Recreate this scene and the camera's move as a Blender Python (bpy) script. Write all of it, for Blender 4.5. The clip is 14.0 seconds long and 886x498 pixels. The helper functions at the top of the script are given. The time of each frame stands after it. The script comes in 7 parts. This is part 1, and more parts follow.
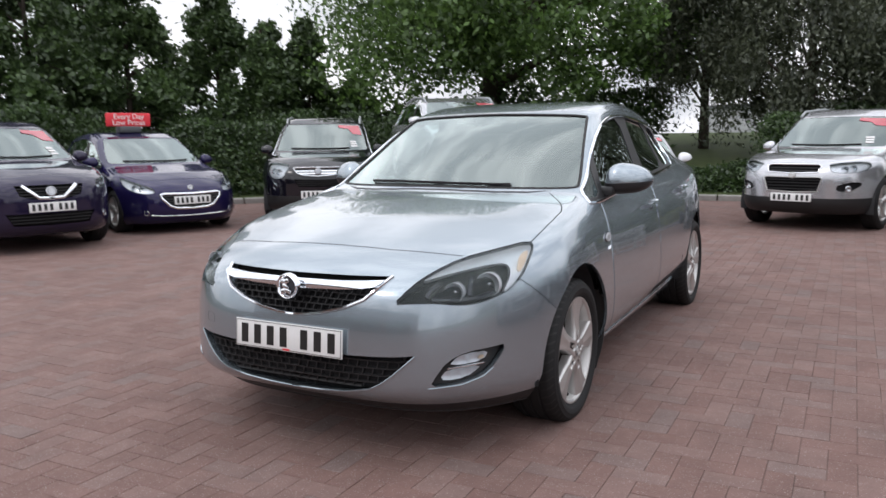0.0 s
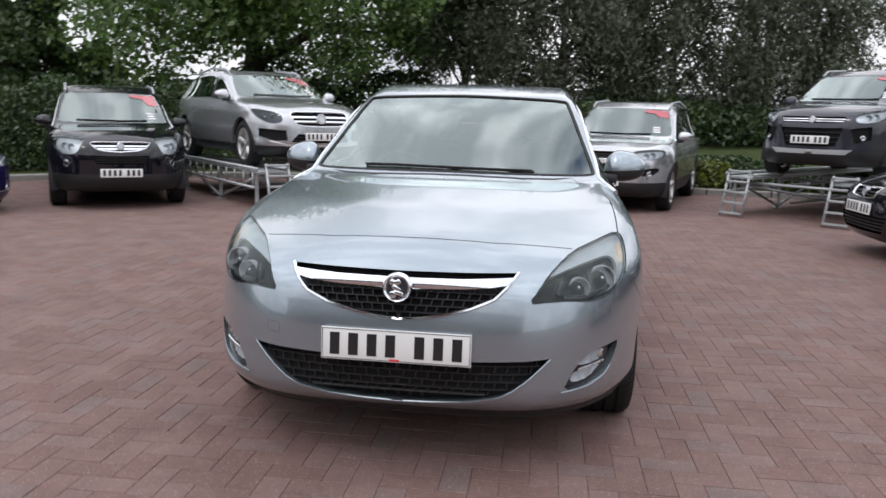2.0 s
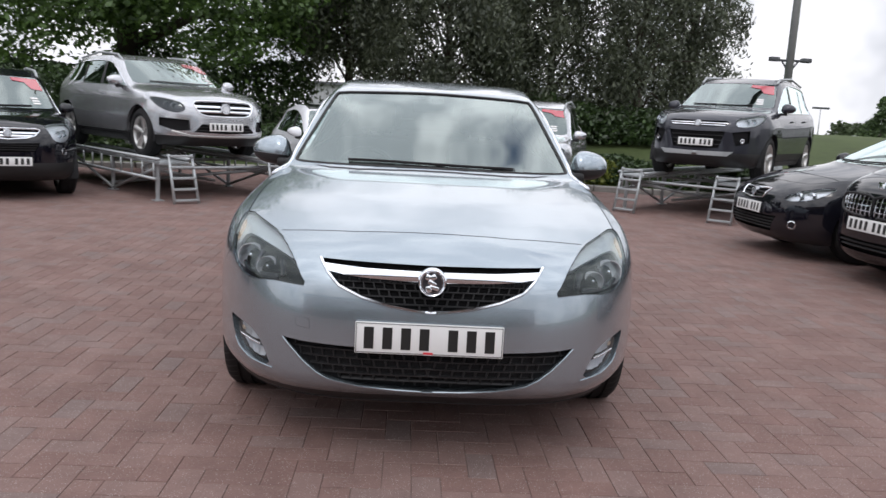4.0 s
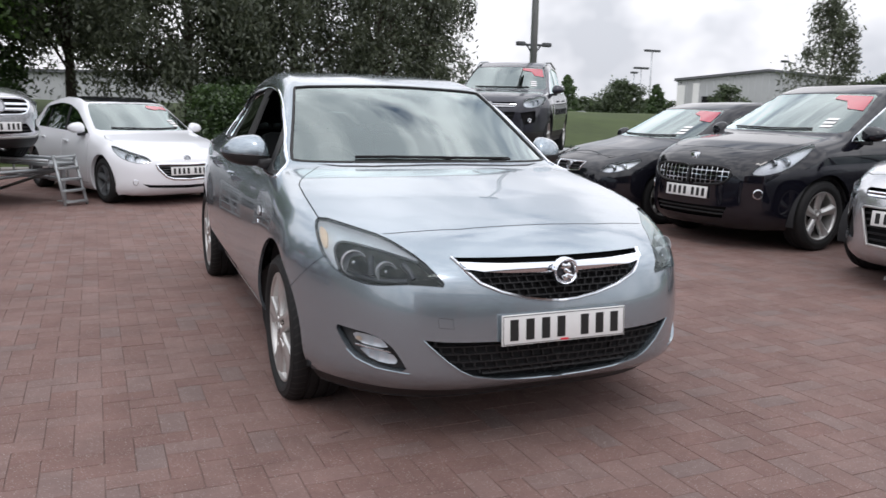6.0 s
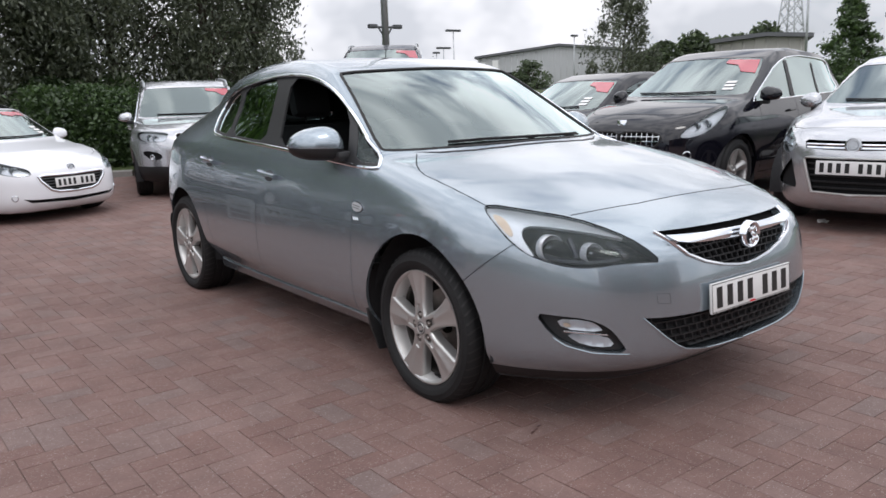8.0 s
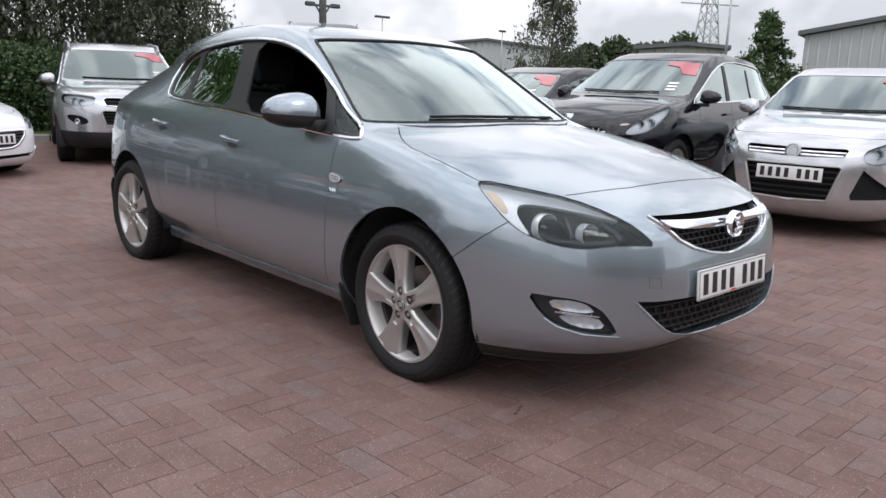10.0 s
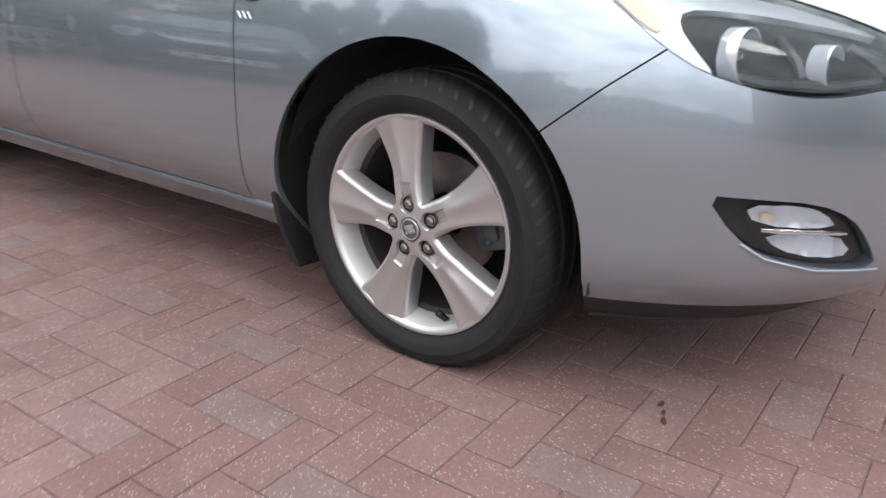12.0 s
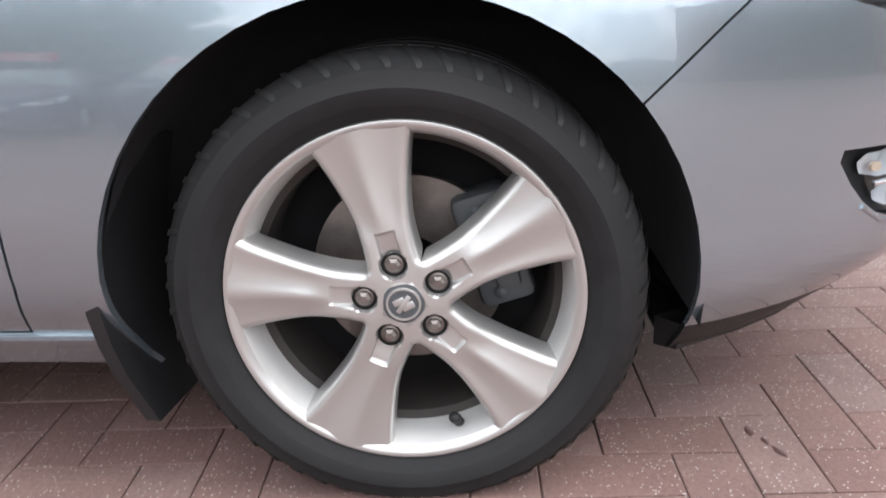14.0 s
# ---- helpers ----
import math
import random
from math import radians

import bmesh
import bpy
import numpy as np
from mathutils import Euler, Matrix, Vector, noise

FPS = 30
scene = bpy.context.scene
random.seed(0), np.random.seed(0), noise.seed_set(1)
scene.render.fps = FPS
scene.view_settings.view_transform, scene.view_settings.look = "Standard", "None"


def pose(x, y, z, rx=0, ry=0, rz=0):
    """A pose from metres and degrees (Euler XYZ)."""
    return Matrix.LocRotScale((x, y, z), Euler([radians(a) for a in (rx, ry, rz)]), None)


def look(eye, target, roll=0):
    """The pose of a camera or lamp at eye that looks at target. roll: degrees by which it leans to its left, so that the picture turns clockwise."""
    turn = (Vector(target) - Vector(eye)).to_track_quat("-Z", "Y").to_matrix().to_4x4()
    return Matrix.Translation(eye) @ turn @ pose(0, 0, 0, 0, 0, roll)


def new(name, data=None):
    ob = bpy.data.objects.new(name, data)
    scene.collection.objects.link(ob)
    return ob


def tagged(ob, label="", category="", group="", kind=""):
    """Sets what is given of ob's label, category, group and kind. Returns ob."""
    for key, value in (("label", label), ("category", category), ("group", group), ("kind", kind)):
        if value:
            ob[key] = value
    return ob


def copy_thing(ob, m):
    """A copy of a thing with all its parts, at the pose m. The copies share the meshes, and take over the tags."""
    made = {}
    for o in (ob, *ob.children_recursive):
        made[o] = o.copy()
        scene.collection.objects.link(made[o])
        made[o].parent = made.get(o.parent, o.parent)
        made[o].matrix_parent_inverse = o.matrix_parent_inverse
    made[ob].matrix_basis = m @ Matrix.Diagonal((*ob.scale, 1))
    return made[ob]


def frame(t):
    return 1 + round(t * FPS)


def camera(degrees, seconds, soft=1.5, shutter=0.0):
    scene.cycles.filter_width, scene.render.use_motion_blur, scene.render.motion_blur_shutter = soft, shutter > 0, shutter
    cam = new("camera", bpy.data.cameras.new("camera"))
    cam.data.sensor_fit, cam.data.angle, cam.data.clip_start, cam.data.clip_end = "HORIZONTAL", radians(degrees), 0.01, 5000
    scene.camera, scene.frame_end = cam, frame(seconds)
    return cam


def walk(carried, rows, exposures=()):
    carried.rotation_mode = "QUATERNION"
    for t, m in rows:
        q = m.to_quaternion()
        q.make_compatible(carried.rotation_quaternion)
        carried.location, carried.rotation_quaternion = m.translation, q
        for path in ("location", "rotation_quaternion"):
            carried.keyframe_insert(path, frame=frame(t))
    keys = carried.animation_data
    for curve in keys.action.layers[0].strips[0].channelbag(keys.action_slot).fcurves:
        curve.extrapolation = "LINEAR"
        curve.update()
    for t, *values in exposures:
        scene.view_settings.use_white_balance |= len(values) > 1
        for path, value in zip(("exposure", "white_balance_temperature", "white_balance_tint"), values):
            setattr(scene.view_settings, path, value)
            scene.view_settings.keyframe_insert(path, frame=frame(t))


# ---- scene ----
cam = camera(58.5, 14.0, soft=1.5, shutter=0.4)
PATH = [
    (0, (1.962, -2.384, 1.261), (1.029, -0.637, 0.977), -0.7),
    (0.5, (1.586, -2.412, 1.273), (0.804, -0.604, 0.928), 0.7),
    (1, (1.165, -2.567, 1.287), (0.581, -0.69, 0.924), -0.0),
    (1.5, (0.822, -2.586, 1.252), (0.399, -0.665, 0.89), -0.2),
    (2, (0.508, -2.568, 1.265), (0.238, -0.614, 0.933), 1.5),
    (2.2, (0.378, -2.609, 1.266), (0.168, -0.648, 0.939), 0.1),
    (4.3, (-0.243, -2.711, 1.267), (-0.088, -0.745, 0.931), 3.3),
    (4.5, (-0.408, -2.726, 1.271), (-0.166, -0.77, 0.931), 2.7),
    (5, (-0.772, -2.599, 1.235), (-0.336, -0.677, 0.897), 3.4),
    (5.5, (-1.103, -2.49, 1.24), (-0.516, -0.61, 0.894), 1.7),
    (6, (-1.524, -2.433, 1.261), (-0.754, -0.62, 0.912), 1.4),
    (6.5, (-1.826, -2.19, 1.228), (-0.953, -0.425, 0.878), 1.2),
    (7, (-2.146, -2.019, 1.238), (-1.122, -0.341, 0.869), -0.2),
    (7.5, (-2.459, -1.853, 1.254), (-1.338, -0.244, 0.861), -1.2),
    (8, (-2.662, -1.621, 1.243), (-1.481, -0.054, 0.856), -2.0),
    (8.2, (-2.759, -1.596, 1.25), (-1.541, -0.056, 0.872), -1.5),
    (10.3, (-2.833, -1.284, 1.13), (-1.483, 0.131, 0.711), 1.7),
    (10.5, (-2.759, -1.172, 1.09), (-1.398, 0.23, 0.664), -0.1),
    (11, (-2.545, -0.782, 0.965), (-1.146, 0.542, 0.427), -0.3),
    (11.5, (-2.305, -0.408, 0.882), (-0.86, 0.83, 0.266), -0.9),
    (12, (-2.09, -0.043, 0.855), (-0.577, 1.052, 0.142), 0.8),
    (12.5, (-1.966, 0.297, 0.836), (-0.296, 1.085, 0.067), -3.0),
    (13, (-1.858, 0.563, 0.771), (-0.088, 1.043, -0.026), -3.8),
    (13.5, (-1.809, 0.72, 0.731), (0.006, 0.983, -0.067), -4.1),
    (14, (-1.812, 0.822, 0.714), (0.07, 0.919, 0.043), -2.6),
]
# the clip's camera brightens as it nears the shaded wheel
EXPOSURES = [(0.0, -0.46, 6330, 13), (2.0, -0.48, 6330, 13), (5.0, -0.52, 6330, 13), (8.0, -0.54, 6330, 13), (10.5, -0.48, 6330, 13), (11.0, -0.37, 6330, 13), (11.5, -0.10, 6330, 13), (12.5, 0.52, 6330, 14), (13.0, 0.66, 6330, 14), (14.0, 0.66, 6290, 11)]
walk(cam, [(t, look(eye, target, roll)) for t, eye, target, roll in PATH], EXPOSURES)

# ---- world and light: a bright sky with broken cloud ----
SUN_AZ, SUN_EL = radians(200), radians(52)
world = bpy.data.worlds.new("sky")
scene.world = world
world.use_nodes = True
wn, wl = world.node_tree.nodes, world.node_tree.links
wn.clear()
w_out = wn.new("ShaderNodeOutputWorld")
w_bg = wn.new("ShaderNodeBackground")
w_sky = wn.new("ShaderNodeTexSky")
w_sky.sky_type = "NISHITA"
w_sky.sun_disc = False
w_sky.sun_elevation, w_sky.sun_rotation = SUN_EL, SUN_AZ
w_sky.air_density, w_sky.dust_density = 1.0, 2.0
w_co = wn.new("ShaderNodeTexCoord")
w_map = wn.new("ShaderNodeMapping")
w_map.inputs["Scale"].default_value = (1.0, 1.0, 1.25)
w_n1 = wn.new("ShaderNodeTexNoise")
w_n1.inputs["Scale"].default_value, w_n1.inputs["Detail"].default_value, w_n1.inputs["Roughness"].default_value = 3.0, 4, 0.55
w_n2 = wn.new("ShaderNodeTexNoise")
w_n2.inputs["Scale"].default_value, w_n2.inputs["Detail"].default_value = 5.0, 4
w_r1 = wn.new("ShaderNodeValToRGB")
w_r1.color_ramp.elements[0].position, w_r1.color_ramp.elements[1].position = 0.27, 0.42
w_r2 = wn.new("ShaderNodeValToRGB")
w_r2.color_ramp.elements[0].position, w_r2.color_ramp.elements[0].color = 0.40, (7.6, 7.9, 8.3, 1)
w_r2.color_ramp.elements[1].position, w_r2.color_ramp.elements[1].color = 0.58, (13.2, 13.2, 13.3, 1)
w_mix = wn.new("ShaderNodeMix")
w_mix.data_type = "RGBA"
wl.new(w_co.outputs["Generated"], w_map.inputs["Vector"])
wl.new(w_map.outputs["Vector"], w_n1.inputs["Vector"])
wl.new(w_map.outputs["Vector"], w_n2.inputs["Vector"])
wl.new(w_n1.outputs["Fac"], w_r1.inputs["Fac"])
wl.new(w_n2.outputs["Fac"], w_r2.inputs["Fac"])
wl.new(w_r1.outputs["Color"], w_mix.inputs["Factor"])
wl.new(w_sky.outputs["Color"], w_mix.inputs["A"])
wl.new(w_r2.outputs["Color"], w_mix.inputs["B"])
# an overcast vault is brighter overhead than at the horizon
w_sep = wn.new("ShaderNodeSeparateXYZ")
w_el = wn.new("ShaderNodeMapRange")
w_el.inputs["From Min"].default_value, w_el.inputs["From Max"].default_value = 0.05, 0.9
w_el.inputs["To Min"].default_value, w_el.inputs["To Max"].default_value = 1.28, 2.30
w_gain = wn.new("ShaderNodeVectorMath")
w_gain.operation = "SCALE"
wl.new(w_co.outputs["Generated"], w_sep.inputs["Vector"])
wl.new(w_sep.outputs["Z"], w_el.inputs["Value"])
wl.new(w_mix.outputs["Result"], w_gain.inputs[0])
wl.new(w_el.outputs["Result"], w_gain.inputs["Scale"])
wl.new(w_gain.outputs["Vector"], w_bg.inputs["Color"])
w_bg.inputs["Strength"].default_value = 0.10
wl.new(w_bg.outputs["Background"], w_out.inputs["Surface"])

sun_data = bpy.data.lights.new("sun", "SUN")
sun_data.energy, sun_data.angle, sun_data.color = 0.6, radians(14), (1.0, 0.96, 0.9)
sun = new("sun", sun_data)
sun.matrix_world = look((0, 0, 30), (-10 * math.sin(SUN_AZ), -10 * math.cos(SUN_AZ), 30 - 10 * math.tan(SUN_EL)))


# ---- materials ----
def nodes_of(name):
    m = bpy.data.materials.new(name)
    m.use_nodes = True
    nt = m.node_tree
    return m, nt, nt.nodes["Principled BSDF"]


def add(nt, kind, **values):
    n = nt.nodes.new(kind)
    for key, v in values.items():
        n.inputs[key.replace("_", " ")].default_value = v
    return n


def simple(name, color, rough=0.5, metal=0.0, coat=0.0, vary=0.12, scale=30.0, bump=0.0, spec=0.5, detail=4.0):
    """A principled surface with noise in its colour and roughness, and fine relief."""
    m, nt, b = nodes_of(name)
    co = nt.nodes.new("ShaderNodeTexCoord")
    n = add(nt, "ShaderNodeTexNoise", Scale=scale, Detail=detail, Roughness=0.6)
    big = add(nt, "ShaderNodeTexNoise", Scale=scale * 0.11, Detail=3.0)
    nt.links.new(co.outputs["Object"], n.inputs["Vector"])
    nt.links.new(co.outputs["Object"], big.inputs["Vector"])
    mx = nt.nodes.new("ShaderNodeMath")
    mx.operation = "ADD"
    nt.links.new(n.outputs["Fac"], mx.inputs[0])
    nt.links.new(big.outputs["Fac"], mx.inputs[1])
    mr = add(nt, "ShaderNodeMapRange")
    mr.inputs["From Min"].default_value, mr.inputs["From Max"].default_value = 0.5, 1.5
    mr.inputs["To Min"].default_value, mr.inputs["To Max"].default_value = 1 - vary, 1 + vary
    nt.links.new(mx.outputs[0], mr.inputs["Value"])
    hs = add(nt, "ShaderNodeHueSaturation", Color=(*color, 1))
    nt.links.new(mr.outputs["Result"], hs.inputs["Value"])
    nt.links.new(hs.outputs["Color"], b.inputs["Base Color"])
    rr = add(nt, "ShaderNodeMapRange")
    rr.inputs["To Min"].default_value, rr.inputs["To Max"].default_value = max(0.02, rough * 0.85), min(1, rough * 1.15)
    nt.links.new(n.outputs["Fac"], rr.inputs["Value"])
    nt.links.new(rr.outputs["Result"], b.inputs["Roughness"])
    b.inputs["Metallic"].default_value = metal
    b.inputs["Coat Weight"].default_value = coat
    b.inputs["Coat Roughness"].default_value = 0.03
    b.inputs["Specular IOR Level"].default_value = spec
    if bump:
        bp = add(nt, "ShaderNodeBump", Strength=bump, Distance=0.004)
        nt.links.new(n.outputs["Fac"], bp.inputs["Height"])
        nt.links.new(bp.outputs["Normal"], b.inputs["Normal"])
    return m


def car_paint(name, color, metal=0.75, rough=0.32, flake=0.08, coat=1.0, spec=0.25, coat_ior=1.5):
    """Metallic paint: flakes under a clear coat, with faint dust."""
    m, nt, b = nodes_of(name)
    co = nt.nodes.new("ShaderNodeTexCoord")
    fl = add(nt, "ShaderNodeTexVoronoi", Scale=900.0)
    nt.links.new(co.outputs["Object"], fl.inputs["Vector"])
    dust = add(nt, "ShaderNodeTexNoise", Scale=5.0, Detail=8.0, Roughness=0.65)
    nt.links.new(co.outputs["Object"], dust.inputs["Vector"])
    mr = add(nt, "ShaderNodeMapRange")
    mr.inputs["To Min"].default_value, mr.inputs["To Max"].default_value = 1 - flake, 1 + flake
    nt.links.new(fl.outputs["Distance"], mr.inputs["Value"])
    hs = add(nt, "ShaderNodeHueSaturation", Color=(*color, 1))
    nt.links.new(mr.outputs["Result"], hs.inputs["Value"])
    nt.links.new(hs.outputs["Color"], b.inputs["Base Color"])
    b.inputs["Metallic"].default_value, b.inputs["Roughness"].default_value = metal, rough
    b.inputs["Coat Weight"].default_value = coat
    b.inputs["Coat IOR"].default_value = coat_ior
    b.inputs["Specular IOR Level"].default_value = spec
    cr = add(nt, "ShaderNodeMapRange")
    cr.inputs["From Min"].default_value, cr.inputs["From Max"].default_value = 0.35, 0.75
    cr.inputs["To Min"].default_value, cr.inputs["To Max"].default_value = 0.015, 0.07
    nt.links.new(dust.outputs["Fac"], cr.inputs["Value"])
    nt.links.new(cr.outputs["Result"], b.inputs["Coat Roughness"])
    return m


def glass(name, tint, rough=0.0, faces=2.3, ior=1.65):
    """A thin pane: clear with a tint, mirror gloss at grazing angles."""
    m, nt, b = nodes_of(name)
    nt.nodes.remove(b)
    out = nt.nodes["Material Output"]
    one = add(nt, "ShaderNodeFresnel", IOR=ior)
    # two faces of the pane reflect
    fr = nt.nodes.new("ShaderNodeMath")
    fr.operation, fr.use_clamp = "MULTIPLY", True
    fr.inputs[1].default_value = faces
    nt.links.new(one.outputs["Fac"], fr.inputs[0])
    tr = add(nt, "ShaderNodeBsdfTransparent", Color=(*tint, 1))
    gl = add(nt, "ShaderNodeBsdfGlossy", Roughness=rough, Color=(0.88, 0.99, 0.97, 1))
    mx = nt.nodes.new("ShaderNodeMixShader")
    nt.links.new(fr.outputs[0], mx.inputs["Fac"])
    nt.links.new(tr.outputs["BSDF"], mx.inputs[1])
    nt.links.new(gl.outputs["BSDF"], mx.inputs[2])
    nt.links.new(mx.outputs["Shader"], out.inputs["Surface"])
    return m


PAINT_SILVER_BLUE = car_paint("silver_blue_paint", (0.308, 0.364, 0.408), 0.78, 0.27, coat_ior=1.75)
PAINT_SILVER = car_paint("silver_paint", (0.53, 0.54, 0.565), 0.78, 0.26, coat_ior=1.6)
PAINT_WHITE = car_paint("white_paint", (0.80, 0.81, 0.84), 0.0, 0.4, 0.01)
PAINT_BLACK = car_paint("black_paint", (0.006, 0.006, 0.010), 0.0, 0.5, coat=1.0, spec=0.0, coat_ior=1.6)
PAINT_PURPLE = car_paint("purple_paint", (0.013, 0.010, 0.055), 0.4, 0.35, spec=0.0)
PAINT_DARK = car_paint("dark_plum_paint", (0.018, 0.014, 0.04), 0.4, 0.35, spec=0.0)
PAINT_GREY = car_paint("dark_grey_paint", (0.040, 0.041, 0.052), 0.5, 0.35, spec=0.0)
STAR = simple("grey_badge_chrome", (0.45, 0.46, 0.48), 0.2, 1.0, vary=0.1)
CHROME = simple("chrome", (0.82, 0.84, 0.87), 0.07, 1.0, vary=0.03, scale=40)
ALLOY = simple("silver_alloy", (0.54, 0.535, 0.525), 0.35, 0.74, coat=0.25, vary=0.05, scale=5)
# paler copy of the alloy: sky light on the rim's inner wall, as colour
ALLOY_SKYLIT = simple("skylit_rim_alloy", (0.68, 0.675, 0.66), 0.40, 0.35, coat=0.2, vary=0.12, scale=18)
LAMPGREY = simple("grey_lamp_chrome", (0.72, 0.73, 0.76), 0.36, 0.55, vary=0.12, scale=14)
RUBBER = simple("tyre_rubber", (0.0145, 0.0145, 0.0152), 0.72, vary=0.45, scale=38, bump=0.22, spec=0.30)
TRIM = simple("black_plastic", (0.012, 0.012, 0.013), 0.5, vary=0.25, scale=90, bump=0.08)
SEAL = simple("black_rubber_seal", (0.008, 0.008, 0.008), 0.6, vary=0.2)
UNDER = simple("dark_lining", (0.014, 0.014, 0.015), 0.9, vary=0.3, scale=20, bump=0.2, spec=0.15)
GREYTRIM = simple("grey_plastic", (0.07, 0.075, 0.08), 0.55, vary=0.2, scale=60, bump=0.06)
LINER = simple("wheel_arch_felt", (0.034, 0.034, 0.036), 0.95, vary=0.35, scale=25, bump=0.4, spec=0.2)
CABIN = simple("dark_cloth", (0.026, 0.026, 0.028), 0.9, vary=0.2, scale=40, bump=0.05, spec=0.2)
DASH = simple("dashboard_plastic", (0.034, 0.035, 0.037), 0.65, vary=0.12, scale=30)
GLASS = glass("tinted_window_glass", (0.62, 0.76, 0.72))
# quarter pane: a dark reflection put into deeper tint and weaker gloss
QUARTER_GLASS = glass("dark_reflection_glass", (0.30, 0.36, 0.35), 0.0, 0.9, 1.5)
LENS = glass("clear_lamp_lens", (0.93, 0.95, 0.97), 0.0, 1.0, 1.45)
REFLECT = simple("lamp_reflector", (0.70, 0.72, 0.75), 0.20, 1.0, vary=0.05, scale=60)
FLUTE = simple("fluted_lamp_chrome", (0.78, 0.80, 0.84), 0.20, 0.35, vary=0.12, scale=60)
SATIN = simple("satin_lamp_strip", (0.70, 0.71, 0.73), 0.32, 0.7, vary=0.12, scale=40)
LAMPDARK = simple("lamp_housing", (0.050, 0.051, 0.060), 0.30, 0.5, vary=0.2)
AMBER = simple("amber_lens", (0.74, 0.58, 0.44), 0.25, 0.0, coat=0.6, vary=0.1)
PLATE_W = simple("number_plate_white", (0.74, 0.74, 0.73), 0.35, vary=0.04, scale=25)
PLATE_INK = simple("number_plate_black", (0.012, 0.012, 0.012), 0.45, vary=0.1)
STEEL = simple("brake_steel", (0.24, 0.215, 0.20), 0.42, 0.9, vary=0.3, scale=50)
WELL = simple("dark_rim_well", (0.045, 0.040, 0.036), 0.7, 0.3, vary=0.4, scale=30)
GALV = simple("galvanised_steel", (0.42, 0.44, 0.45), 0.5, 0.7, vary=0.2, scale=25, bump=0.1)
RED = simple("red_card", (0.70, 0.03, 0.045), 0.5, vary=0.08)
REDFILM = simple("red_price_film", (0.44, 0.05, 0.07), 0.2, coat=1.0, vary=0.15, scale=12)
WHITE = simple("white_card", (0.8, 0.8, 0.79), 0.55, vary=0.04)
BARK = simple("tree_bark", (0.05, 0.038, 0.029), 0.9, vary=0.4, scale=14, bump=0.8)


# ---- ground ----
def mesh_object(name, verts, faces, material, parent=None, smooth=False):
    me = bpy.data.meshes.new(name)
    me.from_pydata([tuple(v) for v in verts], [], [tuple(f) for f in faces])
    me.materials.append(material)
    if smooth:
        me.polygons.foreach_set("use_smooth", [True] * len(me.polygons))
    me.update()
    ob = new(name, me)
    if parent is not None:
        ob.parent = parent
    return ob


def part(name, bm, material, parent, label="", smooth=True, angle=40):
    """Links a bmesh as one mesh object under a thing or a part."""
    me = bpy.data.meshes.new(name)
    if smooth:
        lim = radians(angle)
        for f in bm.faces:
            f.smooth = True
        for e in bm.edges:
            if len(e.link_faces) == 2 and e.calc_face_angle(0.0) > lim:
                e.smooth = False
    bm.to_mesh(me)
    bm.free()
    for m in (material if isinstance(material, (list, tuple)) else (material,)):
        me.materials.append(m)
    ob = new(name, me)
    ob.parent = parent
    if label:
        tagged(ob, label)
    return ob


def thing(name, m, label, category, group="", kind=""):
    ob = new(name)
    ob.empty_display_size = 0.2
    ob.matrix_basis = m
    return tagged(ob, label, category, group, kind)


JOINT_MAT = simple("sandy_joint", (0.150, 0.110, 0.097), 0.95, vary=0.4, scale=40, bump=0.4, spec=0.2)
GRASS_MAT = simple("rough_grass", (0.060, 0.080, 0.030), 0.9, vary=0.45, scale=3.0, bump=0.6, spec=0.15)
KERB_MAT = simple("concrete_kerb", (0.26, 0.25, 0.235), 0.85, vary=0.25, scale=20, bump=0.4)
ASPHALT = simple("grey_asphalt", (0.09, 0.09, 0.092), 0.9, vary=0.25, scale=30, bump=0.3)

ground = mesh_object("ground", [(-900, -900, -0.05), (900, -900, -0.05), (900, 900, -0.05), (-900, 900, -0.05)], [(0, 1, 2, 3)], GRASS_MAT)
tagged(ground, "green grassland stretching to the horizon", "ground", kind="structure")
# the paved yard: a bed of sand under the blocks
EDGE = [(-12.0, -40.0), (-12.0, 1.5), (-10.0, 7.6), (-7.2, 11.0), (-3.2, 12.7), (0.5, 13.0), (3.2, 11.95), (7.5, 11.4), (13.0, 10.8), (13.0, -40.0)]
bed = bmesh.new()
lo = [bed.verts.new((x, y, -0.06)) for x, y in EDGE]
up = [bed.verts.new((x, y, -0.0036)) for x, y in EDGE]
bed.faces.new(up)
for i in range(len(lo)):
    j = (i + 1) % len(lo)
    bed.faces.new((lo[i], lo[j], up[j], up[i]))
paving = part("pavement", bed, JOINT_MAT, None, smooth=False)
tagged(paving, "red-brown herringbone block paving of the car park", "paving", kind="structure")


def kerb_stone(a, b):
    bm = bmesh.new()
    a, b = Vector((*a, 0)), Vector((*b, 0))
    t = (b - a).normalized()
    n = Vector((-t.y, t.x, 0))
    prof = [(0, -0.05), (0, 0.09), (0.02, 0.11), (0.12, 0.11), (0.12, -0.05)]
    r0 = [bm.verts.new(a + n * u + Vector((0, 0, z))) for u, z in prof]
    r1 = [bm.verts.new(b + n * u + Vector((0, 0, z))) for u, z in prof]
    for i in range(len(prof) - 1):
        bm.faces.new((r0[i], r1[i], r1[i + 1], r0[i + 1]))
    bm.faces.new(r0)
    bm.faces.new(r1[::-1])
    return bm


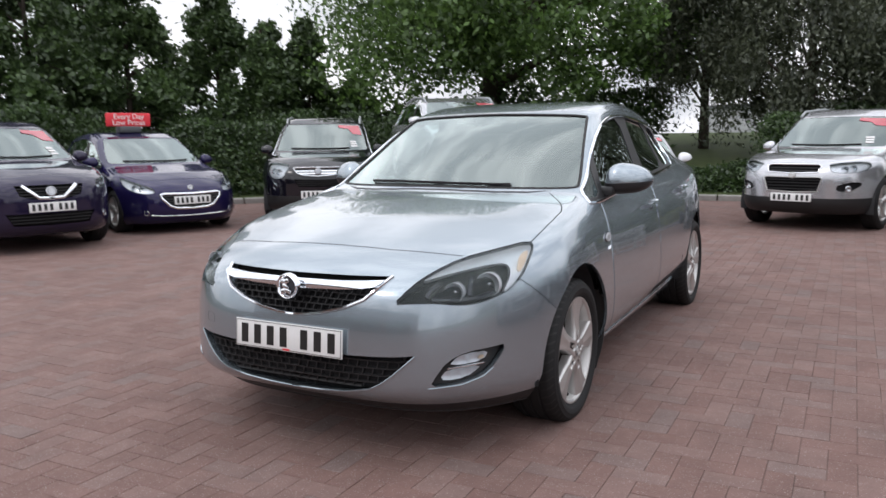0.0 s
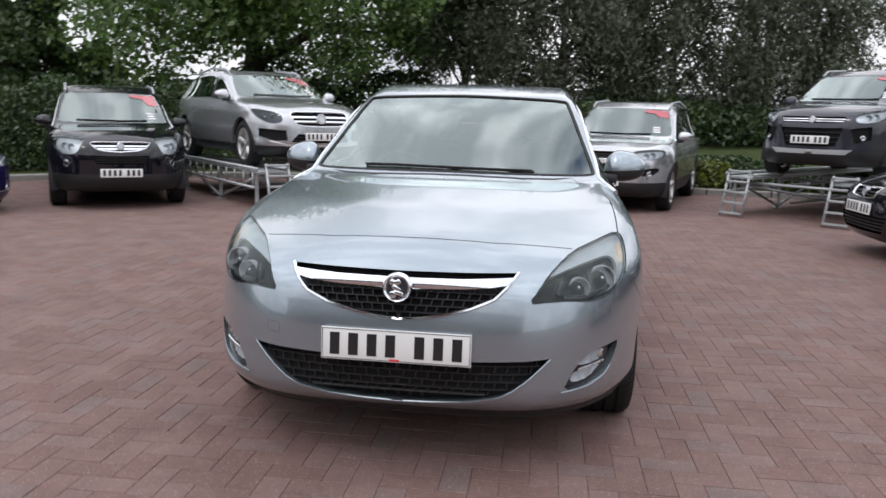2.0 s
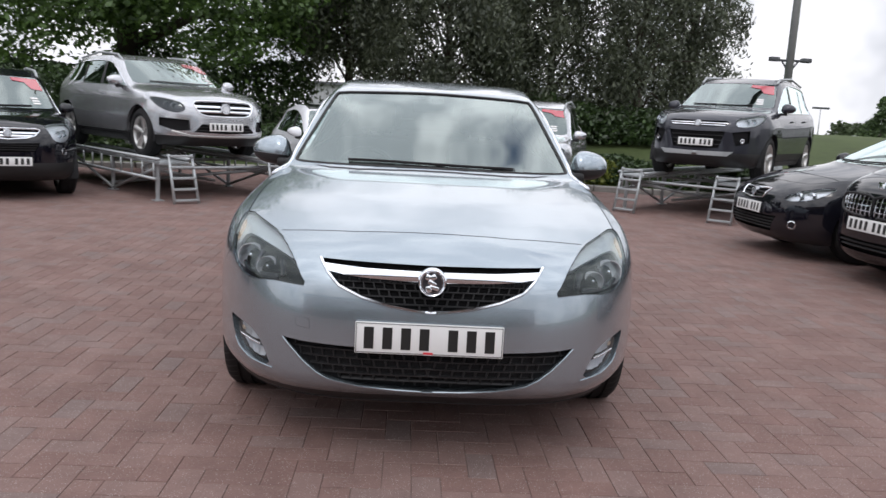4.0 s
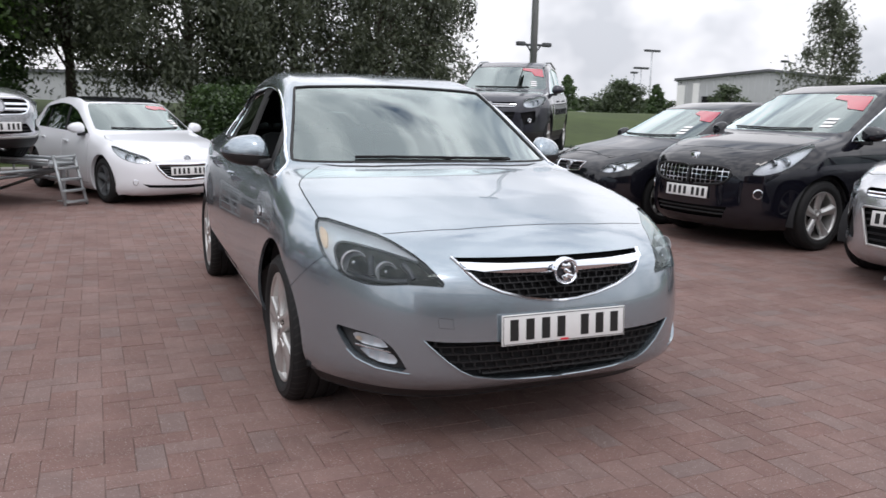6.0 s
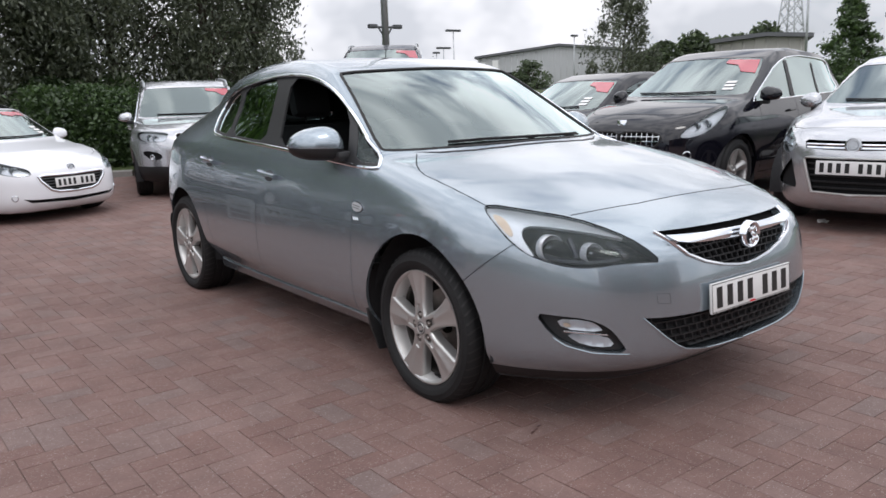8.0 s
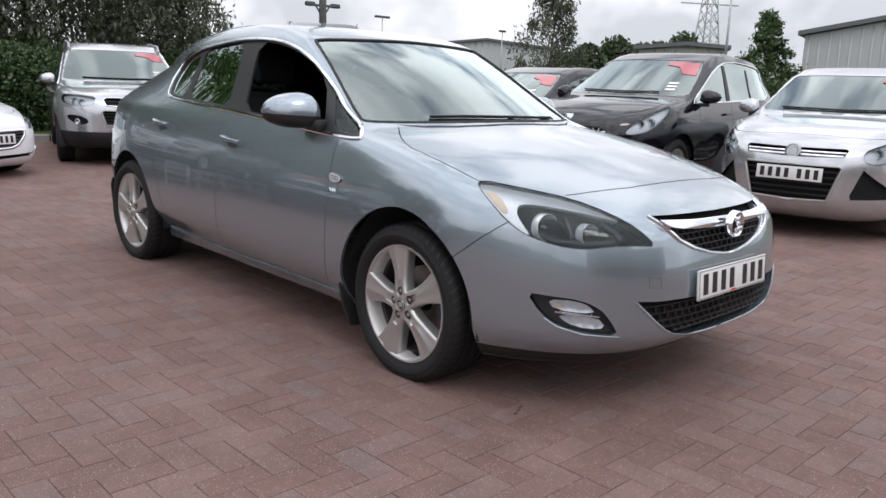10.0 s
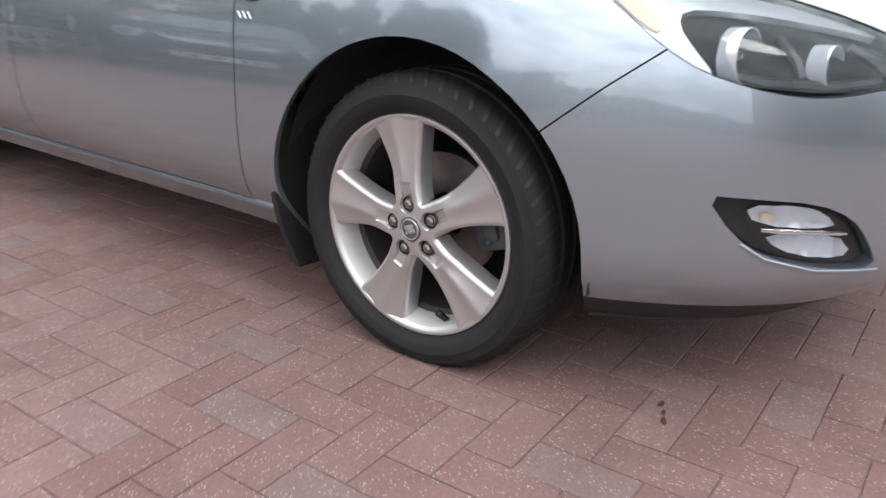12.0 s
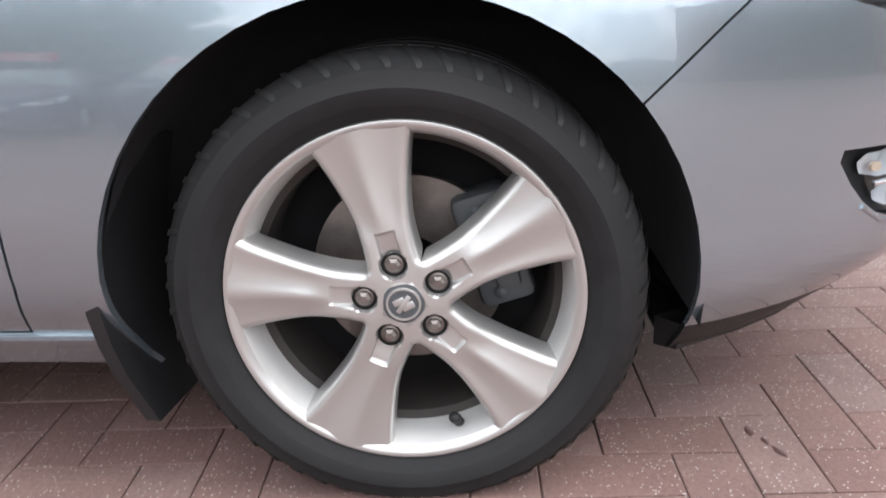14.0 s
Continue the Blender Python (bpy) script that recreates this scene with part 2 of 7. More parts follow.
kerb = thing("kerb", pose(0, 0, 0), "weathered concrete kerb along the paving", "kerb", kind="structure")
for (ax, ay), (bx, by) in zip(EDGE[2:8], EDGE[3:9]):
    ln = math.hypot(bx - ax, by - ay)
    k = int(ln / 0.915)
    for i in range(k):
        f0, f1 = i / k, (i + 1) / k - 0.008
        # laid on the outer side of the edge
        part("kerbstone", kerb_stone((bx + (ax - bx) * (1 - f0), by + (ay - by) * (1 - f0)), (bx + (ax - bx) * (1 - f1), by + (ay - by) * (1 - f1))), KERB_MAT, kerb, smooth=False)

# a grass bank behind the kerb
bank = bmesh.new()
rows = []
for i in range(15):
    f = i / 14
    row = []
    for j in range(25):
        x = -14 + 40 * j / 24
        y0 = np.interp(x, [-14, -10, -7.2, -3.2, 0.5, 3.2, 7.5, 13, 26], [0.9, 8.0, 11.25, 12.95, 13.2, 12.15, 11.6, 11.0, 10.5])
        y = y0 + f * 22
        row.append(bank.verts.new((x, y, 0.09 + 1.15 * (1 - math.cos(min(1, f * 1.3) * math.pi)) / 2 + noise.noise((x * 0.3, y * 0.3, 0)) * 0.12 * min(1, f * 6))))
    rows.append(row)
for a, b in zip(rows, rows[1:]):
    for j in range(24):
        bank.faces.new((a[j], a[j + 1], b[j + 1], b[j]))
lawn = part("lawn", bank, GRASS_MAT, None)
tagged(lawn, "green mown grass bank behind the kerb", "grass", kind="structure")


# ---- car bodies: smooth shells drawn from a side profile, a plan and a section ----
def table(pts, sigma=0.03, lo=-1.0, hi=7.0):
    """A smooth curve through points: straight lines rounded off by sigma metres."""
    xs = np.arange(lo, hi, 0.01)
    ys = np.interp(xs, [p[0] for p in pts], [p[1] for p in pts])
    if sigma > 0:
        k = np.arange(-int(4 * sigma / 0.01) - 1, int(4 * sigma / 0.01) + 2)
        w = np.exp(-0.5 * (k * 0.01 / sigma) ** 2)
        w /= w.sum()
        n = len(k) // 2
        ys = np.convolve(np.pad(ys, n, mode="edge"), w, mode="valid")
    return lambda x: np.interp(x, xs, ys)


def smax(a, b, k):
    h = np.clip(0.5 + 0.5 * (a - b) / k, 0, 1)
    return b + (a - b) * h + k * h * (1 - h)


class CarShape:
    """The outer skin of a car, nose at y = 0 and facing -y, as a field that is negative inside."""

    def __init__(self, top, plan, belt, section, front, front_plan, rear, floor=0.18, sigma=0.05, bow=0.45, crown=0.03,
                 wheels=(0.93, 3.615), soft=((0, 0.07), (1.0, 0.08), (1.4, 0.045), (4.4, 0.05)), rear_bow=0.4, blend=0.05,
                 taper=((2.4, 0.0), (3.4, 0.065), (4.2, 0.17))):
        self.top = table(top, sigma)
        self.plan = table(plan, 0.12)
        self.belt = table(belt, 0.10)
        self.section = table(section, 0.025, lo=-2, hi=2)
        self.front = table(front, 0.022, lo=-0.5, hi=3)
        self.front_plan = front_plan
        self.rear = table(rear, 0.04, lo=-0.5, hi=3)
        self.floor, self.crown, self.blend = floor, crown, blend
        self.length = max(p[1] for p in rear)
        roof = max(top, key=lambda p: p[1])[0]
        self.bow = table([(0.0, bow), (roof - 0.9, bow), (roof, 0.12), (roof + 0.6, 0.0), (self.length - 0.5, -rear_bow)], 0.1)
        self.soft = table(soft, 0.1)
        self.taper = table(taper, 0.15)
        self.wheels = wheels

    def __call__(self, x, y, z):
        a, p, q = self.front_plan
        top = z - (self.top(y - self.bow(y) * x * x) - self.crown * x * x)
        h = z - self.belt(y)
        side = x - (self.plan(y) + self.section(h) - self.taper(y) * np.clip((h + 0.05) / 0.25, 0, 1))
        f = smax(top * 0.8, side, self.soft(y))
        f = smax(f, (self.front(z) + a * np.abs(x) ** p + q * x * x - y) * 0.8, self.blend)
        f = smax(f, y - (self.rear(z) - 0.5 * np.abs(x) ** 4 - 0.1 * x * x), 0.08)
        return smax(f, self.floor - z, 0.02)

    def cast(self, origin, way):
        """Points where rays from inside leave the skin."""
        lo, hi = np.zeros(len(origin)), np.full(len(origin), 3.2)
        for _ in range(34):
            mid = 0.5 * (lo + hi)
            p = origin + way * mid[:, None]
            inside = self(np.abs(p[:, 0]), p[:, 1], p[:, 2]) < 0
            lo, hi = np.where(inside, mid, lo), np.where(inside, hi, mid)
        return origin + way * lo[:, None]

    def half(self, cell, zc=0.62, inset=0.0):
        """The half with x >= 0, as a grid of points (along, round)."""
        y0, y1 = 0.72, self.length - 0.72
        n_cap, n_mid, n_round = max(10, int(1.25 / cell)), int((y1 - y0) / cell), max(24, int(2.3 / cell))
        rows = []
        for i in range(n_cap):
            f = max(0.004, (math.pi / 2) * i / n_cap)
            rows.append((y0, -math.cos(f), math.sin(f)))
        rows += [(y, 0.0, 1.0) for y in np.linspace(y0, y1, n_mid + 1)]
        for i in range(n_cap - 1, -1, -1):
            f = max(0.004, (math.pi / 2) * i / n_cap)
            rows.append((y1, math.cos(f), math.sin(f)))
        th = np.linspace(-math.pi / 2, math.pi / 2, n_round)
        org, way = [], []
        for y, c, s in rows:
            org.append(np.stack([np.zeros(n_round), np.full(n_round, y), np.full(n_round, zc)], 1))
            way.append(np.stack([s * np.cos(th), np.full(n_round, c), s * np.sin(th)], 1))
        pts = self.cast(np.concatenate(org), np.concatenate(way))
        pts[:, 0] = np.maximum(pts[:, 0], 0)
        return pts.reshape(len(rows), n_round, 3)

    def normal(self, p):
        e = 0.004
        x, y, z = np.abs(p[:, 0]), p[:, 1], p[:, 2]
        g = np.stack([self(x + e, y, z) - self(np.maximum(x - e, 0), y, z), self(x, y + e, z) - self(x, y - e, z), self(x, y, z + e) - self(x, y, z - e)], 1)
        g[:, 0] *= np.where(p[:, 0] < 0, -1, 1)
        return g / np.maximum(np.linalg.norm(g, axis=1)[:, None], 1e-9)


def half_bmesh(shape, cell):
    g = shape.half(cell)
    bm = bmesh.new()
    vs = [[bm.verts.new(p) for p in row] for row in g.tolist()]
    for i in range(len(vs) - 1):
        for j in range(len(vs[0]) - 1):
            bm.faces.new((vs[i][j], vs[i][j + 1], vs[i + 1][j + 1], vs[i + 1][j]))
    for v in bm.verts:
        if v.co.x < 1e-4:
            v.co.x = 0
    bmesh.ops.remove_doubles(bm, verts=bm.verts, dist=0.0006)
    bm.normal_update()
    return bm


def mirror(bm):
    geom = bm.verts[:] + bm.edges[:] + bm.faces[:]
    bmesh.ops.mirror(bm, geom=geom, axis="X", merge_dist=0.0008)
    bmesh.ops.recalc_face_normals(bm, faces=bm.faces)
    return bm


SECTION = [(-0.80, -0.125), (-0.72, -0.080), (-0.665, -0.035), (-0.61, -0.010), (-0.52, 0.0), (-0.45, 0.0), (-0.36, -0.004), (-0.27, -0.013), (-0.18, -0.028), (-0.08, -0.053), (0.0, -0.09), (0.1, -0.142), (0.3, -0.235), (0.5, -0.340), (0.6, -0.425)]
HATCH_SHAPE = CarShape(
    top=[(-0.5, 0.66), (0.0, 0.72), (0.15, 0.785), (0.33, 0.84), (0.6, 0.905), (0.9, 0.955), (1.14, 0.985), (1.35, 1.097), (1.55, 1.201), (1.75, 1.300), (1.95, 1.39), (2.2, 1.44), (2.5, 1.466), (2.9, 1.452), (3.3, 1.395), (3.7, 1.305), (4.0, 1.22), (4.3, 1.12)],
    plan=[(0, 0.88), (0.5, 0.895), (0.93, 0.91), (1.5, 0.886), (2.2, 0.89), (2.9, 0.895), (3.6, 0.895), (4.0, 0.845), (4.2, 0.78), (4.42, 0.67)],
    belt=[(0, 0.93), (1.0, 0.94), (1.3, 0.94), (2.2, 0.965), (3.5, 1.02), (4.4, 1.05)],
    section=SECTION,
    front=[(0.10, 0.32), (0.18, 0.19), (0.235, 0.095), (0.272, 0.030), (0.295, 0.004), (0.34, 0.0), (0.42, 0.0), (0.50, 0.004), (0.56, 0.010), (0.62, 0.024), (0.68, 0.04), (0.73, 0.08), (0.78, 0.15), (0.9, 0.35)],
    front_plan=(1.02, 4.5, 0.05),
    rear=[(0.1, 4.2), (0.2, 4.30), (0.35, 4.36), (0.55, 4.38), (0.8, 4.35), (0.95, 4.29), (1.05, 4.20), (1.35, 3.92), (1.5, 3.78)],
    taper=((2.4, 0.0), (3.3, 0.060), (3.6, 0.135), (3.9, 0.235), (4.3, 0.34)))


# ---- tools that draw outlines on a skin, cut openings and lay trim ----
class Proj:
    """A direction of view on the skin: p along e1, q along e2, seen from out."""

    def __init__(self, e1, e2, out, origin, allow):
        self.e1, self.e2, self.out, self.origin, self.allow = Vector(e1), Vector(e2), Vector(out), origin, allow


R2 = math.sqrt(0.5)
UP = (0, 0, 1)
FRONT = Proj((1, 0, 0), UP, (0, -1, 0), lambda p, q: (p, 0.95, q), lambda c: c.y < 0.8)
SCREEN = Proj((1, 0, 0), UP, (0, -1, 0), lambda p, q: (p, 2.5, q), lambda c: 0.85 < c.y < 2.4)
SIDE = Proj((0, 1, 0), UP, (1, 0, 0), lambda p, q: (0, p, q), lambda c: c.x > 0.5)
CORNER = Proj((R2, R2, 0), UP, (R2, -R2, 0), lambda p, q: (0.36, p / R2 - 0.36, q), lambda c: c.y < 0.85 and c.x > 0.3)
TOP = Proj((1, 0, 0), (0, 1, 0), UP, lambda p, q: (p, q, 0.6), lambda c: c.z > 0.6)
FLAT = Proj((1, 0, 0), (0, 1, 0), UP, None, lambda c: True)


def inside(poly, p, q):
    hit = False
    for (x0, y0), (x1, y1) in zip(poly, poly[1:] + poly[:1]):
        if (y0 > q) != (y1 > q) and p < (x1 - x0) * (q - y0) / (y1 - y0) + x0:
            hit = not hit
    return hit


def rounded(poly, n=2, closed=True):
    """Corner-cutting (Chaikin), for soft outlines."""
    for _ in range(n):
        out = []
        m = len(poly)
        if not closed:
            out.append(poly[0])
        for i in range(m if closed else m - 1):
            a, b = poly[i], poly[(i + 1) % m]
            out.append((0.75 * a[0] + 0.25 * b[0], 0.75 * a[1] + 0.25 * b[1]))
            out.append((0.25 * a[0] + 0.75 * b[0], 0.25 * a[1] + 0.75 * b[1]))
        if not closed:
            out.append(poly[-1])
        poly = out
    return poly


def strip(line, w):
    """A thin outline of width w round an open line."""
    left, right = [], []
    for i, (x, y) in enumerate(line):
        a, b = line[max(i - 1, 0)], line[min(i + 1, len(line) - 1)]
        dx, dy = b[0] - a[0], b[1] - a[1]
        n = math.hypot(dx, dy) or 1
        left.append((x - dy / n * w / 2, y + dx / n * w / 2))
        right.append((x + dy / n * w / 2, y - dx / n * w / 2))
    return left + right[::-1]


def cut(bm, proj, poly):
    """Cuts the outline into the mesh; returns the faces inside it."""
    e1, e2 = proj.e1, proj.e2
    x0, x1 = min(p[0] for p in poly), max(p[0] for p in poly)
    y0, y1 = min(p[1] for p in poly), max(p[1] for p in poly)
    cand = set()
    for f in bm.faces:
        c = f.calc_center_median()
        if proj.allow(c):
            ps = [e1.dot(v.co) for v in f.verts]
            qs = [e2.dot(v.co) for v in f.verts]
            if max(ps) > x0 and min(ps) < x1 and max(qs) > y0 and min(qs) < y1:
                cand.add(f)
    for (ax, ay), (bx, by) in zip(poly, poly[1:] + poly[:1]):
        ln = math.hypot(bx - ax, by - ay)
        if ln < 1e-6:
            continue
        tx, ty = (bx - ax) / ln, (by - ay) / ln
        geom = set()
        for f in cand:
            if not f.is_valid:
                continue
            lo = slo = 9e9
            hi = shi = -9e9
            for v in f.verts:
                p, q = e1.dot(v.co) - ax, e2.dot(v.co) - ay
                h, s = -ty * p + tx * q, tx * p + ty * q
                lo, hi, slo, shi = min(lo, h), max(hi, h), min(slo, s), max(shi, s)
            if lo < -1e-6 and hi > 1e-6 and shi > -1e-4 and slo < ln + 1e-4:
                geom.add(f)
                geom.update(f.edges)
                geom.update(f.verts)
        if geom:
            r = bmesh.ops.bisect_plane(bm, geom=list(geom), dist=1e-5, plane_co=e1 * ax + e2 * ay, plane_no=e1 * -ty + e2 * tx)
            cand.update(g for g in r["geom"] if isinstance(g, bmesh.types.BMFace))
    got = []
    for f in cand:
        if f.is_valid:
            c = f.calc_center_median()
            if proj.allow(c) and inside(poly, e1.dot(c), e2.dot(c)):
                got.append(f)
    return got


def opening(bm, proj, poly, depth, way=None):
    """Cuts a hole and turns its rim inwards by depth."""
    faces = cut(bm, proj, poly)
    inner = set(faces)
    rim = {e for f in faces for e in f.edges if len(e.link_faces) == 2 and len([g for g in e.link_faces if g in inner]) == 1}
    bmesh.ops.delete(bm, geom=faces, context="FACES_ONLY")
    rim = [e for e in rim if e.is_valid]
    if depth and rim:
        r = bmesh.ops.extrude_edge_only(bm, edges=rim)
        move = (Vector(way) if way else -proj.out) * depth
        for v in r["geom"]:
            if isinstance(v, bmesh.types.BMVert):
                v.co += move
    loose = [e for e in bm.edges if not e.link_faces]
    if loose:
        bmesh.ops.delete(bm, geom=loose, context="EDGES")
    loose = [v for v in bm.verts if not v.link_edges]
    if loose:
        bmesh.ops.delete(bm, geom=loose, context="VERTS")


def take(bm, proj, poly):
    """Cuts the outline out of the mesh and returns its piece as a mesh of its own."""
    faces = cut(bm, proj, poly)
    piece = bmesh.new()
    made = {}
    for f in faces:
        for v in f.verts:
            if v not in made:
                made[v] = piece.verts.new(v.co)
        piece.faces.new([made[v] for v in f.verts])
    bmesh.ops.delete(bm, geom=faces, context="FACES")
    return piece


def on_skin(shape, proj, pts, out=0.0, sx=1):
    """Places and normals on the skin for points (p, q) of an outline."""
    org = np.array([proj.origin(p, q) for p, q in pts], float)
    way = np.tile(np.array(proj.out, float), (len(pts), 1))
    got = shape.cast(org, way)
    n = shape.normal(got)
    got = got + n * out
    got[:, 0] *= sx
    n[:, 0] *= sx
    return got, n


def patch(shape, proj, poly, out=0.003, cell=0.03, thick=0.0, sx=1, both=False, back=None):
    """A sheet with that outline, lying on the skin at a height out; thick gives it edges that reach inwards.
    back: instead of following the skin, the far side keeps this many metres behind it."""
    x0, x1 = min(p[0] for p in poly), max(p[0] for p in poly)
    y0, y1 = min(p[1] for p in poly), max(p[1] for p in poly)
    bm = bmesh.new()
    nx, ny = max(1, int(math.ceil((x1 - x0) / cell))), max(1, int(math.ceil((y1 - y0) / cell)))
    g = [[bm.verts.new((x0 + (x1 - x0) * i / nx, y0 + (y1 - y0) * j / ny, 0)) for j in range(ny + 1)] for i in range(nx + 1)]
    for i in range(nx):
        for j in range(ny):
            bm.faces.new((g[i][j], g[i + 1][j], g[i + 1][j + 1], g[i][j + 1]))
    keep = set(cut(bm, FLAT, poly))
    bmesh.ops.delete(bm, geom=[f for f in bm.faces if f not in keep], context="FACES")
    vs = bm.verts[:]
    if not vs:
        return bm
    got, n = on_skin(shape, proj, [(v.co.x, v.co.y) for v in vs], out)
    for v, p in zip(vs, got):
        v.co = p
    # the sheet faces away from the body
    side = {v: Vector(m) for v, m in zip(vs, n)}
    bm.normal_update()
    wrong = [f for f in bm.faces if sum(f.normal.dot(side[v]) for v in f.verts) < 0]
    bmesh.ops.reverse_faces(bm, faces=wrong)
    if thick:
        r = bmesh.ops.extrude_face_region(bm, geom=bm.faces[:])
        normal = {tuple(round(c, 5) for c in p): m for p, m in zip(got, n)}
        for v in [g for g in r["geom"] if isinstance(g, bmesh.types.BMVert)]:
            m = normal.get(tuple(round(c, 5) for c in v.co))
            if m is not None:
                v.co -= Vector(m) * thick
    if both:
        dup = bmesh.ops.duplicate(bm, geom=bm.verts[:] + bm.edges[:] + bm.faces[:])
        for v in dup["geom"]:
            if isinstance(v, bmesh.types.BMVert):
                v.co.x *= -1
        bmesh.ops.reverse_faces(bm, faces=[f for f in dup["geom"] if isinstance(f, bmesh.types.BMFace)])
        bmesh.ops.remove_doubles(bm, verts=[v for v in bm.verts if abs(v.co.x) < 0.001], dist=0.0015)
    elif sx < 0:
        for v in bm.verts:
            v.co.x *= -1
        bmesh.ops.reverse_faces(bm, faces=bm.faces[:])
    if thick:
        bmesh.ops.recalc_face_normals(bm, faces=bm.faces)
    return bm


def resample(line, step, closed):
    pts = line + line[:1] if closed else line
    out = []
    for a, b in zip(pts, pts[1:]):
        n = max(1, int(math.ceil(math.hypot(b[0] - a[0], b[1] - a[1]) / step)))
        out += [(a[0] + (b[0] - a[0]) * i / n, a[1] + (b[1] - a[1]) * i / n) for i in range(n)]
    return out if closed else out + [pts[-1]]


def ribbon(shape, proj, line, w=0.012, h=0.008, out=0.0, closed=False, sx=1, step=0.025):
    """A rounded moulding of width w and height h along an outline on the skin."""
    pts = resample(line, step, closed)
    got, n = on_skin(shape, proj, pts, out, sx)
    return sweep([Vector(p) for p in got], [Vector(v) for v in n], w, h, closed)


def sweep(pts, normals, w, h, closed=False):
    bm = bmesh.new()
    prof = [(-0.5, -0.5), (-0.5, 0.45), (-0.25, 0.9), (0.25, 0.9), (0.5, 0.45), (0.5, -0.5)]
    rings = []
    m = len(pts)
    for i in range(m):
        a = pts[(i - 1) % m] if closed or i else pts[0]
        b = pts[(i + 1) % m] if closed or i < m - 1 else pts[-1]
        t = (b - a).normalized()
        s = t.cross(normals[i]).normalized()
        up = s.cross(t)
        rings.append([bm.verts.new(pts[i] + s * (w * x) + up * (h * z)) for x, z in prof])
    k = len(prof)
    for i in range(m if closed else m - 1):
        r, q = rings[i], rings[(i + 1) % m]
        for j in range(k):
            bm.faces.new((r[j], r[(j + 1) % k], q[(j + 1) % k], q[j]))
    if not closed:
        bm.faces.new(rings[0][::-1])
        bm.faces.new(rings[-1])
    bmesh.ops.recalc_face_normals(bm, faces=bm.faces)
    return bm


def tube(bm, a, b, r0, r1=None, seg=8):
    """A tapered bar from a to b."""
    a, b = Vector(a), Vector(b)
    r1 = r0 if r1 is None else r1
    t = (b - a).normalized()
    s = t.orthogonal().normalized()
    u = t.cross(s)
    ra, rb = [], []
    for i in range(seg):
        c, d = math.cos(2 * math.pi * i / seg), math.sin(2 * math.pi * i / seg)
        ra.append(bm.verts.new(a + (s * c + u * d) * r0))
        rb.append(bm.verts.new(b + (s * c + u * d) * r1))
    for i in range(seg):
        j = (i + 1) % seg
        bm.faces.new((ra[i], ra[j], rb[j], rb[i]))
    bm.faces.new(ra[::-1])
    bm.faces.new(rb)
    return bm


def block(bm, x0, x1, y0, y1, z0, z1, bevel=0.0, m=None):
    """A box with bevelled edges, added to bm."""
    r = bmesh.ops.create_cube(bm, size=1.0)
    for v in r["verts"]:
        v.co = Vector(((x0 + x1) / 2 + v.co.x * (x1 - x0), (y0 + y1) / 2 + v.co.y * (y1 - y0), (z0 + z1) / 2 + v.co.z * (z1 - z0)))
    vs = r["verts"]
    if bevel:
        es = list({e for v in vs for e in v.link_edges})
        q = bmesh.ops.bevel(bm, geom=es, offset=bevel, segments=2, affect="EDGES", profile=0.5)
        vs = list({v for v in q["verts"]} | {v for v in vs if v.is_valid})
    if m is not None:
        for v in vs:
            v.co = m @ v.co
    return bm


def lathe(profile, axis_m, seg=48, close=False):
    """Turns a profile of (radius, along x) round the x axis."""
    bm = bmesh.new()
    rings = []
    for i in range(seg):
        a = 2 * math.pi * i / seg
        rings.append([bm.verts.new(axis_m @ Vector((x, r * math.cos(a), r * math.sin(a)))) for r, x in profile])
    k = len(profile)
    for i in range(seg):
        a, b = rings[i], rings[(i + 1) % seg]
        for j in range(k if close else k - 1):
            bm.faces.new((a[j], a[(j + 1) % k], b[(j + 1) % k], b[j]))
    bmesh.ops.remove_doubles(bm, verts=bm.verts, dist=1e-5)
    bmesh.ops.recalc_face_normals(bm, faces=bm.faces)
    return bm


def copy_bm(bm):
    return bm.copy()


def flip_x(bm):
    for v in bm.verts:
        v.co.x *= -1
    bmesh.ops.reverse_faces(bm, faces=bm.faces)
    return bm


def pair(name, bm, material, parent, label=""):
    """The same part on both sides of a car."""
    other = flip_x(bm.copy())
    a = part(name, bm, material, parent, label)
    return a, part(name, other, material, parent, label)


# ---- wheels ----
def tyre_bm(R, rim, width, m, tread=True, seg=72):
    """A tyre round the x axis, its outer side towards +x, with blocks and grooves in the tread."""
    w = width / 2
    prof = [(rim - 0.012, w * 0.80), (rim + 0.004, w * 0.90), (rim + 0.012, w * 0.97), (rim + (R - rim) * 0.24, w * 1.02), (rim + (R - rim) * 0.26, w * 1.035), (rim + (R - rim) * 0.50, w * 1.06), (rim + (R - rim) * 0.52, w * 1.048), (rim + (R - rim) * 0.74, w * 1.01), (rim + (R - rim) * 0.76, w * 0.985),
            (R - 0.012, w * 0.90), (R - 0.005, w * 0.82), (R - 0.001, w * 0.70)]
    for g in (0.42, 0.0, -0.42):
        prof += [(R, w * (g + 0.07)), (R - 0.007, w * (g + 0.05)), (R - 0.007, w * (g - 0.05)), (R, w * (g - 0.07))]
    prof += [(R - 0.001, -w * 0.70), (R - 0.012, -w * 0.90), (rim + (R - rim) * 0.5, -w * 1.05), (rim, -w * 0.9), (rim - 0.012, -w * 0.8)]
    bm = lathe(prof, m, seg)
    return bm


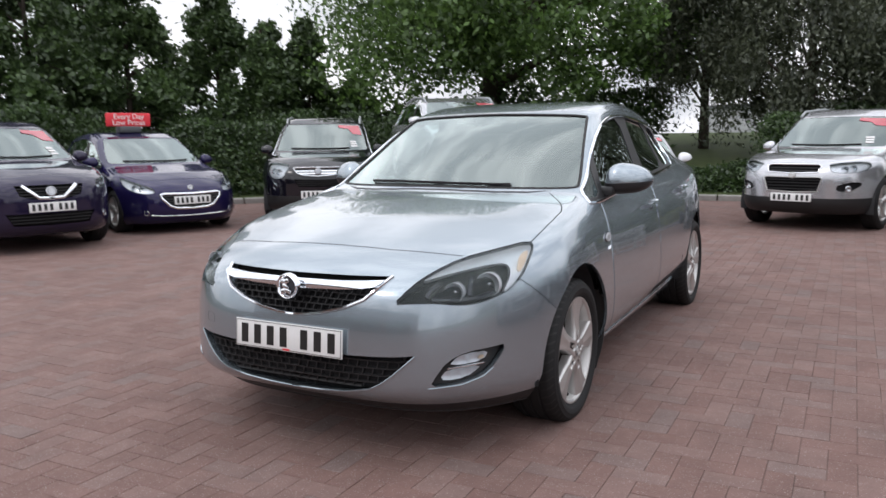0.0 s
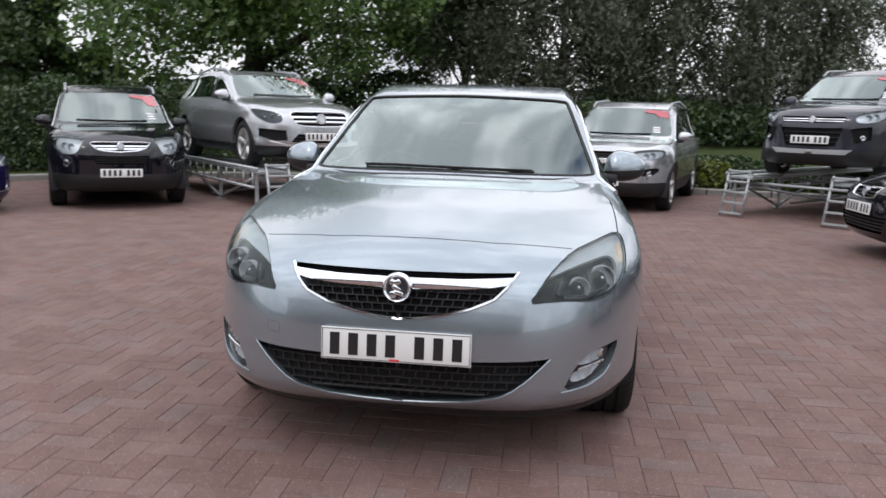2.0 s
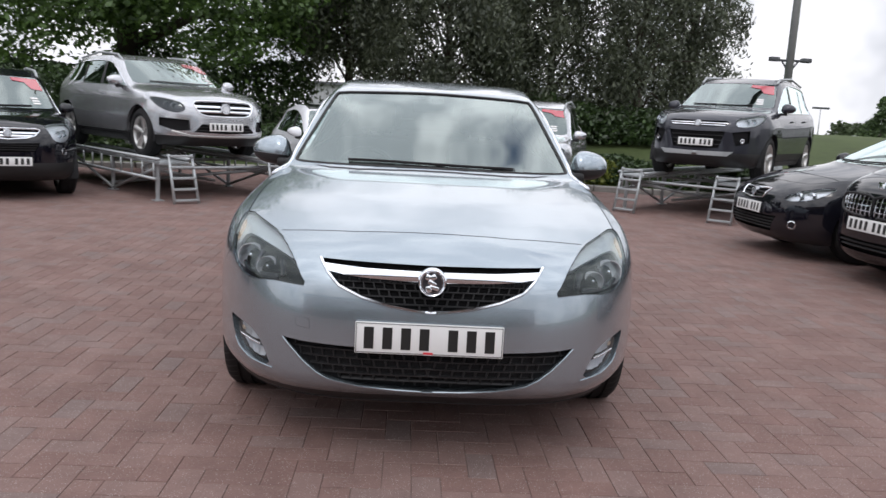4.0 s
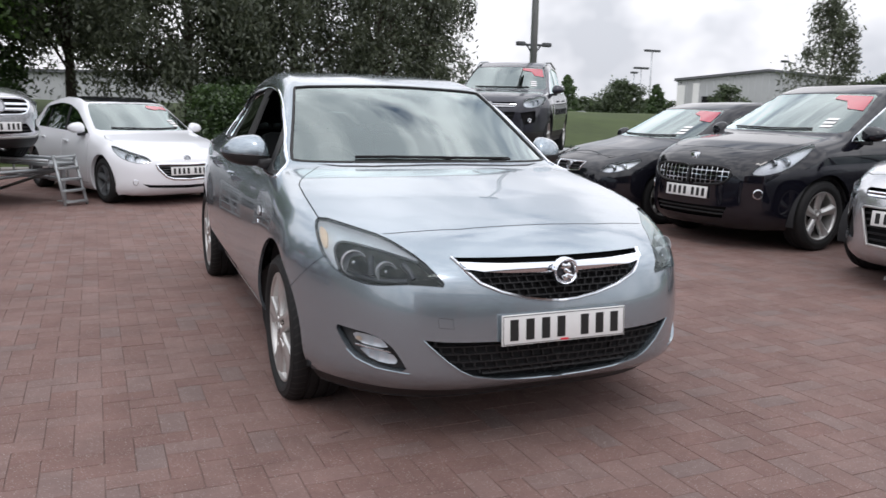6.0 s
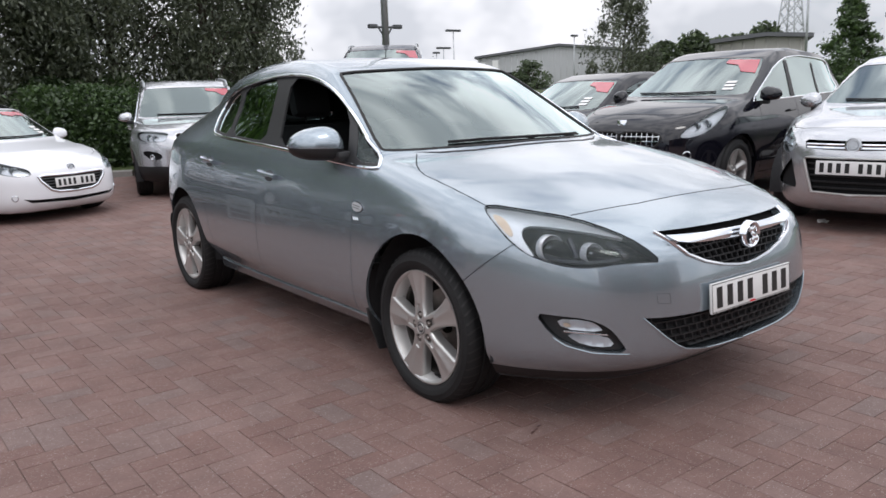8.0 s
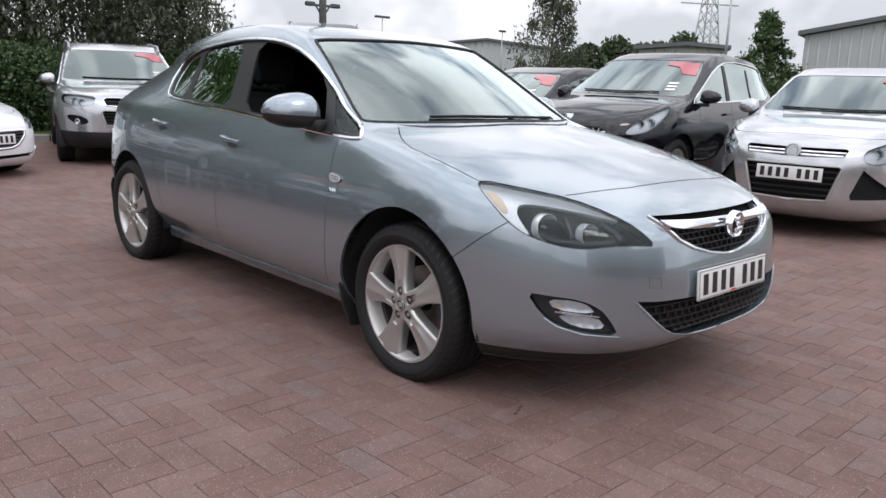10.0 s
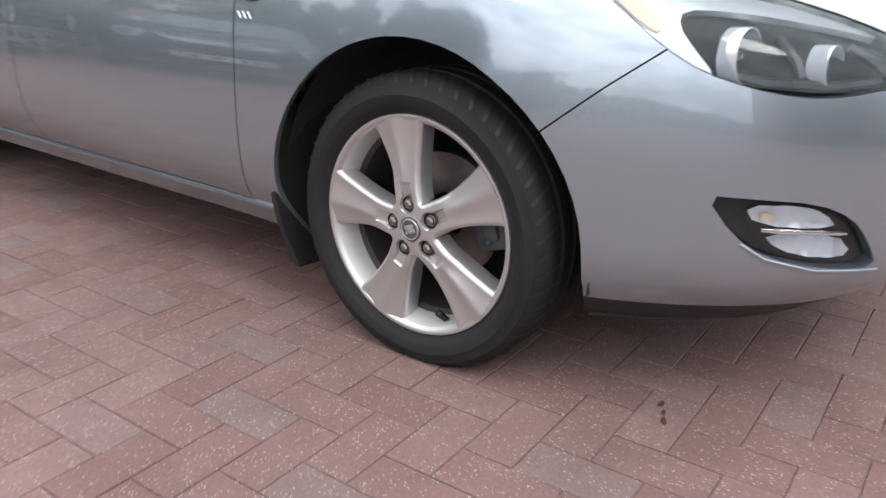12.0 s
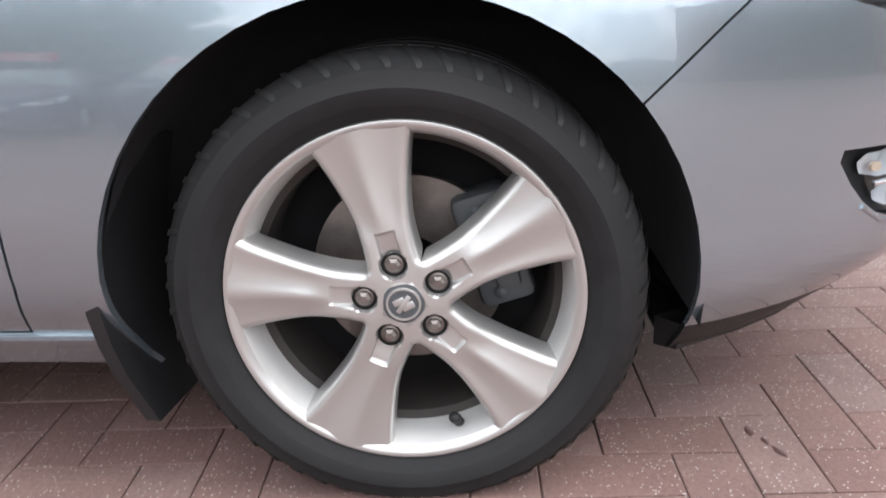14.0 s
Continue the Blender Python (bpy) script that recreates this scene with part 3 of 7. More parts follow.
def tread_cuts(R, width, m, n=52):
    """Curved dark grooves across the shoulder of a tyre."""
    bm = bmesh.new()
    w = width / 2
    path = ((0.985, 0.0225, 0.000, 0.0024), (0.955, 0.0165, 0.0015, 0.0046), (0.90, 0.0110, 0.006, 0.0052), (0.84, 0.0050, 0.0125, 0.0050), (0.72, 0.0004, 0.019, 0.0044), (0.52, -0.0012, 0.026, 0.0036))
    for i in range(n):
        q = m @ Matrix.Rotation(2 * math.pi * i / n, 4, "X")
        rows = [[bm.verts.new(q @ Vector((w * k, R - d + 0.0012, c + e))) for e in (-t, t)] for k, d, c, t in path]
        for a, b in zip(rows, rows[1:]):
            bm.faces.new((a[0], a[1], b[1], b[0]))
    return bm


def spoke_bm(m, angle, r0, r1, w0, w1, x0, x1, thick=0.042, twist=0.0, rows=9):
    """One cast spoke: narrow at the hub, broad at the lip, with a ridge along it."""
    bm = bmesh.new()
    rings = []
    for i in range(rows):
        f = i / (rows - 1)
        r = r0 + (r1 - r0) * f
        w = w0 + (w1 - w0) * f ** 2.0 + 0.016 * max(0.0, (f - 0.8) / 0.2) ** 2
        x = x0 + (x1 - x0) * f ** 1.25
        c = angle + twist * f * f
        sec = [(-0.50, -thick), (-0.50, -0.017), (-0.42, -0.007), (-0.22, -0.001), (0.02, 0.005), (0.13, 0.0045), (0.22, -0.003), (0.40, -0.015), (0.50, -0.027), (0.50, -thick)]
        ring = []
        for s, d in sec:
            u, v = r, s * w
            y, z = u * math.cos(c) - v * math.sin(c), u * math.sin(c) + v * math.cos(c)
            ring.append(bm.verts.new(m @ Vector((x + d, y, z))))
        rings.append(ring)
    k = len(rings[0])
    for a, b in zip(rings, rings[1:]):
        for j in range(k - 1):
            bm.faces.new((a[j], a[j + 1], b[j + 1], b[j]))
    bmesh.ops.recalc_face_normals(bm, faces=bm.faces)
    return bm


def ease(v):
    v = min(1.0, max(0.0, v))
    return v * v * (3 - 2 * v)


SPOKE_HALF = table([(0.0, 0.0365), (0.05, 0.0355), (0.075, 0.0335), (0.105, 0.0345), (0.14, 0.0410), (0.175, 0.0510), (0.205, 0.0605), (0.222, 0.0690), (0.24, 0.080)], 0.008, lo=-0.1, hi=0.4)
SPOKE_RISE = table([(0.0, 0.012), (0.045, 0.010), (0.07, 0.0075), (0.11, 0.004), (0.17, 0.002), (0.215, 0.0030), (0.24, 0.0042)], 0.012, lo=-0.1, hi=0.4)


def cast_spoke(m, angle, face, r1, side, cols=30):
    """A cast alloy spoke that runs into its neighbours at the hub, with a keyhole pocket round its nut and a crease along it."""
    bm = bmesh.new()
    along = list(np.arange(0.026, 0.106, 0.0026)) + list(np.arange(0.110, r1 - 0.016, 0.008)) + [r1 - 0.012, r1 - 0.008, r1 - 0.004, r1]
    ca, sa = math.cos(angle), math.sin(angle)
    rings = []
    for u in along:
        open_ = ease((u - 0.046) / 0.010)
        half = min(u * math.tan(radians(36)), float(SPOKE_HALF(u)))
        ring = []
        for j in range(-3, cols + 4):
            f = min(1.0, max(-1.0, 2 * j / cols - 1))
            v = f * half
            d = float(SPOKE_RISE(u))
            # rounded edges, a soft crease beside the middle, a hollow flank
            e = half - abs(v)
            d -= open_ * 0.0075 * (1 - min(1.0, e / 0.009)) ** 2
            k = v * side / half
            out = ease((u - 0.085) / 0.05)
            d += out * (0.0022 * math.exp(-((k - 0.10) / 0.20) ** 2) - 0.0060 * ease((k - 0.12) / 0.75) - 0.0022 * math.exp(-((k + 0.50) / 0.30) ** 2))
            # keyhole pocket
            slot = ease((0.0132 - 0.030 * max(0.0, u - 0.06) - abs(v)) / 0.0028 + 0.5) * ease((u - 0.05) / 0.003) * ease((0.0985 - u) / 0.0035)
            hole = ease((0.0172 - math.hypot(u - 0.0525, v)) / 0.0026 + 0.5)
            d -= max(0.0125 * hole, slot * (0.0105 - 0.0060 * ease((u - 0.065) / 0.032)))
            low = max(0, -j, j - cols)
            if low:
                d -= (0.0, 0.006, 0.018, 0.040)[low] * open_
                v += math.copysign((0.0, 0.0012, 0.0022, 0.0020)[low] * open_, v)
            uu = min(u, math.sqrt(max(0.0, r1 * r1 - v * v)))
            ring.append(bm.verts.new(m @ Vector((face + d, uu * ca - v * sa, uu * sa + v * ca))))
        rings.append(ring)
    for a, b in zip(rings, rings[1:]):
        for j in range(len(a) - 1):
            bm.faces.new((a[j], a[j + 1], b[j + 1], b[j]))
    bmesh.ops.remove_doubles(bm, verts=bm.verts, dist=1e-5)
    bmesh.ops.recalc_face_normals(bm, faces=bm.faces)
    return bm


def wheel(parent, x, y, z, sx, R=0.325, rim=0.232, width=0.225, spokes=5, base=103.0, detail=True, metal=None, w0=0.064, w1=0.124):
    """A wheel under a car: tyre, rim with its spokes, disc, caliper, nuts. sx: the side of the car."""
    metal = metal or ALLOY
    m = pose(x, y, z) @ (Matrix.Identity(4) if sx > 0 else Matrix.Rotation(math.pi, 4, "Z"))
    hub = new("wheel")
    hub.parent = parent
    face = width / 2 * 0.90
    sgn = 1 if sx > 0 else -1

    def turn(deg):
        return radians(deg) if sx < 0 else math.pi - radians(deg)

    part("tyre", tyre_bm(R, rim, width, m, seg=96 if detail else 32), RUBBER, hub, "black rubber tyre")
    lip = [(rim + 0.003, face - 0.002), (rim + 0.0015, face + 0.0035), (rim - 0.002, face + 0.0045), (rim - 0.008, face + 0.002), (rim - 0.013, face - 0.005), (rim - 0.017, face - 0.018), (rim - 0.020, face - 0.032)]
    if detail:
        part("rim", lathe(lip[:5], m, 96), metal, hub, "silver alloy rim")
        part("rim_barrel", lathe(lip[4:] + [(rim - 0.024, face - 0.056)], m, 96), ALLOY_SKYLIT, hub, "inner wall of the rim, with sky light put into its pale colour")
        part("rim_well", lathe([(rim - 0.024, face - 0.056), (rim - 0.034, face - 0.064), (rim - 0.038, face - 0.085), (rim - 0.038, -width * 0.40), (rim + 0.002, -width * 0.46)], m, 64), WELL, hub, "dark well inside the rim")
    else:
        part("rim", lathe(lip + [(rim - 0.024, -width * 0.40), (rim + 0.002, -width * 0.46)], m, 32), metal, hub, "silver alloy rim")
    for i in range(spokes):
        a = turn(base + 360 / spokes * i)
        if detail:
            part("spoke", cast_spoke(m, a, face, rim - 0.0045, -sgn), metal, hub)
        else:
            part("spoke", spoke_bm(m, a, 0.012, rim - 0.010, w0, w1, face - 0.034, face - 0.001, twist=-0.06 * sgn), metal, hub)
    part("brake_disc", lathe([(0.05, -0.015), (0.140, -0.015), (0.140, -0.04), (0.05, -0.04)], m, 48), STEEL, hub, "worn steel brake disc")
    part("wheel_back", lathe([(0.0, -0.062), (0.20, -0.062)], m, 32), UNDER, hub)
    if not detail:
        part("hub", lathe([(0.0, face - 0.0265), (0.042, face - 0.0265), (0.064, face - 0.033), (0.072, face - 0.06)], m, 32), metal, hub)
        part("centre_cap", lathe([(0.0, face - 0.012), (0.016, face - 0.013), (0.0165, face - 0.0155), (0.025, face - 0.0155), (0.028, face - 0.019), (0.028, face - 0.03)], m, 24), metal, hub)
        return hub
    top = face + 0.0125
    part("hub", lathe([(0.024, top - 0.006), (0.0285, top - 0.0015), (0.034, top - 0.0035), (0.036, top - 0.012)], m, 48), metal, hub)
    cap = part("centre_cap", lathe([(0.0, top + 0.001), (0.020, top + 0.0005), (0.0265, top - 0.001), (0.028, top - 0.005)], m, 40), GREYTRIM, hub, "dark centre cap with a raised round mark")
    part("cap_ring", lathe([(0.0195, top), (0.0203, top + 0.0022), (0.0225, top + 0.0022), (0.0235, top - 0.0005)], m, 40), metal, cap)
    for k, (y0, y1, z0, z1, tilt) in enumerate(((-0.012, 0.004, 0.001, 0.010, 25), (-0.004, 0.013, -0.010, 0.000, 25), (-0.0035, 0.0035, -0.014, 0.014, -35))):
        bm = bmesh.new()
        block(bm, top - 0.001, top + 0.0018 + 0.0004 * k, y0, y1, z0, z1, 0.0012, m @ Matrix.Rotation(radians(tilt), 4, "X"))
        part("cap_mark", bm, metal, cap)
    tagged(part("tread_sipe", tread_cuts(R, width, m), SEAL, hub), kind="stuff")
    for i in range(5):
        a = turn(base + 72 * i)
        q = m @ Matrix.Translation((face - 0.003, 0.0525 * math.cos(a), 0.0525 * math.sin(a)))
        part("nut_recess", lathe([(0.0, 0.0022), (0.0145, 0.0022), (0.0162, 0.0052)], q, 24), SEAL, hub)
        nut = part("wheel_nut", lathe([(0.0, 0.013), (0.006, 0.0125), (0.0088, 0.0095), (0.0100, 0.0085), (0.0104, 0.0)], q, 6), STEEL, hub, "steel wheel nut")
        part("nut_flange", lathe([(0.0095, 0.004), (0.0122, 0.0032), (0.0126, 0.0008)], q, 24), STEEL, nut)
    a = turn(-72.5)
    c, s = math.cos(a), math.sin(a)
    bm = bmesh.new()
    tube(bm, (face - 0.034, (rim - 0.020) * c, (rim - 0.020) * s), (face - 0.020, (rim - 0.036) * c, (rim - 0.036) * s), 0.0075, 0.0065, 12)
    tube(bm, (face - 0.020, (rim - 0.036) * c, (rim - 0.036) * s), (face - 0.012, (rim - 0.044) * c, (rim - 0.044) * s), 0.0082, 0.0078, 12)
    bm.transform(m)
    part("valve", bm, SEAL, hub, "black rubber valve")
    bm = bmesh.new()
    block(bm, -0.05, 0.012, -0.165, -0.085, -0.085, 0.085, 0.012)
    block(bm, -0.03, 0.022, -0.150, -0.115, -0.060, -0.015, 0.008)
    block(bm, -0.03, 0.022, -0.150, -0.115, 0.015, 0.060, 0.008)
    bm.transform(m @ Matrix.Rotation(radians(16 if sx < 0 else 164), 4, "X") @ Matrix.Scale(-1, 4, (0, 1, 0)))
    caliper = part("brake_caliper", bm, GREYTRIM, hub, "grey cast brake caliper")
    for z in (-0.062, 0.062):
        bm = bmesh.new()
        tube(bm, (-0.03, 0.118, z), (0.020, 0.118, z), 0.010, 0.009, 10)
        bm.transform(m @ Matrix.Rotation(radians(16 if sx < 0 else 164), 4, "X"))
        part("caliper_bolt", bm, GREYTRIM, caliper)
    return hub


# ---- the silver-blue hatchback ----
hero = thing("car", pose(0, 0, 0), "silver-blue metallic hatchback parked on block paving", "car")
S = HATCH_SHAPE
WHEEL_Y = (0.928, 3.612)
skin = half_bmesh(S, 0.022)

DLO = rounded([(1.285, 0.936), (1.46, 1.012), (1.70, 1.165), (1.93, 1.285), (2.18, 1.350), (2.46, 1.372), (2.75, 1.362), (3.12, 1.322), (3.31, 1.265), (3.345, 1.17), (3.27, 1.062), (3.20, 1.034), (2.74, 1.008), (2.24, 0.982), (1.90, 0.958), (1.50, 0.932), (1.33, 0.926)], 2)
WIN_QUARTER = rounded([(1.325, 0.945), (1.47, 1.015), (1.645, 1.120), (1.56, 1.03), (1.515, 0.950)], 1)
WIN_FRONT = rounded([(1.60, 0.960), (1.62, 1.02), (1.715, 1.158), (1.94, 1.272), (2.19, 1.333), (2.44, 1.354), (2.38, 1.15), (2.32, 1.0), (2.1, 0.985)], 1)
WIN_REAR = rounded([(2.50, 1.012), (2.55, 1.17), (2.60, 1.352), (2.80, 1.343), (3.06, 1.312), (3.03, 1.18), (2.985, 1.038), (2.75, 1.025)], 1)
WIN_SMALL = rounded([(3.035, 1.043), (3.085, 1.18), (3.115, 1.303), (3.28, 1.25), (3.31, 1.17), (3.25, 1.075), (3.19, 1.05)], 1)
SCREEN_POLY = rounded([(-0.3, 1.005), (0.0, 1.005), (0.2, 1.003), (0.375, 1.0), (0.56, 0.996), (0.69, 0.996), (0.702, 1.008), (0.636, 1.17), (0.566, 1.345), (0.548, 1.364), (0.3, 1.374), (0.0, 1.381), (-0.3, 1.381)], 1)
SCREEN_POLY = [(max(p, -0.02), q) for p, q in SCREEN_POLY]
REAR = Proj((1, 0, 0), UP, (0, 1, 0), lambda p, q: (p, 2.8, q), lambda c: c.y > 3.4)
REAR_POLY = rounded([(-0.3, 1.06), (0.2, 1.06), (0.46, 1.065), (0.55, 1.09), (0.50, 1.17), (0.43, 1.205), (0.2, 1.215), (-0.3, 1.215)], 1)
REAR_POLY = [(max(p, -0.02), q) for p, q in REAR_POLY]
GRILLE = [(-0.02, 0.730), (0.22, 0.732), (0.398, 0.734), (0.404, 0.730), (0.366, 0.688), (0.325, 0.652), (0.245, 0.618), (0.147, 0.592), (0.06, 0.579), (-0.02, 0.576)]
LOWER = [(-0.02, 0.446), (0.26, 0.443), (0.45, 0.448), (0.524, 0.453), (0.528, 0.449), (0.50, 0.423), (0.448, 0.374), (0.40, 0.338), (0.355, 0.315), (0.243, 0.292), (0.12, 0.281), (-0.02, 0.277)]
FOG = rounded([(0.800, 0.464), (0.728, 0.461), (0.614, 0.455), (0.545, 0.427), (0.506, 0.384), (0.474, 0.330), (0.578, 0.333), (0.690, 0.355), (0.750, 0.396)], 1)
LAMP = rounded([(0.978, 0.832), (0.832, 0.813), (0.655, 0.787), (0.524, 0.748), (0.427, 0.704), (0.352, 0.640), (0.430, 0.645), (0.514, 0.644), (0.590, 0.632), (0.665, 0.631), (0.746, 0.645), (0.820, 0.668), (0.884, 0.708), (0.938, 0.763), (0.985, 0.812)], 1)
ARCH_R = 0.388


def circle(cy, cz, r, n=56):
    return [(cy + r * math.cos(2 * math.pi * i / n), cz + r * math.sin(2 * math.pi * i / n)) for i in range(n)]


for y in WHEEL_Y:
    opening(skin, SIDE, circle(y, 0.308, ARCH_R if y < 2 else 0.38), 0.014)
opening(skin, SIDE, DLO, 0.012)
opening(skin, SCREEN, SCREEN_POLY, 0.012)
opening(skin, REAR, REAR_POLY, 0.012)
opening(skin, FRONT, GRILLE, 0.05)
opening(skin, FRONT, LOWER, 0.06)
opening(skin, CORNER, FOG, 0.035)
opening(skin, CORNER, LAMP, 0.012)
GAP = 0.0042
BONNET_FRONT = [(-0.02, 0.268), (0.15, 0.272), (0.3, 0.285), (0.45, 0.322), (0.54, 0.347), (0.585, 0.362)]
BONNET_SIDE = [(0.768, 0.622), (0.768, 0.75), (0.765, 0.88), (0.754, 1.02), (0.735, 1.08), (0.705, 1.14), (0.665, 1.20), (0.60, 1.285)]
opening(skin, TOP, strip(BONNET_FRONT, 0.006), 0.03)
opening(skin, TOP, strip(BONNET_SIDE, 0.005), 0.02)
DOOR_FRONT = [(1.437, 0.920), (1.432, 0.8), (1.427, 0.6), (1.427, 0.438), (1.432, 0.342), (1.447, 0.262)]
DOOR_MID = [(2.455, 0.992), (2.44, 0.8), (2.43, 0.6), (2.43, 0.4), (2.432, 0.262)]
DOOR_REAR = rounded([(3.23, 1.034), (3.31, 0.93), (3.30, 0.80), (3.20, 0.66), (3.135, 0.50), (3.09, 0.36), (3.02, 0.262)], 1, False)
for line in (DOOR_FRONT, DOOR_MID, DOOR_REAR, [(1.447, 0.262), (2.2, 0.262), (3.02, 0.262)], [(0.424, 0.720), (0.462, 0.689), (0.53, 0.636), (0.630, 0.552)]):
    opening(skin, SIDE, strip(line, 0.0032 if line[0][0] < 1 else GAP), 0.010)
BONNET = [(-0.02, 0.268)] + BONNET_FRONT[1:] + [(0.66, 0.46), (0.74, 0.57)] + BONNET_SIDE + [(0.50, 1.22), (0.36, 1.16), (0.2, 1.13), (-0.02, 1.12)]
bonnet = take(skin, TOP, BONNET)
door_f = take(skin, SIDE, [DOOR_FRONT[0]] + DOOR_FRONT[1:] + DOOR_MID[::-1])
door_r = take(skin, SIDE, DOOR_MID + DOOR_REAR[::-1])
bumper = take(skin, FRONT, [(-0.02, 0.1), (1.0, 0.1), (1.0, 0.60), (0.80, 0.683), (0.40, 0.735), (0.40, 0.79), (-0.02, 0.79)])
# the turned-under edge goes black: its reflection of dark ground, painted on
dark_underside = take(bumper, FRONT, [(-0.02, 0.1), (1.0, 0.1), (1.0, 0.236), (0.75, 0.238), (0.55, 0.244), (-0.02, 0.248)])
part("body", mirror(skin), PAINT_SILVER_BLUE, hero)
part("bonnet", mirror(bonnet), PAINT_SILVER_BLUE, hero)
part("front_bumper", mirror(bumper), PAINT_SILVER_BLUE, hero)
part("bumper_lip", mirror(dark_underside), TRIM, hero, "turned-under edge of the bumper, its dark reflection put into the colour")
doors = {}
for sx, piece in ((1, door_f.copy()), (-1, flip_x(door_f))):
    doors["f", sx] = part("front_door", piece, PAINT_SILVER_BLUE, hero)
for sx, piece in ((1, door_r.copy()), (-1, flip_x(door_r))):
    doors["r", sx] = part("rear_door", piece, PAINT_SILVER_BLUE, hero)


def lining(shape, holes, arches, depth=0.035, cell=0.05):
    """The dark inside of a body shell, open at its windows and wheel arches."""
    g = shape.half(cell)
    n = shape.normal(g.reshape(-1, 3)).reshape(g.shape)
    g = g - n * depth
    g[..., 0] = np.maximum(g[..., 0], 0)
    bm = bmesh.new()
    vs = [[bm.verts.new(p) for p in row] for row in g.tolist()]
    for i in range(len(vs) - 1):
        for j in range(len(vs[0]) - 1):
            c = g[i:i + 2, j:j + 2].reshape(-1, 3).mean(0)
            if any(pr.allow(Vector(c)) and inside(poly, pr.e1.dot(Vector(c)), pr.e2.dot(Vector(c))) for pr, poly in holes):
                continue
            if c[0] > 0.5 and any(math.hypot(c[1] - y, c[2] - 0.31) < 0.42 for y in arches):
                continue
            bm.faces.new((vs[i][j], vs[i][j + 1], vs[i + 1][j + 1], vs[i + 1][j]))
    bmesh.ops.remove_doubles(bm, verts=bm.verts, dist=0.0006)
    return mirror(bm)


def wheel_well(parent, y, sx, x_out, r=0.40, x_in=0.52):
    bm = bmesh.new()
    n = 28
    a, b, c = [], [], []
    for i in range(n + 1):
        t = math.pi * (-0.12 + 1.17 * i / n)
        for lst, x, rr in ((a, x_out, r), (b, x_in, r), (c, x_in, 0.02)):
            lst.append(bm.verts.new((sx * x, y + rr * math.cos(t), 0.308 + rr * math.sin(t))))
    for i in range(n):
        bm.faces.new((a[i], a[i + 1], b[i + 1], b[i]))
        bm.faces.new((b[i], b[i + 1], c[i + 1], c[i]))
    return part("wheel_arch_liner", bm, LINER, parent, "black wheel arch liner")


part("cabin_lining", lining(S, [(SIDE, DLO), (SCREEN, SCREEN_POLY), (REAR, REAR_POLY)], WHEEL_Y), UNDER, hero)
for y in WHEEL_Y:
    for sx in (1, -1):
        wheel_well(hero, y, sx, 0.838)
        wheel(hero, sx * 0.758, y - 0.003, 0.304, sx, R=0.322, rim=0.237, base=101.5)

# windows
part("windscreen", patch(S, SCREEN, [(max(p, 0.0), q) for p, q in SCREEN_POLY], -0.004, 0.05, both=True), GLASS, hero, "green-tinted windscreen").visible_shadow = False
part("rear_window", patch(S, REAR, [(max(p, 0.0), q) for p, q in REAR_POLY], -0.004, 0.05, both=True), GLASS, hero, "tinted rear window").visible_shadow = False
ring = [(0.0, 1.005)] + [(p, q) for p, q in SCREEN_POLY if p > 0.02] + [(0.0, 1.380)]
part("windscreen_seal", mirror(ribbon(S, SCREEN, ring, 0.015, 0.006, -0.001)), SEAL, hero, "black windscreen seal")
for sx in (1, -1):
    part("window_trim", ribbon(S, SIDE, DLO, 0.017, 0.008, 0.0, True, sx, 0.05), CHROME, hero, "chrome window surround")
    half = patch(S, SIDE, DLO, -0.010, 0.03)
    for w in (WIN_QUARTER, WIN_FRONT, WIN_REAR, WIN_SMALL):
        opening(half, Proj((0, 1, 0), UP, (1, 0, 0), None, lambda c: True), w, 0.012)
    part("window_pillar", half if sx > 0 else flip_x(half), TRIM, hero, "satin black window pillars")
    for w, which in ((WIN_QUARTER, "f"), (WIN_FRONT, "f"), (WIN_REAR, "r"), (WIN_SMALL, "r")):
        if w is WIN_FRONT and sx < 0:
            continue
        pane = part("window", patch(S, SIDE, w, -0.014, 0.05, sx=sx), QUARTER_GLASS if w is WIN_QUARTER else GLASS, hero, "tinted side window")
        pane.visible_shadow = False

# grille, badge and lower intake
part("grille_backing", patch(S, FRONT, [(max(p, 0), q) for p, q in GRILLE], -0.045, 0.03, both=True), UNDER, hero)
part("intake_backing", patch(S, FRONT, [(max(p, 0), q) for p, q in LOWER], -0.055, 0.03, both=True), UNDER, hero)
BAR = [(0.0, 0.7145), (0.22, 0.7165), (0.388, 0.7235), (0.380, 0.712), (0.36, 0.701), (0.30, 0.691), (0.2, 0.684), (0.0, 0.677)]


def upright(bm, lo, hi, bulge, lean):
    """Turns a strip on the sloping nose upright and rounds it across its width."""
    for v in bm.verts:
        f = min(1.0, max(0.0, (v.co.z - lo) / (hi - lo)))
        v.co.y -= bulge * (1 - (2 * f - 1) ** 2) + lean * f
    return bm


part("grille_bar", upright(patch(S, FRONT, BAR, 0.003, 0.008, 0.016, both=True), 0.677, 0.722, 0.010, 0.026), CHROME, hero, "polished chrome grille bar")
part("grille_surround", mirror(ribbon(S, FRONT, [(0.402, 0.732), (0.366, 0.690), (0.325, 0.654), (0.245, 0.620), (0.147, 0.594), (0.06, 0.581), (0.0, 0.578)], 0.013, 0.010, 0.0)), CHROME, hero, "chrome grille surround")
part("intake_trim", mirror(ribbon(S, FRONT, [(0.526, 0.450), (0.50, 0.424), (0.448, 0.375), (0.40, 0.339), (0.355, 0.316), (0.243, 0.293), (0.12, 0.282), (0.0, 0.278)], 0.009, 0.004, 0.0)), PAINT_SILVER_BLUE, hero)


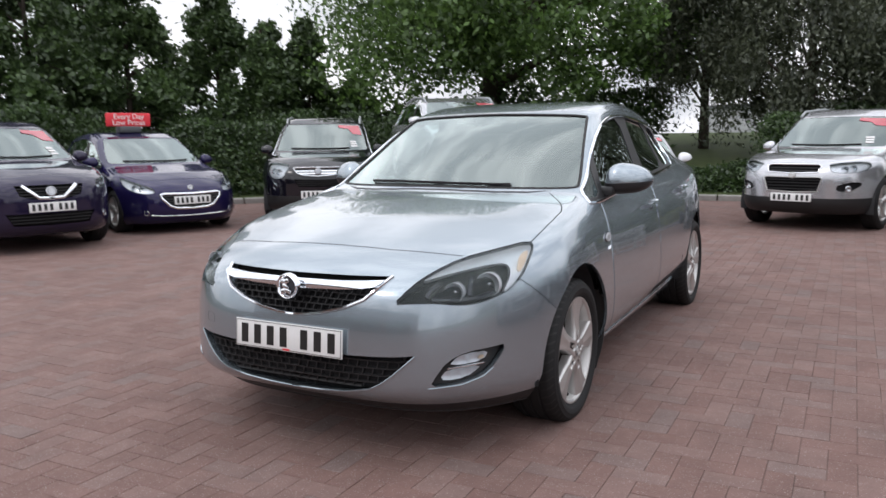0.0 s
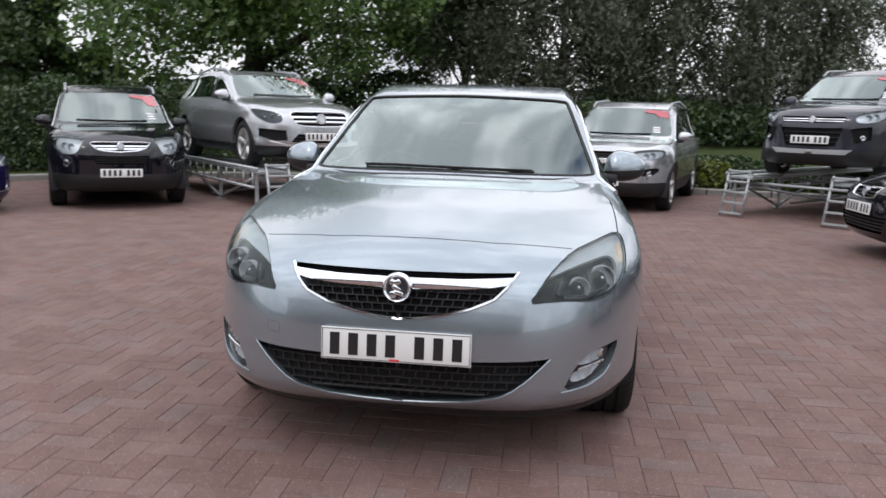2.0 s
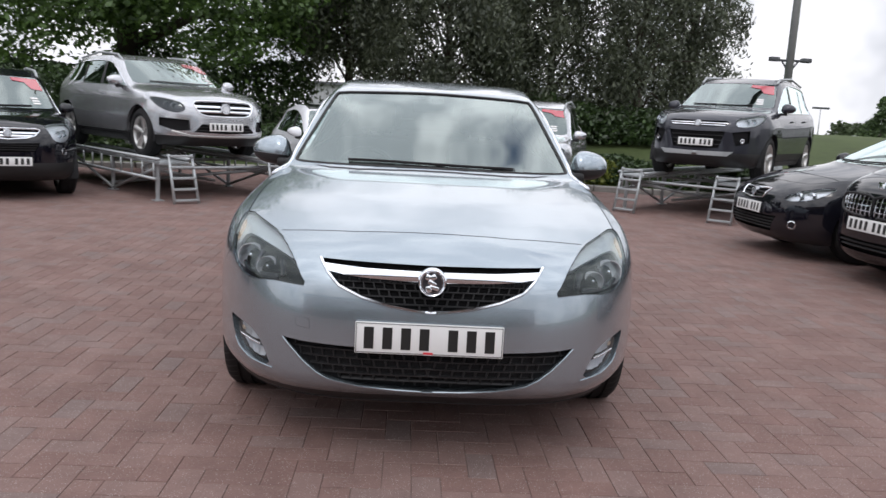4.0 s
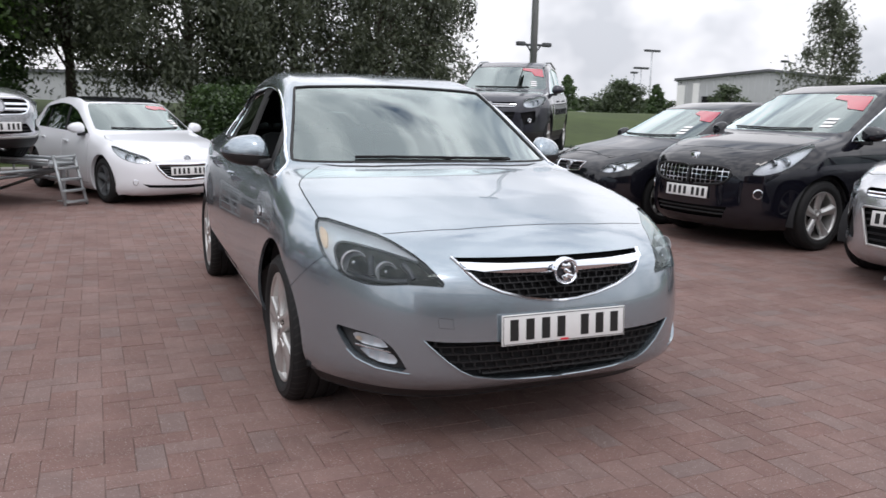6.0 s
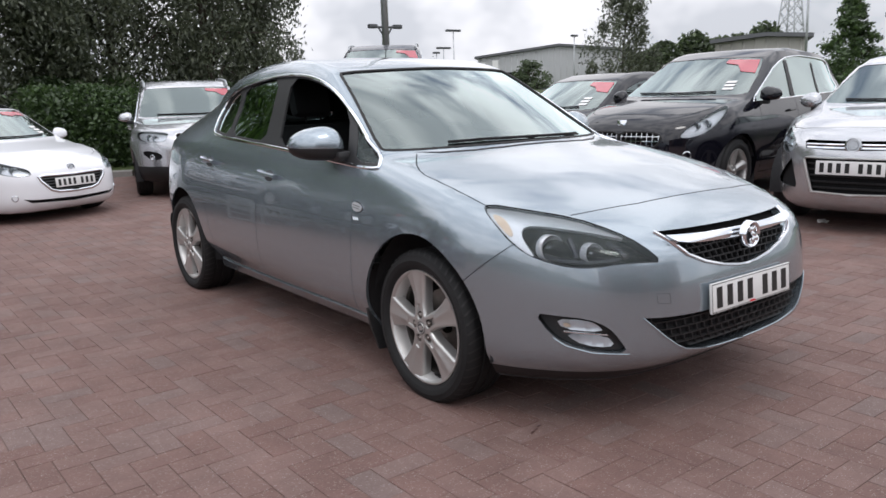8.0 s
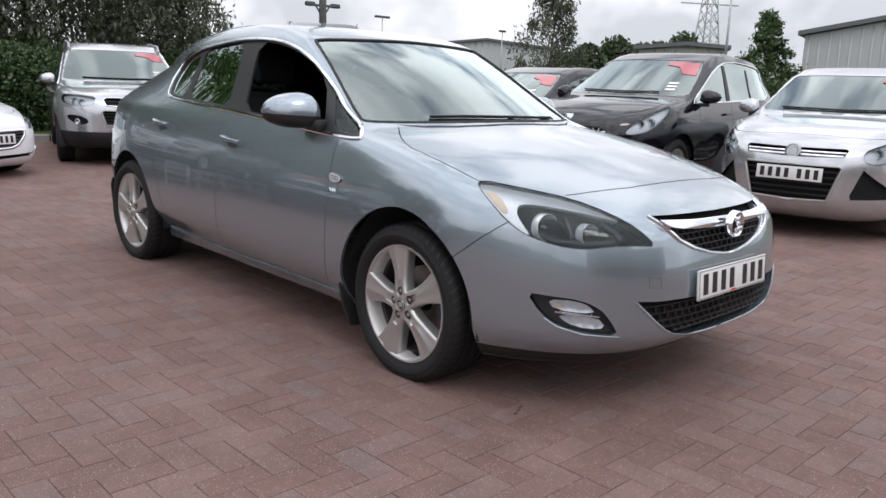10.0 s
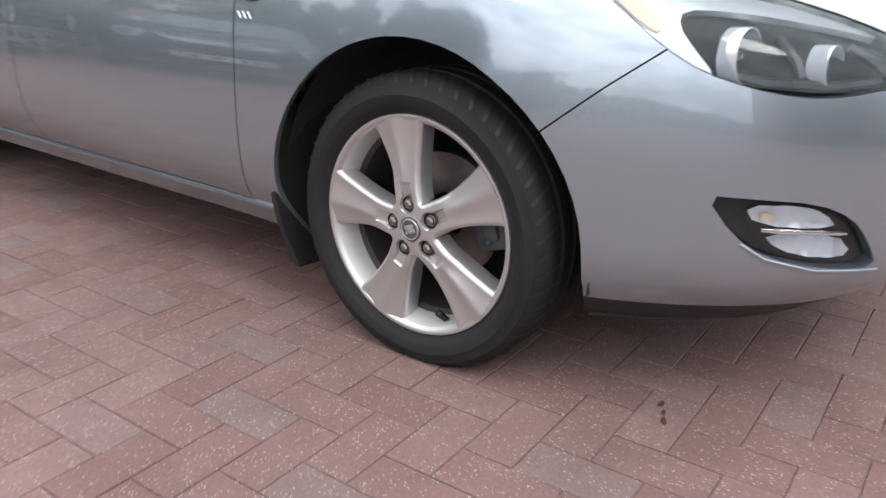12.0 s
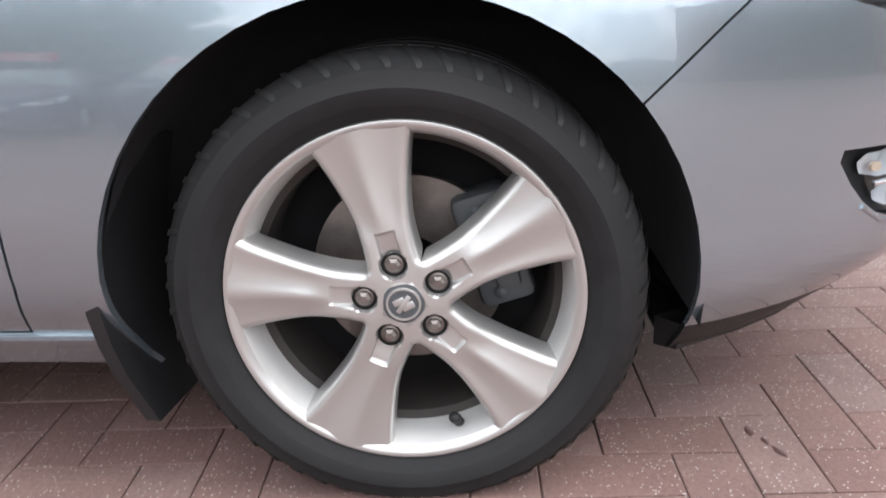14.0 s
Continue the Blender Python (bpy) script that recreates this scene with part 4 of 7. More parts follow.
def lattice(poly, rows, cols, out, w, stagger=True, q0=None, q1=None):
    """Bars of a grille: long level slats and short posts between them."""
    made = []
    lo, hi = min(q for _, q in poly), max(q for _, q in poly)
    lo, hi = q0 or lo, q1 or hi
    for i in range(1, rows):
        q = lo + (hi - lo) * i / rows
        ps = [p for p in np.arange(0.0, 0.56, 0.01) if inside(poly, p + 1e-4, q)]
        if len(ps) > 2:
            made.append(("grille_slat", [(0.0, q), (ps[-1], q)]))
    for i in range(rows):
        q, r = lo + (hi - lo) * i / rows, lo + (hi - lo) * (i + 1) / rows
        for j in range(cols):
            p = 0.55 * (j + (0.5 if i % 2 and stagger else 0.0)) / cols
            if inside(poly, p + 0.004, q + 0.004) and inside(poly, p + 0.004, r - 0.004):
                made.append(("grille_post", [(p, q), (p + 0.006, r)]))
    for name, line in made:
        bm = ribbon(S, FRONT, line, w, 0.012, out, False, 1, 0.05)
        if name == "grille_slat":
            part(name, mirror(bm), TRIM, hero)
        else:
            pair(name, bm, TRIM, hero)


lattice(GRILLE, 5, 15, -0.026, 0.006, q1=0.70)
lattice(LOWER, 6, 13, -0.034, 0.008)

bm = lathe([(0.0, -0.004), (0.036, -0.004), (0.040, 0.004), (0.046, 0.007), (0.050, 0.002), (0.051, -0.02)], pose(0, -0.002, 0.688, 0, 0, -90) @ pose(0, 0, 0, 0, 0, 0), 40)
badge = part("badge", bm, CHROME, hero, "round chrome maker's badge")
for k, (x0, x1, z0, z1, turn) in enumerate(((-0.030, 0.000, 0.002, 0.024, 20), (-0.004, 0.024, 0.006, 0.026, -30), (-0.016, 0.016, -0.010, 0.008, 35), (-0.006, 0.028, -0.022, -0.006, 15), (-0.028, -0.008, -0.028, -0.004, -20))):
    bm = bmesh.new()
    block(bm, x0, x1, -0.012 - 0.001 * k, -0.002, z0, z1, 0.004, pose(0, 0.0, 0.688, -6, 0, 0) @ pose(0, 0, 0, 0, turn, 0))
    part("badge_relief", bm, CHROME, badge)
bm = lathe([(0.0, -0.0035), (0.035, -0.0035)], pose(0, -0.003, 0.688, 0, 0, -90), 32)
part("badge_field", bm, LAMPDARK, badge)


# number plate: a white board with dark bars
def number_plate(parent, m, chars=(0, 1, 2, 3, 4.55, 5.55, 6.55), w=0.52, h=0.111, back=PLATE_W):
    bm = bmesh.new()
    block(bm, -w / 2, w / 2, -0.004, 0.006, -h / 2, h / 2, 0.002)
    bm.transform(m)
    plate = part("number_plate", bm, back, parent, "white number plate with dark bars")
    k = w / 0.52
    for c in chars:
        x = (-0.212 + c * 0.0648) * k
        bm = bmesh.new()
        block(bm, x - 0.017 * k, x + 0.017 * k, -0.0052, -0.003, -0.0385 * k, 0.0385 * k)
        bm.transform(m)
        part("bar", bm, PLATE_INK, plate, "black bar on the plate")
    return plate


pl = number_plate(hero, pose(0, -0.012, 0.486, -4, 0, 0))
bm = bmesh.new()
for x0, x1, z0, z1 in ((-0.257, 0.257, 0.0500, 0.0522), (-0.257, 0.257, -0.0522, -0.0500), (-0.257, -0.2548, -0.05, 0.05), (0.2548, 0.257, -0.05, 0.05)):
    block(bm, x0, x1, -0.0050, -0.003, z0, z1)
bm.transform(pose(0, -0.012, 0.486, -4, 0, 0))
part("plate_border", bm, PLATE_INK, pl)
bm = bmesh.new()
block(bm, -0.02, 0.014, -0.0052, -0.003, -0.0515, -0.0445)
bm.transform(pose(0, -0.012, 0.486, -4, 0, 0))
part("dealer_mark", bm, RED, pl, "small red dealer mark")


def mirror_shell(x0, w, y, z, k=1.0, back=0.035):
    """The closed shell of a wing mirror: domed above, flat below, tapering outwards."""
    bm = bmesh.new()
    rings = []
    for i in range(17):
        f = i / 16
        r = max(0.02, (1 - abs(2 * f - 1) ** 2.6)) ** 0.5
        ring = []
        for j in range(24):
            t = 2 * math.pi * j / 24
            c, s = math.cos(t), math.sin(t)
            c, s = math.copysign(abs(c) ** 0.8, c), math.copysign(abs(s) ** (0.9 if s > 0 else 0.6), s)
            rise = 0.098 * (1.05 - 0.50 * f) if s > 0 else 0.054
            ring.append(bm.verts.new((x0 + w * f, y + k * ((0.050 if c > 0 else 0.085) * r * c + back * f), z + k * (0.018 * f + rise * r * s))))
        rings.append(ring)
    for a, b in zip(rings, rings[1:]):
        for j in range(24):
            bm.faces.new((a[j], a[(j + 1) % 24], b[(j + 1) % 24], b[j]))
    bm.faces.new(rings[0][::-1])
    bm.faces.new(rings[-1])
    bmesh.ops.recalc_face_normals(bm, faces=bm.faces)
    return bm


part("tow_cover_joint", ribbon(S, FRONT, [(0.425, 0.495), (0.475, 0.50), (0.478, 0.535), (0.428, 0.53)], 0.0012, 0.0006, 0.0, True, -1), SEAL, hero, "square joint of the tow eye cover")


# head lamps
def inset(poly, c, f):
    return [(c[0] + (p - c[0]) * f, c[1] + (q - c[1]) * f) for p, q in poly]


for sx in (1, -1):
    lamp = part("headlight", patch(S, CORNER, LAMP, -0.075, 0.03, sx=sx), LAMPDARK, hero, "clear headlight with a dark housing and chrome reflectors")
    wall = bmesh.new()
    pts = resample(LAMP, 0.02, True)
    a, n = on_skin(S, CORNER, pts, -0.004, sx)
    b, n = on_skin(S, CORNER, inset(pts, (0.68, 0.72), 0.95), -0.08, sx)
    va, vb = [wall.verts.new(p) for p in a], [wall.verts.new(p) for p in b]
    for i in range(len(va)):
        j = (i + 1) % len(va)
        wall.faces.new((va[i], va[j], vb[j], vb[i]))
    part("lamp_wall", wall, LAMPDARK, lamp)
    crest = [(0.975, 0.830), (0.832, 0.812), (0.655, 0.786), (0.535, 0.752), (0.47, 0.724), (0.56, 0.744), (0.66, 0.760), (0.76, 0.772), (0.835, 0.772), (0.850, 0.745), (0.832, 0.708), (0.800, 0.665), (0.818, 0.668), (0.878, 0.708), (0.932, 0.763), (0.978, 0.812)]
    part("lamp_crest", patch(S, CORNER, rounded(crest, 1), -0.014, 0.02, 0.012, sx=sx), SATIN, lamp, "pale satin strip along the lamp's top and outer end")
    amber = [(0.945, 0.806), (0.905, 0.790), (0.885, 0.760), (0.876, 0.738), (0.890, 0.730), (0.926, 0.763), (0.955, 0.800)]
    part("indicator", patch(S, CORNER, rounded(amber, 1), -0.010, 0.02, 0.012, sx=sx), AMBER, lamp, "pale amber indicator")
    for p, q, r in ((0.742, 0.704, 0.046), (0.592, 0.690, 0.036)):
        got, n = on_skin(S, CORNER, [(p, q)], -0.030, 1)
        c, way = Vector(got[0]), Vector((0.16, -1, 0.06)).normalized()
        m = Matrix.Translation(c) @ way.to_track_quat("X", "Z").to_matrix().to_4x4()
        bm = lathe([(0.0, -0.034), (r * 0.35, -0.032), (r * 0.7, -0.022), (r * 0.92, -0.006), (r, 0.004), (r * 1.05, 0.004), (r * 1.05, -0.03)], m, 32)
        part("reflector", bm if sx > 0 else flip_x(bm), FLUTE, lamp, "round chrome reflector")
        bm = lathe([(0.0, -0.004), (r * 0.16, -0.008), (r * 0.20, -0.018), (r * 0.20, -0.034)], m, 16)
        part("bulb", bm if sx > 0 else flip_x(bm), REFLECT, lamp)
    for outline, depth, pitch in (([(0.665, 0.660), (0.760, 0.672), (0.812, 0.712), (0.822, 0.745), (0.760, 0.752), (0.672, 0.742)], -0.036, 0.050), ([(0.475, 0.664), (0.560, 0.660), (0.640, 0.656), (0.650, 0.738), (0.560, 0.728), (0.500, 0.702)], -0.036, 0.045)):
        bowl = patch(S, CORNER, rounded(outline, 1), depth, 0.006, sx=sx)
        for v in bowl.verts:
            u = (v.co.x * sx + v.co.y) * R2
            v.co += Vector((-sx * R2, R2, 0)) * (0.009 * abs(math.sin(u / pitch * math.pi)) + 0.012 * abs(math.sin((v.co.z - 0.65) / 0.034 * math.pi)))
        part("fluted_reflector", bowl, FLUTE, lamp, "fluted chrome reflector")
    for line in ([(0.50, 0.662), (0.60, 0.650), (0.72, 0.655), (0.77, 0.668)], [(0.655, 0.665), (0.66, 0.70), (0.675, 0.740)], [(0.48, 0.672), (0.50, 0.70), (0.54, 0.726)]):
        part("bezel", ribbon(S, CORNER, line, 0.018, 0.010, -0.030, False, sx), LAMPDARK, lamp)
    ln = part("lens", patch(S, CORNER, LAMP, -0.002, 0.03, sx=sx), LENS, lamp, "clear plastic lens")
    ln.visible_shadow = False
    part("lamp_seal", ribbon(S, CORNER, LAMP, 0.002, 0.0015, -0.001, True, sx), SEAL, lamp)
    fog = part("fog_light", patch(S, CORNER, FOG, -0.032, 0.03, sx=sx), TRIM, hero, "fog light in a black bezel")
    glassy = rounded([(0.738, 0.450), (0.63, 0.450), (0.562, 0.428), (0.522, 0.380), (0.496, 0.340), (0.59, 0.340), (0.668, 0.358), (0.715, 0.396)], 1)
    for name, outline, depth, pitch in (("upper_reflector", [(0.556, 0.402), (0.705, 0.407), (0.728, 0.444), (0.632, 0.446), (0.582, 0.430)], -0.016, 0.052), ("lower_reflector", [(0.514, 0.350), (0.590, 0.347), (0.662, 0.363), (0.694, 0.395), (0.552, 0.392)], -0.016, 0.040)):
        bowl = patch(S, CORNER, rounded(outline, 1), depth, 0.006, sx=sx)
        for v in bowl.verts:
            u = (v.co.x * sx + v.co.y) * R2
            v.co += Vector((-sx * R2, R2, 0)) * (0.004 * abs(math.sin(u / pitch * math.pi)) + 0.006 * abs(math.sin((v.co.z - 0.345) / 0.052 * math.pi)))
        part(name, bowl, FLUTE, fog, "fluted chrome reflector")
    part("fog_bar", ribbon(S, CORNER, [(0.545, 0.396), (0.60, 0.398), (0.70, 0.402)], 0.007, 0.005, -0.012, False, sx), CHROME, fog)
    fl = part("fog_lens", patch(S, CORNER, glassy, -0.010, 0.03, sx=sx), LENS, fog)
    fl.visible_shadow = False
    part("fog_bulb_cover", patch(S, CORNER, rounded([(0.675, 0.418), (0.700, 0.418), (0.704, 0.432), (0.680, 0.432)], 1), -0.0145, 0.01, 0.004, sx=sx), AMBER, fog)
    part("fog_trim", ribbon(S, CORNER, [(0.735, 0.378), (0.690, 0.351), (0.60, 0.330), (0.47, 0.324)], 0.007, 0.003, 0.0, False, sx), PAINT_SILVER_BLUE, fog, "edge under the fog light")

    # mirrors, handles, repeaters, sill strip and mud flaps
    mir = mirror_shell(0.764, 0.226, 1.67, 1.004, 1.18, back=0.085)
    base = take(mir, Proj((1, 0, 0), UP, (0, -1, 0), None, lambda c: True), [(0.7, 0.9), (1.2, 0.9), (1.2, 1.024), (0.7, 1.002)])
    mirror_ob = part("wing_mirror", mir if sx > 0 else flip_x(mir), PAINT_SILVER_BLUE, hero, "silver-blue wing mirror with a black foot")
    block(base, 0.745, 0.83, 1.58, 1.66, 0.945, 0.992, 0.015)
    part("mirror_foot", base if sx > 0 else flip_x(base), TRIM, mirror_ob)
    bm = bmesh.new()
    block(bm, 0.80, 0.950, 1.745, 1.751, 0.985, 1.070, 0.002)
    part("mirror_glass", bm if sx > 0 else flip_x(bm), REFLECT, mirror_ob)
    for y, z, key in ((2.30, 0.842, "f"), (3.12, 0.880, "r")):
        bm = ribbon(S, SIDE, [(y - 0.10, z - 0.004), (y - 0.05, z), (y, z + 0.002), (y + 0.06, z + 0.006), (y + 0.09, z + 0.012)], 0.026, 0.030, 0.008, False, sx)
        part("handle", bm, PAINT_SILVER_BLUE, doors[key, sx], "body-coloured pull handle")
        part("handle_cup", patch(S, SIDE, rounded([(y - 0.05, z - 0.032), (y + 0.05, z - 0.026), (y + 0.05, z + 0.03), (y - 0.05, z + 0.024)], 2), 0.0012, 0.03, sx=sx), GREYTRIM, doors[key, sx])
    lens = rounded([(1.338, 0.762), (1.37, 0.777), (1.418, 0.780), (1.422, 0.752), (1.385, 0.738), (1.345, 0.744)], 1)
    rep = part("side_repeater", patch(S, SIDE, lens, 0.009, 0.01, 0.011, sx=sx), LAMPGREY, hero, "clear side repeater lamp")
    part("repeater_rim", ribbon(S, SIDE, lens, 0.005, 0.004, 0.0, True, sx), SEAL, rep)
    for k in range(2):
        part("repeater_rib", ribbon(S, SIDE, [(1.352, 0.752 + 0.010 * k), (1.412, 0.757 + 0.010 * k)], 0.003, 0.002, 0.009, False, sx), GREYTRIM, rep)
    for k in range(3):
        part("wing_badge", ribbon(S, SIDE, [(1.370 + 0.017 * k, 0.700), (1.382 + 0.017 * k, 0.714)], 0.006, 0.003, 0.0, False, sx), CHROME, hero)
    part("sill_strip", ribbon(S, SIDE, [(1.345, 0.252), (1.8, 0.250), (2.4, 0.250), (3.0, 0.252), (3.17, 0.262)], 0.016, 0.010, 0.0, False, sx), PAINT_SILVER_BLUE, hero, "bright sill strip")
    for y0, tilt in ((1.300, 0), (3.985, 0)):
        bm = bmesh.new()
        n = 10
        ra, rb = [], []
        for i in range(n):
            f = i / (n - 1)
            z = 0.510 - 0.390 * f
            y = y0 + 0.008 + 0.035 * math.sin(f * 2.4) - 0.045 * f * f
            xo = (0.884 if y0 < 2 else 0.845) - 0.012 * math.sin(math.pi * min(1.0, 4 * (1 - f)) / 2 + math.pi / 2) - 0.03 * f - 0.05 * max(0.0, 1 - 5 * f) ** 2
            ra.append([bm.verts.new((xo, y + 0.022, z)), bm.verts.new((xo + 0.004, y, z)), bm.verts.new((0.70, y - 0.05 + 0.03 * f, z)), bm.verts.new((0.70, y - 0.025 + 0.03 * f, z))])
        for a, b in zip(ra, ra[1:]):
            for j in range(4):
                bm.faces.new((a[j], a[(j + 1) % 4], b[(j + 1) % 4], b[j]))
        bm.faces.new(ra[0][::-1])
        bm.faces.new(ra[-1])
        bmesh.ops.recalc_face_normals(bm, faces=bm.faces)
        part("mud_flap", bm if sx > 0 else flip_x(bm), TRIM, hero, "black rubber mud flap")
    bm = bmesh.new()
    rows = []
    for k in range(15):
        x = 0.785 - 0.785 * k / 14
        y = 0.170 + 1.02 * x ** 4.5 + 0.05 * x * x
        rows.append([bm.verts.new(p) for p in ((x, y, 0.225), (x - 0.004 * x, y + 0.004, 0.184), (x - 0.04 * x, y + 0.03, 0.180), (x - 0.04 * x, y + 0.03, 0.225))])
    for p, q in zip(rows, rows[1:]):
        for j in range(3):
            bm.faces.new((p[j], p[j + 1], q[j + 1], q[j]))
    bm.faces.new(rows[0])
    bmesh.ops.recalc_face_normals(bm, faces=bm.faces)
    part("air_dam", bm if sx > 0 else flip_x(bm), TRIM, hero, "dark plastic air dam under the bumper")

# cowl, wipers, washer jets
part("cowl", patch(S, TOP, [(0.0, 1.128), (0.2, 1.138), (0.36, 1.168), (0.50, 1.228), (0.585, 1.298), (0.60, 1.312), (0.5, 1.243), (0.36, 1.182), (0.2, 1.151), (0.0, 1.141)], 0.002, 0.03, both=True), TRIM, hero)
for line in ([(0.40, 1.010), (0.2, 1.014), (0.0, 1.018), (-0.25, 1.020), (-0.42, 1.016)],):
    pts = resample(line, 0.03, False)
    got, n = on_skin(S, SCREEN, pts, 0.005)
    wiper = part("wiper", sweep([Vector(p) for p in got], [Vector(v) for v in n], 0.008, 0.009), TRIM, hero, "black windscreen wiper")
    bm = bmesh.new()
    a, b = Vector(got[0]), Vector(got[len(got) // 2])
    tube(bm, a + Vector((0.01, -0.006, -0.004)), b + Vector((0, -0.002, 0.0)), 0.005, 0.003)
    part("wiper_arm", bm, TRIM, wiper)

# cabin: dashboard, wheel, seats
bm = bmesh.new()
block(bm, -0.70, 0.70, 1.32, 1.78, 0.70, 0.945, 0.05)
block(bm, -0.62, -0.14, 1.52, 1.80, 0.86, 0.985, 0.04)
part("dashboard", bm, DASH, hero, "dark grey dashboard")
bm = bmesh.new()
for i in range(24):
    a, b = 2 * math.pi * i / 24, 2 * math.pi * (i + 1) / 24
    tube(bm, (0.185 * math.cos(a), 0, 0.185 * math.sin(a)), (0.185 * math.cos(b), 0, 0.185 * math.sin(b)), 0.015, seg=6)
for a in (0.2, math.pi - 0.2, -math.pi / 2):
    tube(bm, (0, 0.02, 0), (0.18 * math.cos(a), 0, 0.18 * math.sin(a)), 0.02, seg=6)
block(bm, -0.07, 0.07, -0.01, 0.05, -0.06, 0.06, 0.02)
bm.transform(pose(-0.37, 1.86, 0.88, -24, 0, 0))
part("steering_wheel", bm, TRIM, hero, "black steering wheel")


def seat(x, y, rear=False):
    bm = bmesh.new()
    w = 0.26 if not rear else 0.60
    block(bm, x - w, x + w, y, y + 0.52, 0.36, 0.52, 0.05)
    block(bm, x - w, x + w, 0.0, 0.15, 0.0, 0.66, 0.06, pose(0, y + 0.44, 0.47, -16, 0, 0))
    st = part("seat", bm, CABIN, hero, "black cloth seat")
    for hx in ((x,) if not rear else (x - 0.35, x + 0.35)):
        bm = bmesh.new()
        block(bm, hx - 0.125, hx + 0.125, 0.02, 0.12, 0.70, 0.90, 0.04, pose(0, y + 0.44, 0.47, -14, 0, 0))
        tube(bm, (hx - 0.05, y + 0.66, 1.10), (hx - 0.05, y + 0.68, 1.18), 0.007)
        tube(bm, (hx + 0.05, y + 0.66, 1.10), (hx + 0.05, y + 0.68, 1.18), 0.007)
        part("headrest", bm, CABIN, st)


seat(-0.37, 2.0)
seat(0.37, 2.0)
seat(0.0, 2.82, True)
bm = bmesh.new()
block(bm, -0.12, 0.12, 0, 0.03, -0.03, 0.035, 0.012)
bm.transform(pose(0, 2.02, 1.30, -10, 0, 0))
part("rear_view_mirror", bm, TRIM, hero)
bm = bmesh.new()
block(bm, -0.035, 0.035, 0, 0.012, -0.03, 0.03, 0.008)
bm.transform(pose(0.02, 1.92, 1.335, 60, 0, 0))
part("rain_sensor", bm, GREYTRIM, hero)


# ---- the other parked cars ----
def make_shape(L, W, H, oh, wb, nose, cowl, header, floor=0.2, belt=0.95, roof_drop=0.05, front_plan=(1.0, 4.5, 0.05), tuck=0.0, undercut=0.05, boxy=0.0):
    hw = W / 2
    top = [(-0.5, nose - 0.12), (0.0, nose - 0.03), (0.15, nose + 0.03), (0.45, nose + 0.03 + (cowl[1] - nose) * 0.45), cowl, header, (header[0] + 0.35, H - 0.02), (header[0] + 0.75, H),
           (L - 1.2, H - roof_drop * 0.5), (L - 0.6, H - roof_drop - 0.03), (L - 0.2, H - roof_drop - 0.12), (L + 0.2, H - roof_drop - 0.3)]
    plan = [(0, hw - 0.03), (0.5, hw - 0.012), (oh, hw), (oh + 0.6, hw - 0.02), (oh + wb, hw), (L - 0.2, hw - 0.05), (L, hw - 0.1)]
    section = [(-0.85, -0.10), (-0.75, -0.05), (-0.64, -0.015), (-0.45, 0.0), (-0.28, -0.004), (-0.16, -0.02), (-0.06, -0.05), (0.0, -0.08), (0.1, -0.115), (0.3, -0.19 + boxy * 0.03), (0.5, -0.28 + boxy * 0.07), (0.65, -0.37 + boxy * 0.1)]
    front = [(0.05, 0.25 + undercut), (floor, 0.10 + undercut), (floor + 0.07, 0.02 + undercut * 0.4), (floor + 0.16, 0.0), (nose - 0.22, 0.0), (nose - 0.14, 0.012), (nose - 0.07, 0.04), (nose - 0.02, 0.09), (nose + 0.03, 0.16), (nose + 0.15, 0.36)]
    rear = [(0.1, L - 0.2), (0.3, L - 0.05), (0.5, L), (0.9, L - 0.02), (1.1, L - 0.1), (H - 0.1, L - 0.42), (H, L - 0.55)]
    return CarShape(top, plan, [(0, belt - 0.02), (cowl[0], belt), (L, belt + 0.08)], section, front, front_plan, rear, floor=floor, wheels=(oh, oh + wb),
                    taper=((2.4, 0.0), (L - 1.0, 0.03), (L - 0.2, 0.09)), bow=0.40)


def window_line(s, cowl_y, L, rise=0.105):
    """The outline of a car's side windows, from its belt and roof."""
    ys = np.linspace(cowl_y, L - 0.30, 60)
    low = s.belt(ys) + 0.012
    high = s.top(ys - 0.17) - rise
    ok = [(y, a, b) for y, a, b in zip(ys, low, high) if b > a + 0.03]
    ok = [o for o in ok if o[0] < L - 0.62]
    lower = [(y, a) for y, a, b in ok][::6]
    upper = [(y, b) for y, a, b in ok][::4]
    last = ok[-1]
    return [(ok[0][0] - 0.06, ok[0][1])] + lower + [(last[0] + 0.05, last[1] + 0.06), (last[0] + 0.02, last[2] - 0.04)] + upper[::-1]


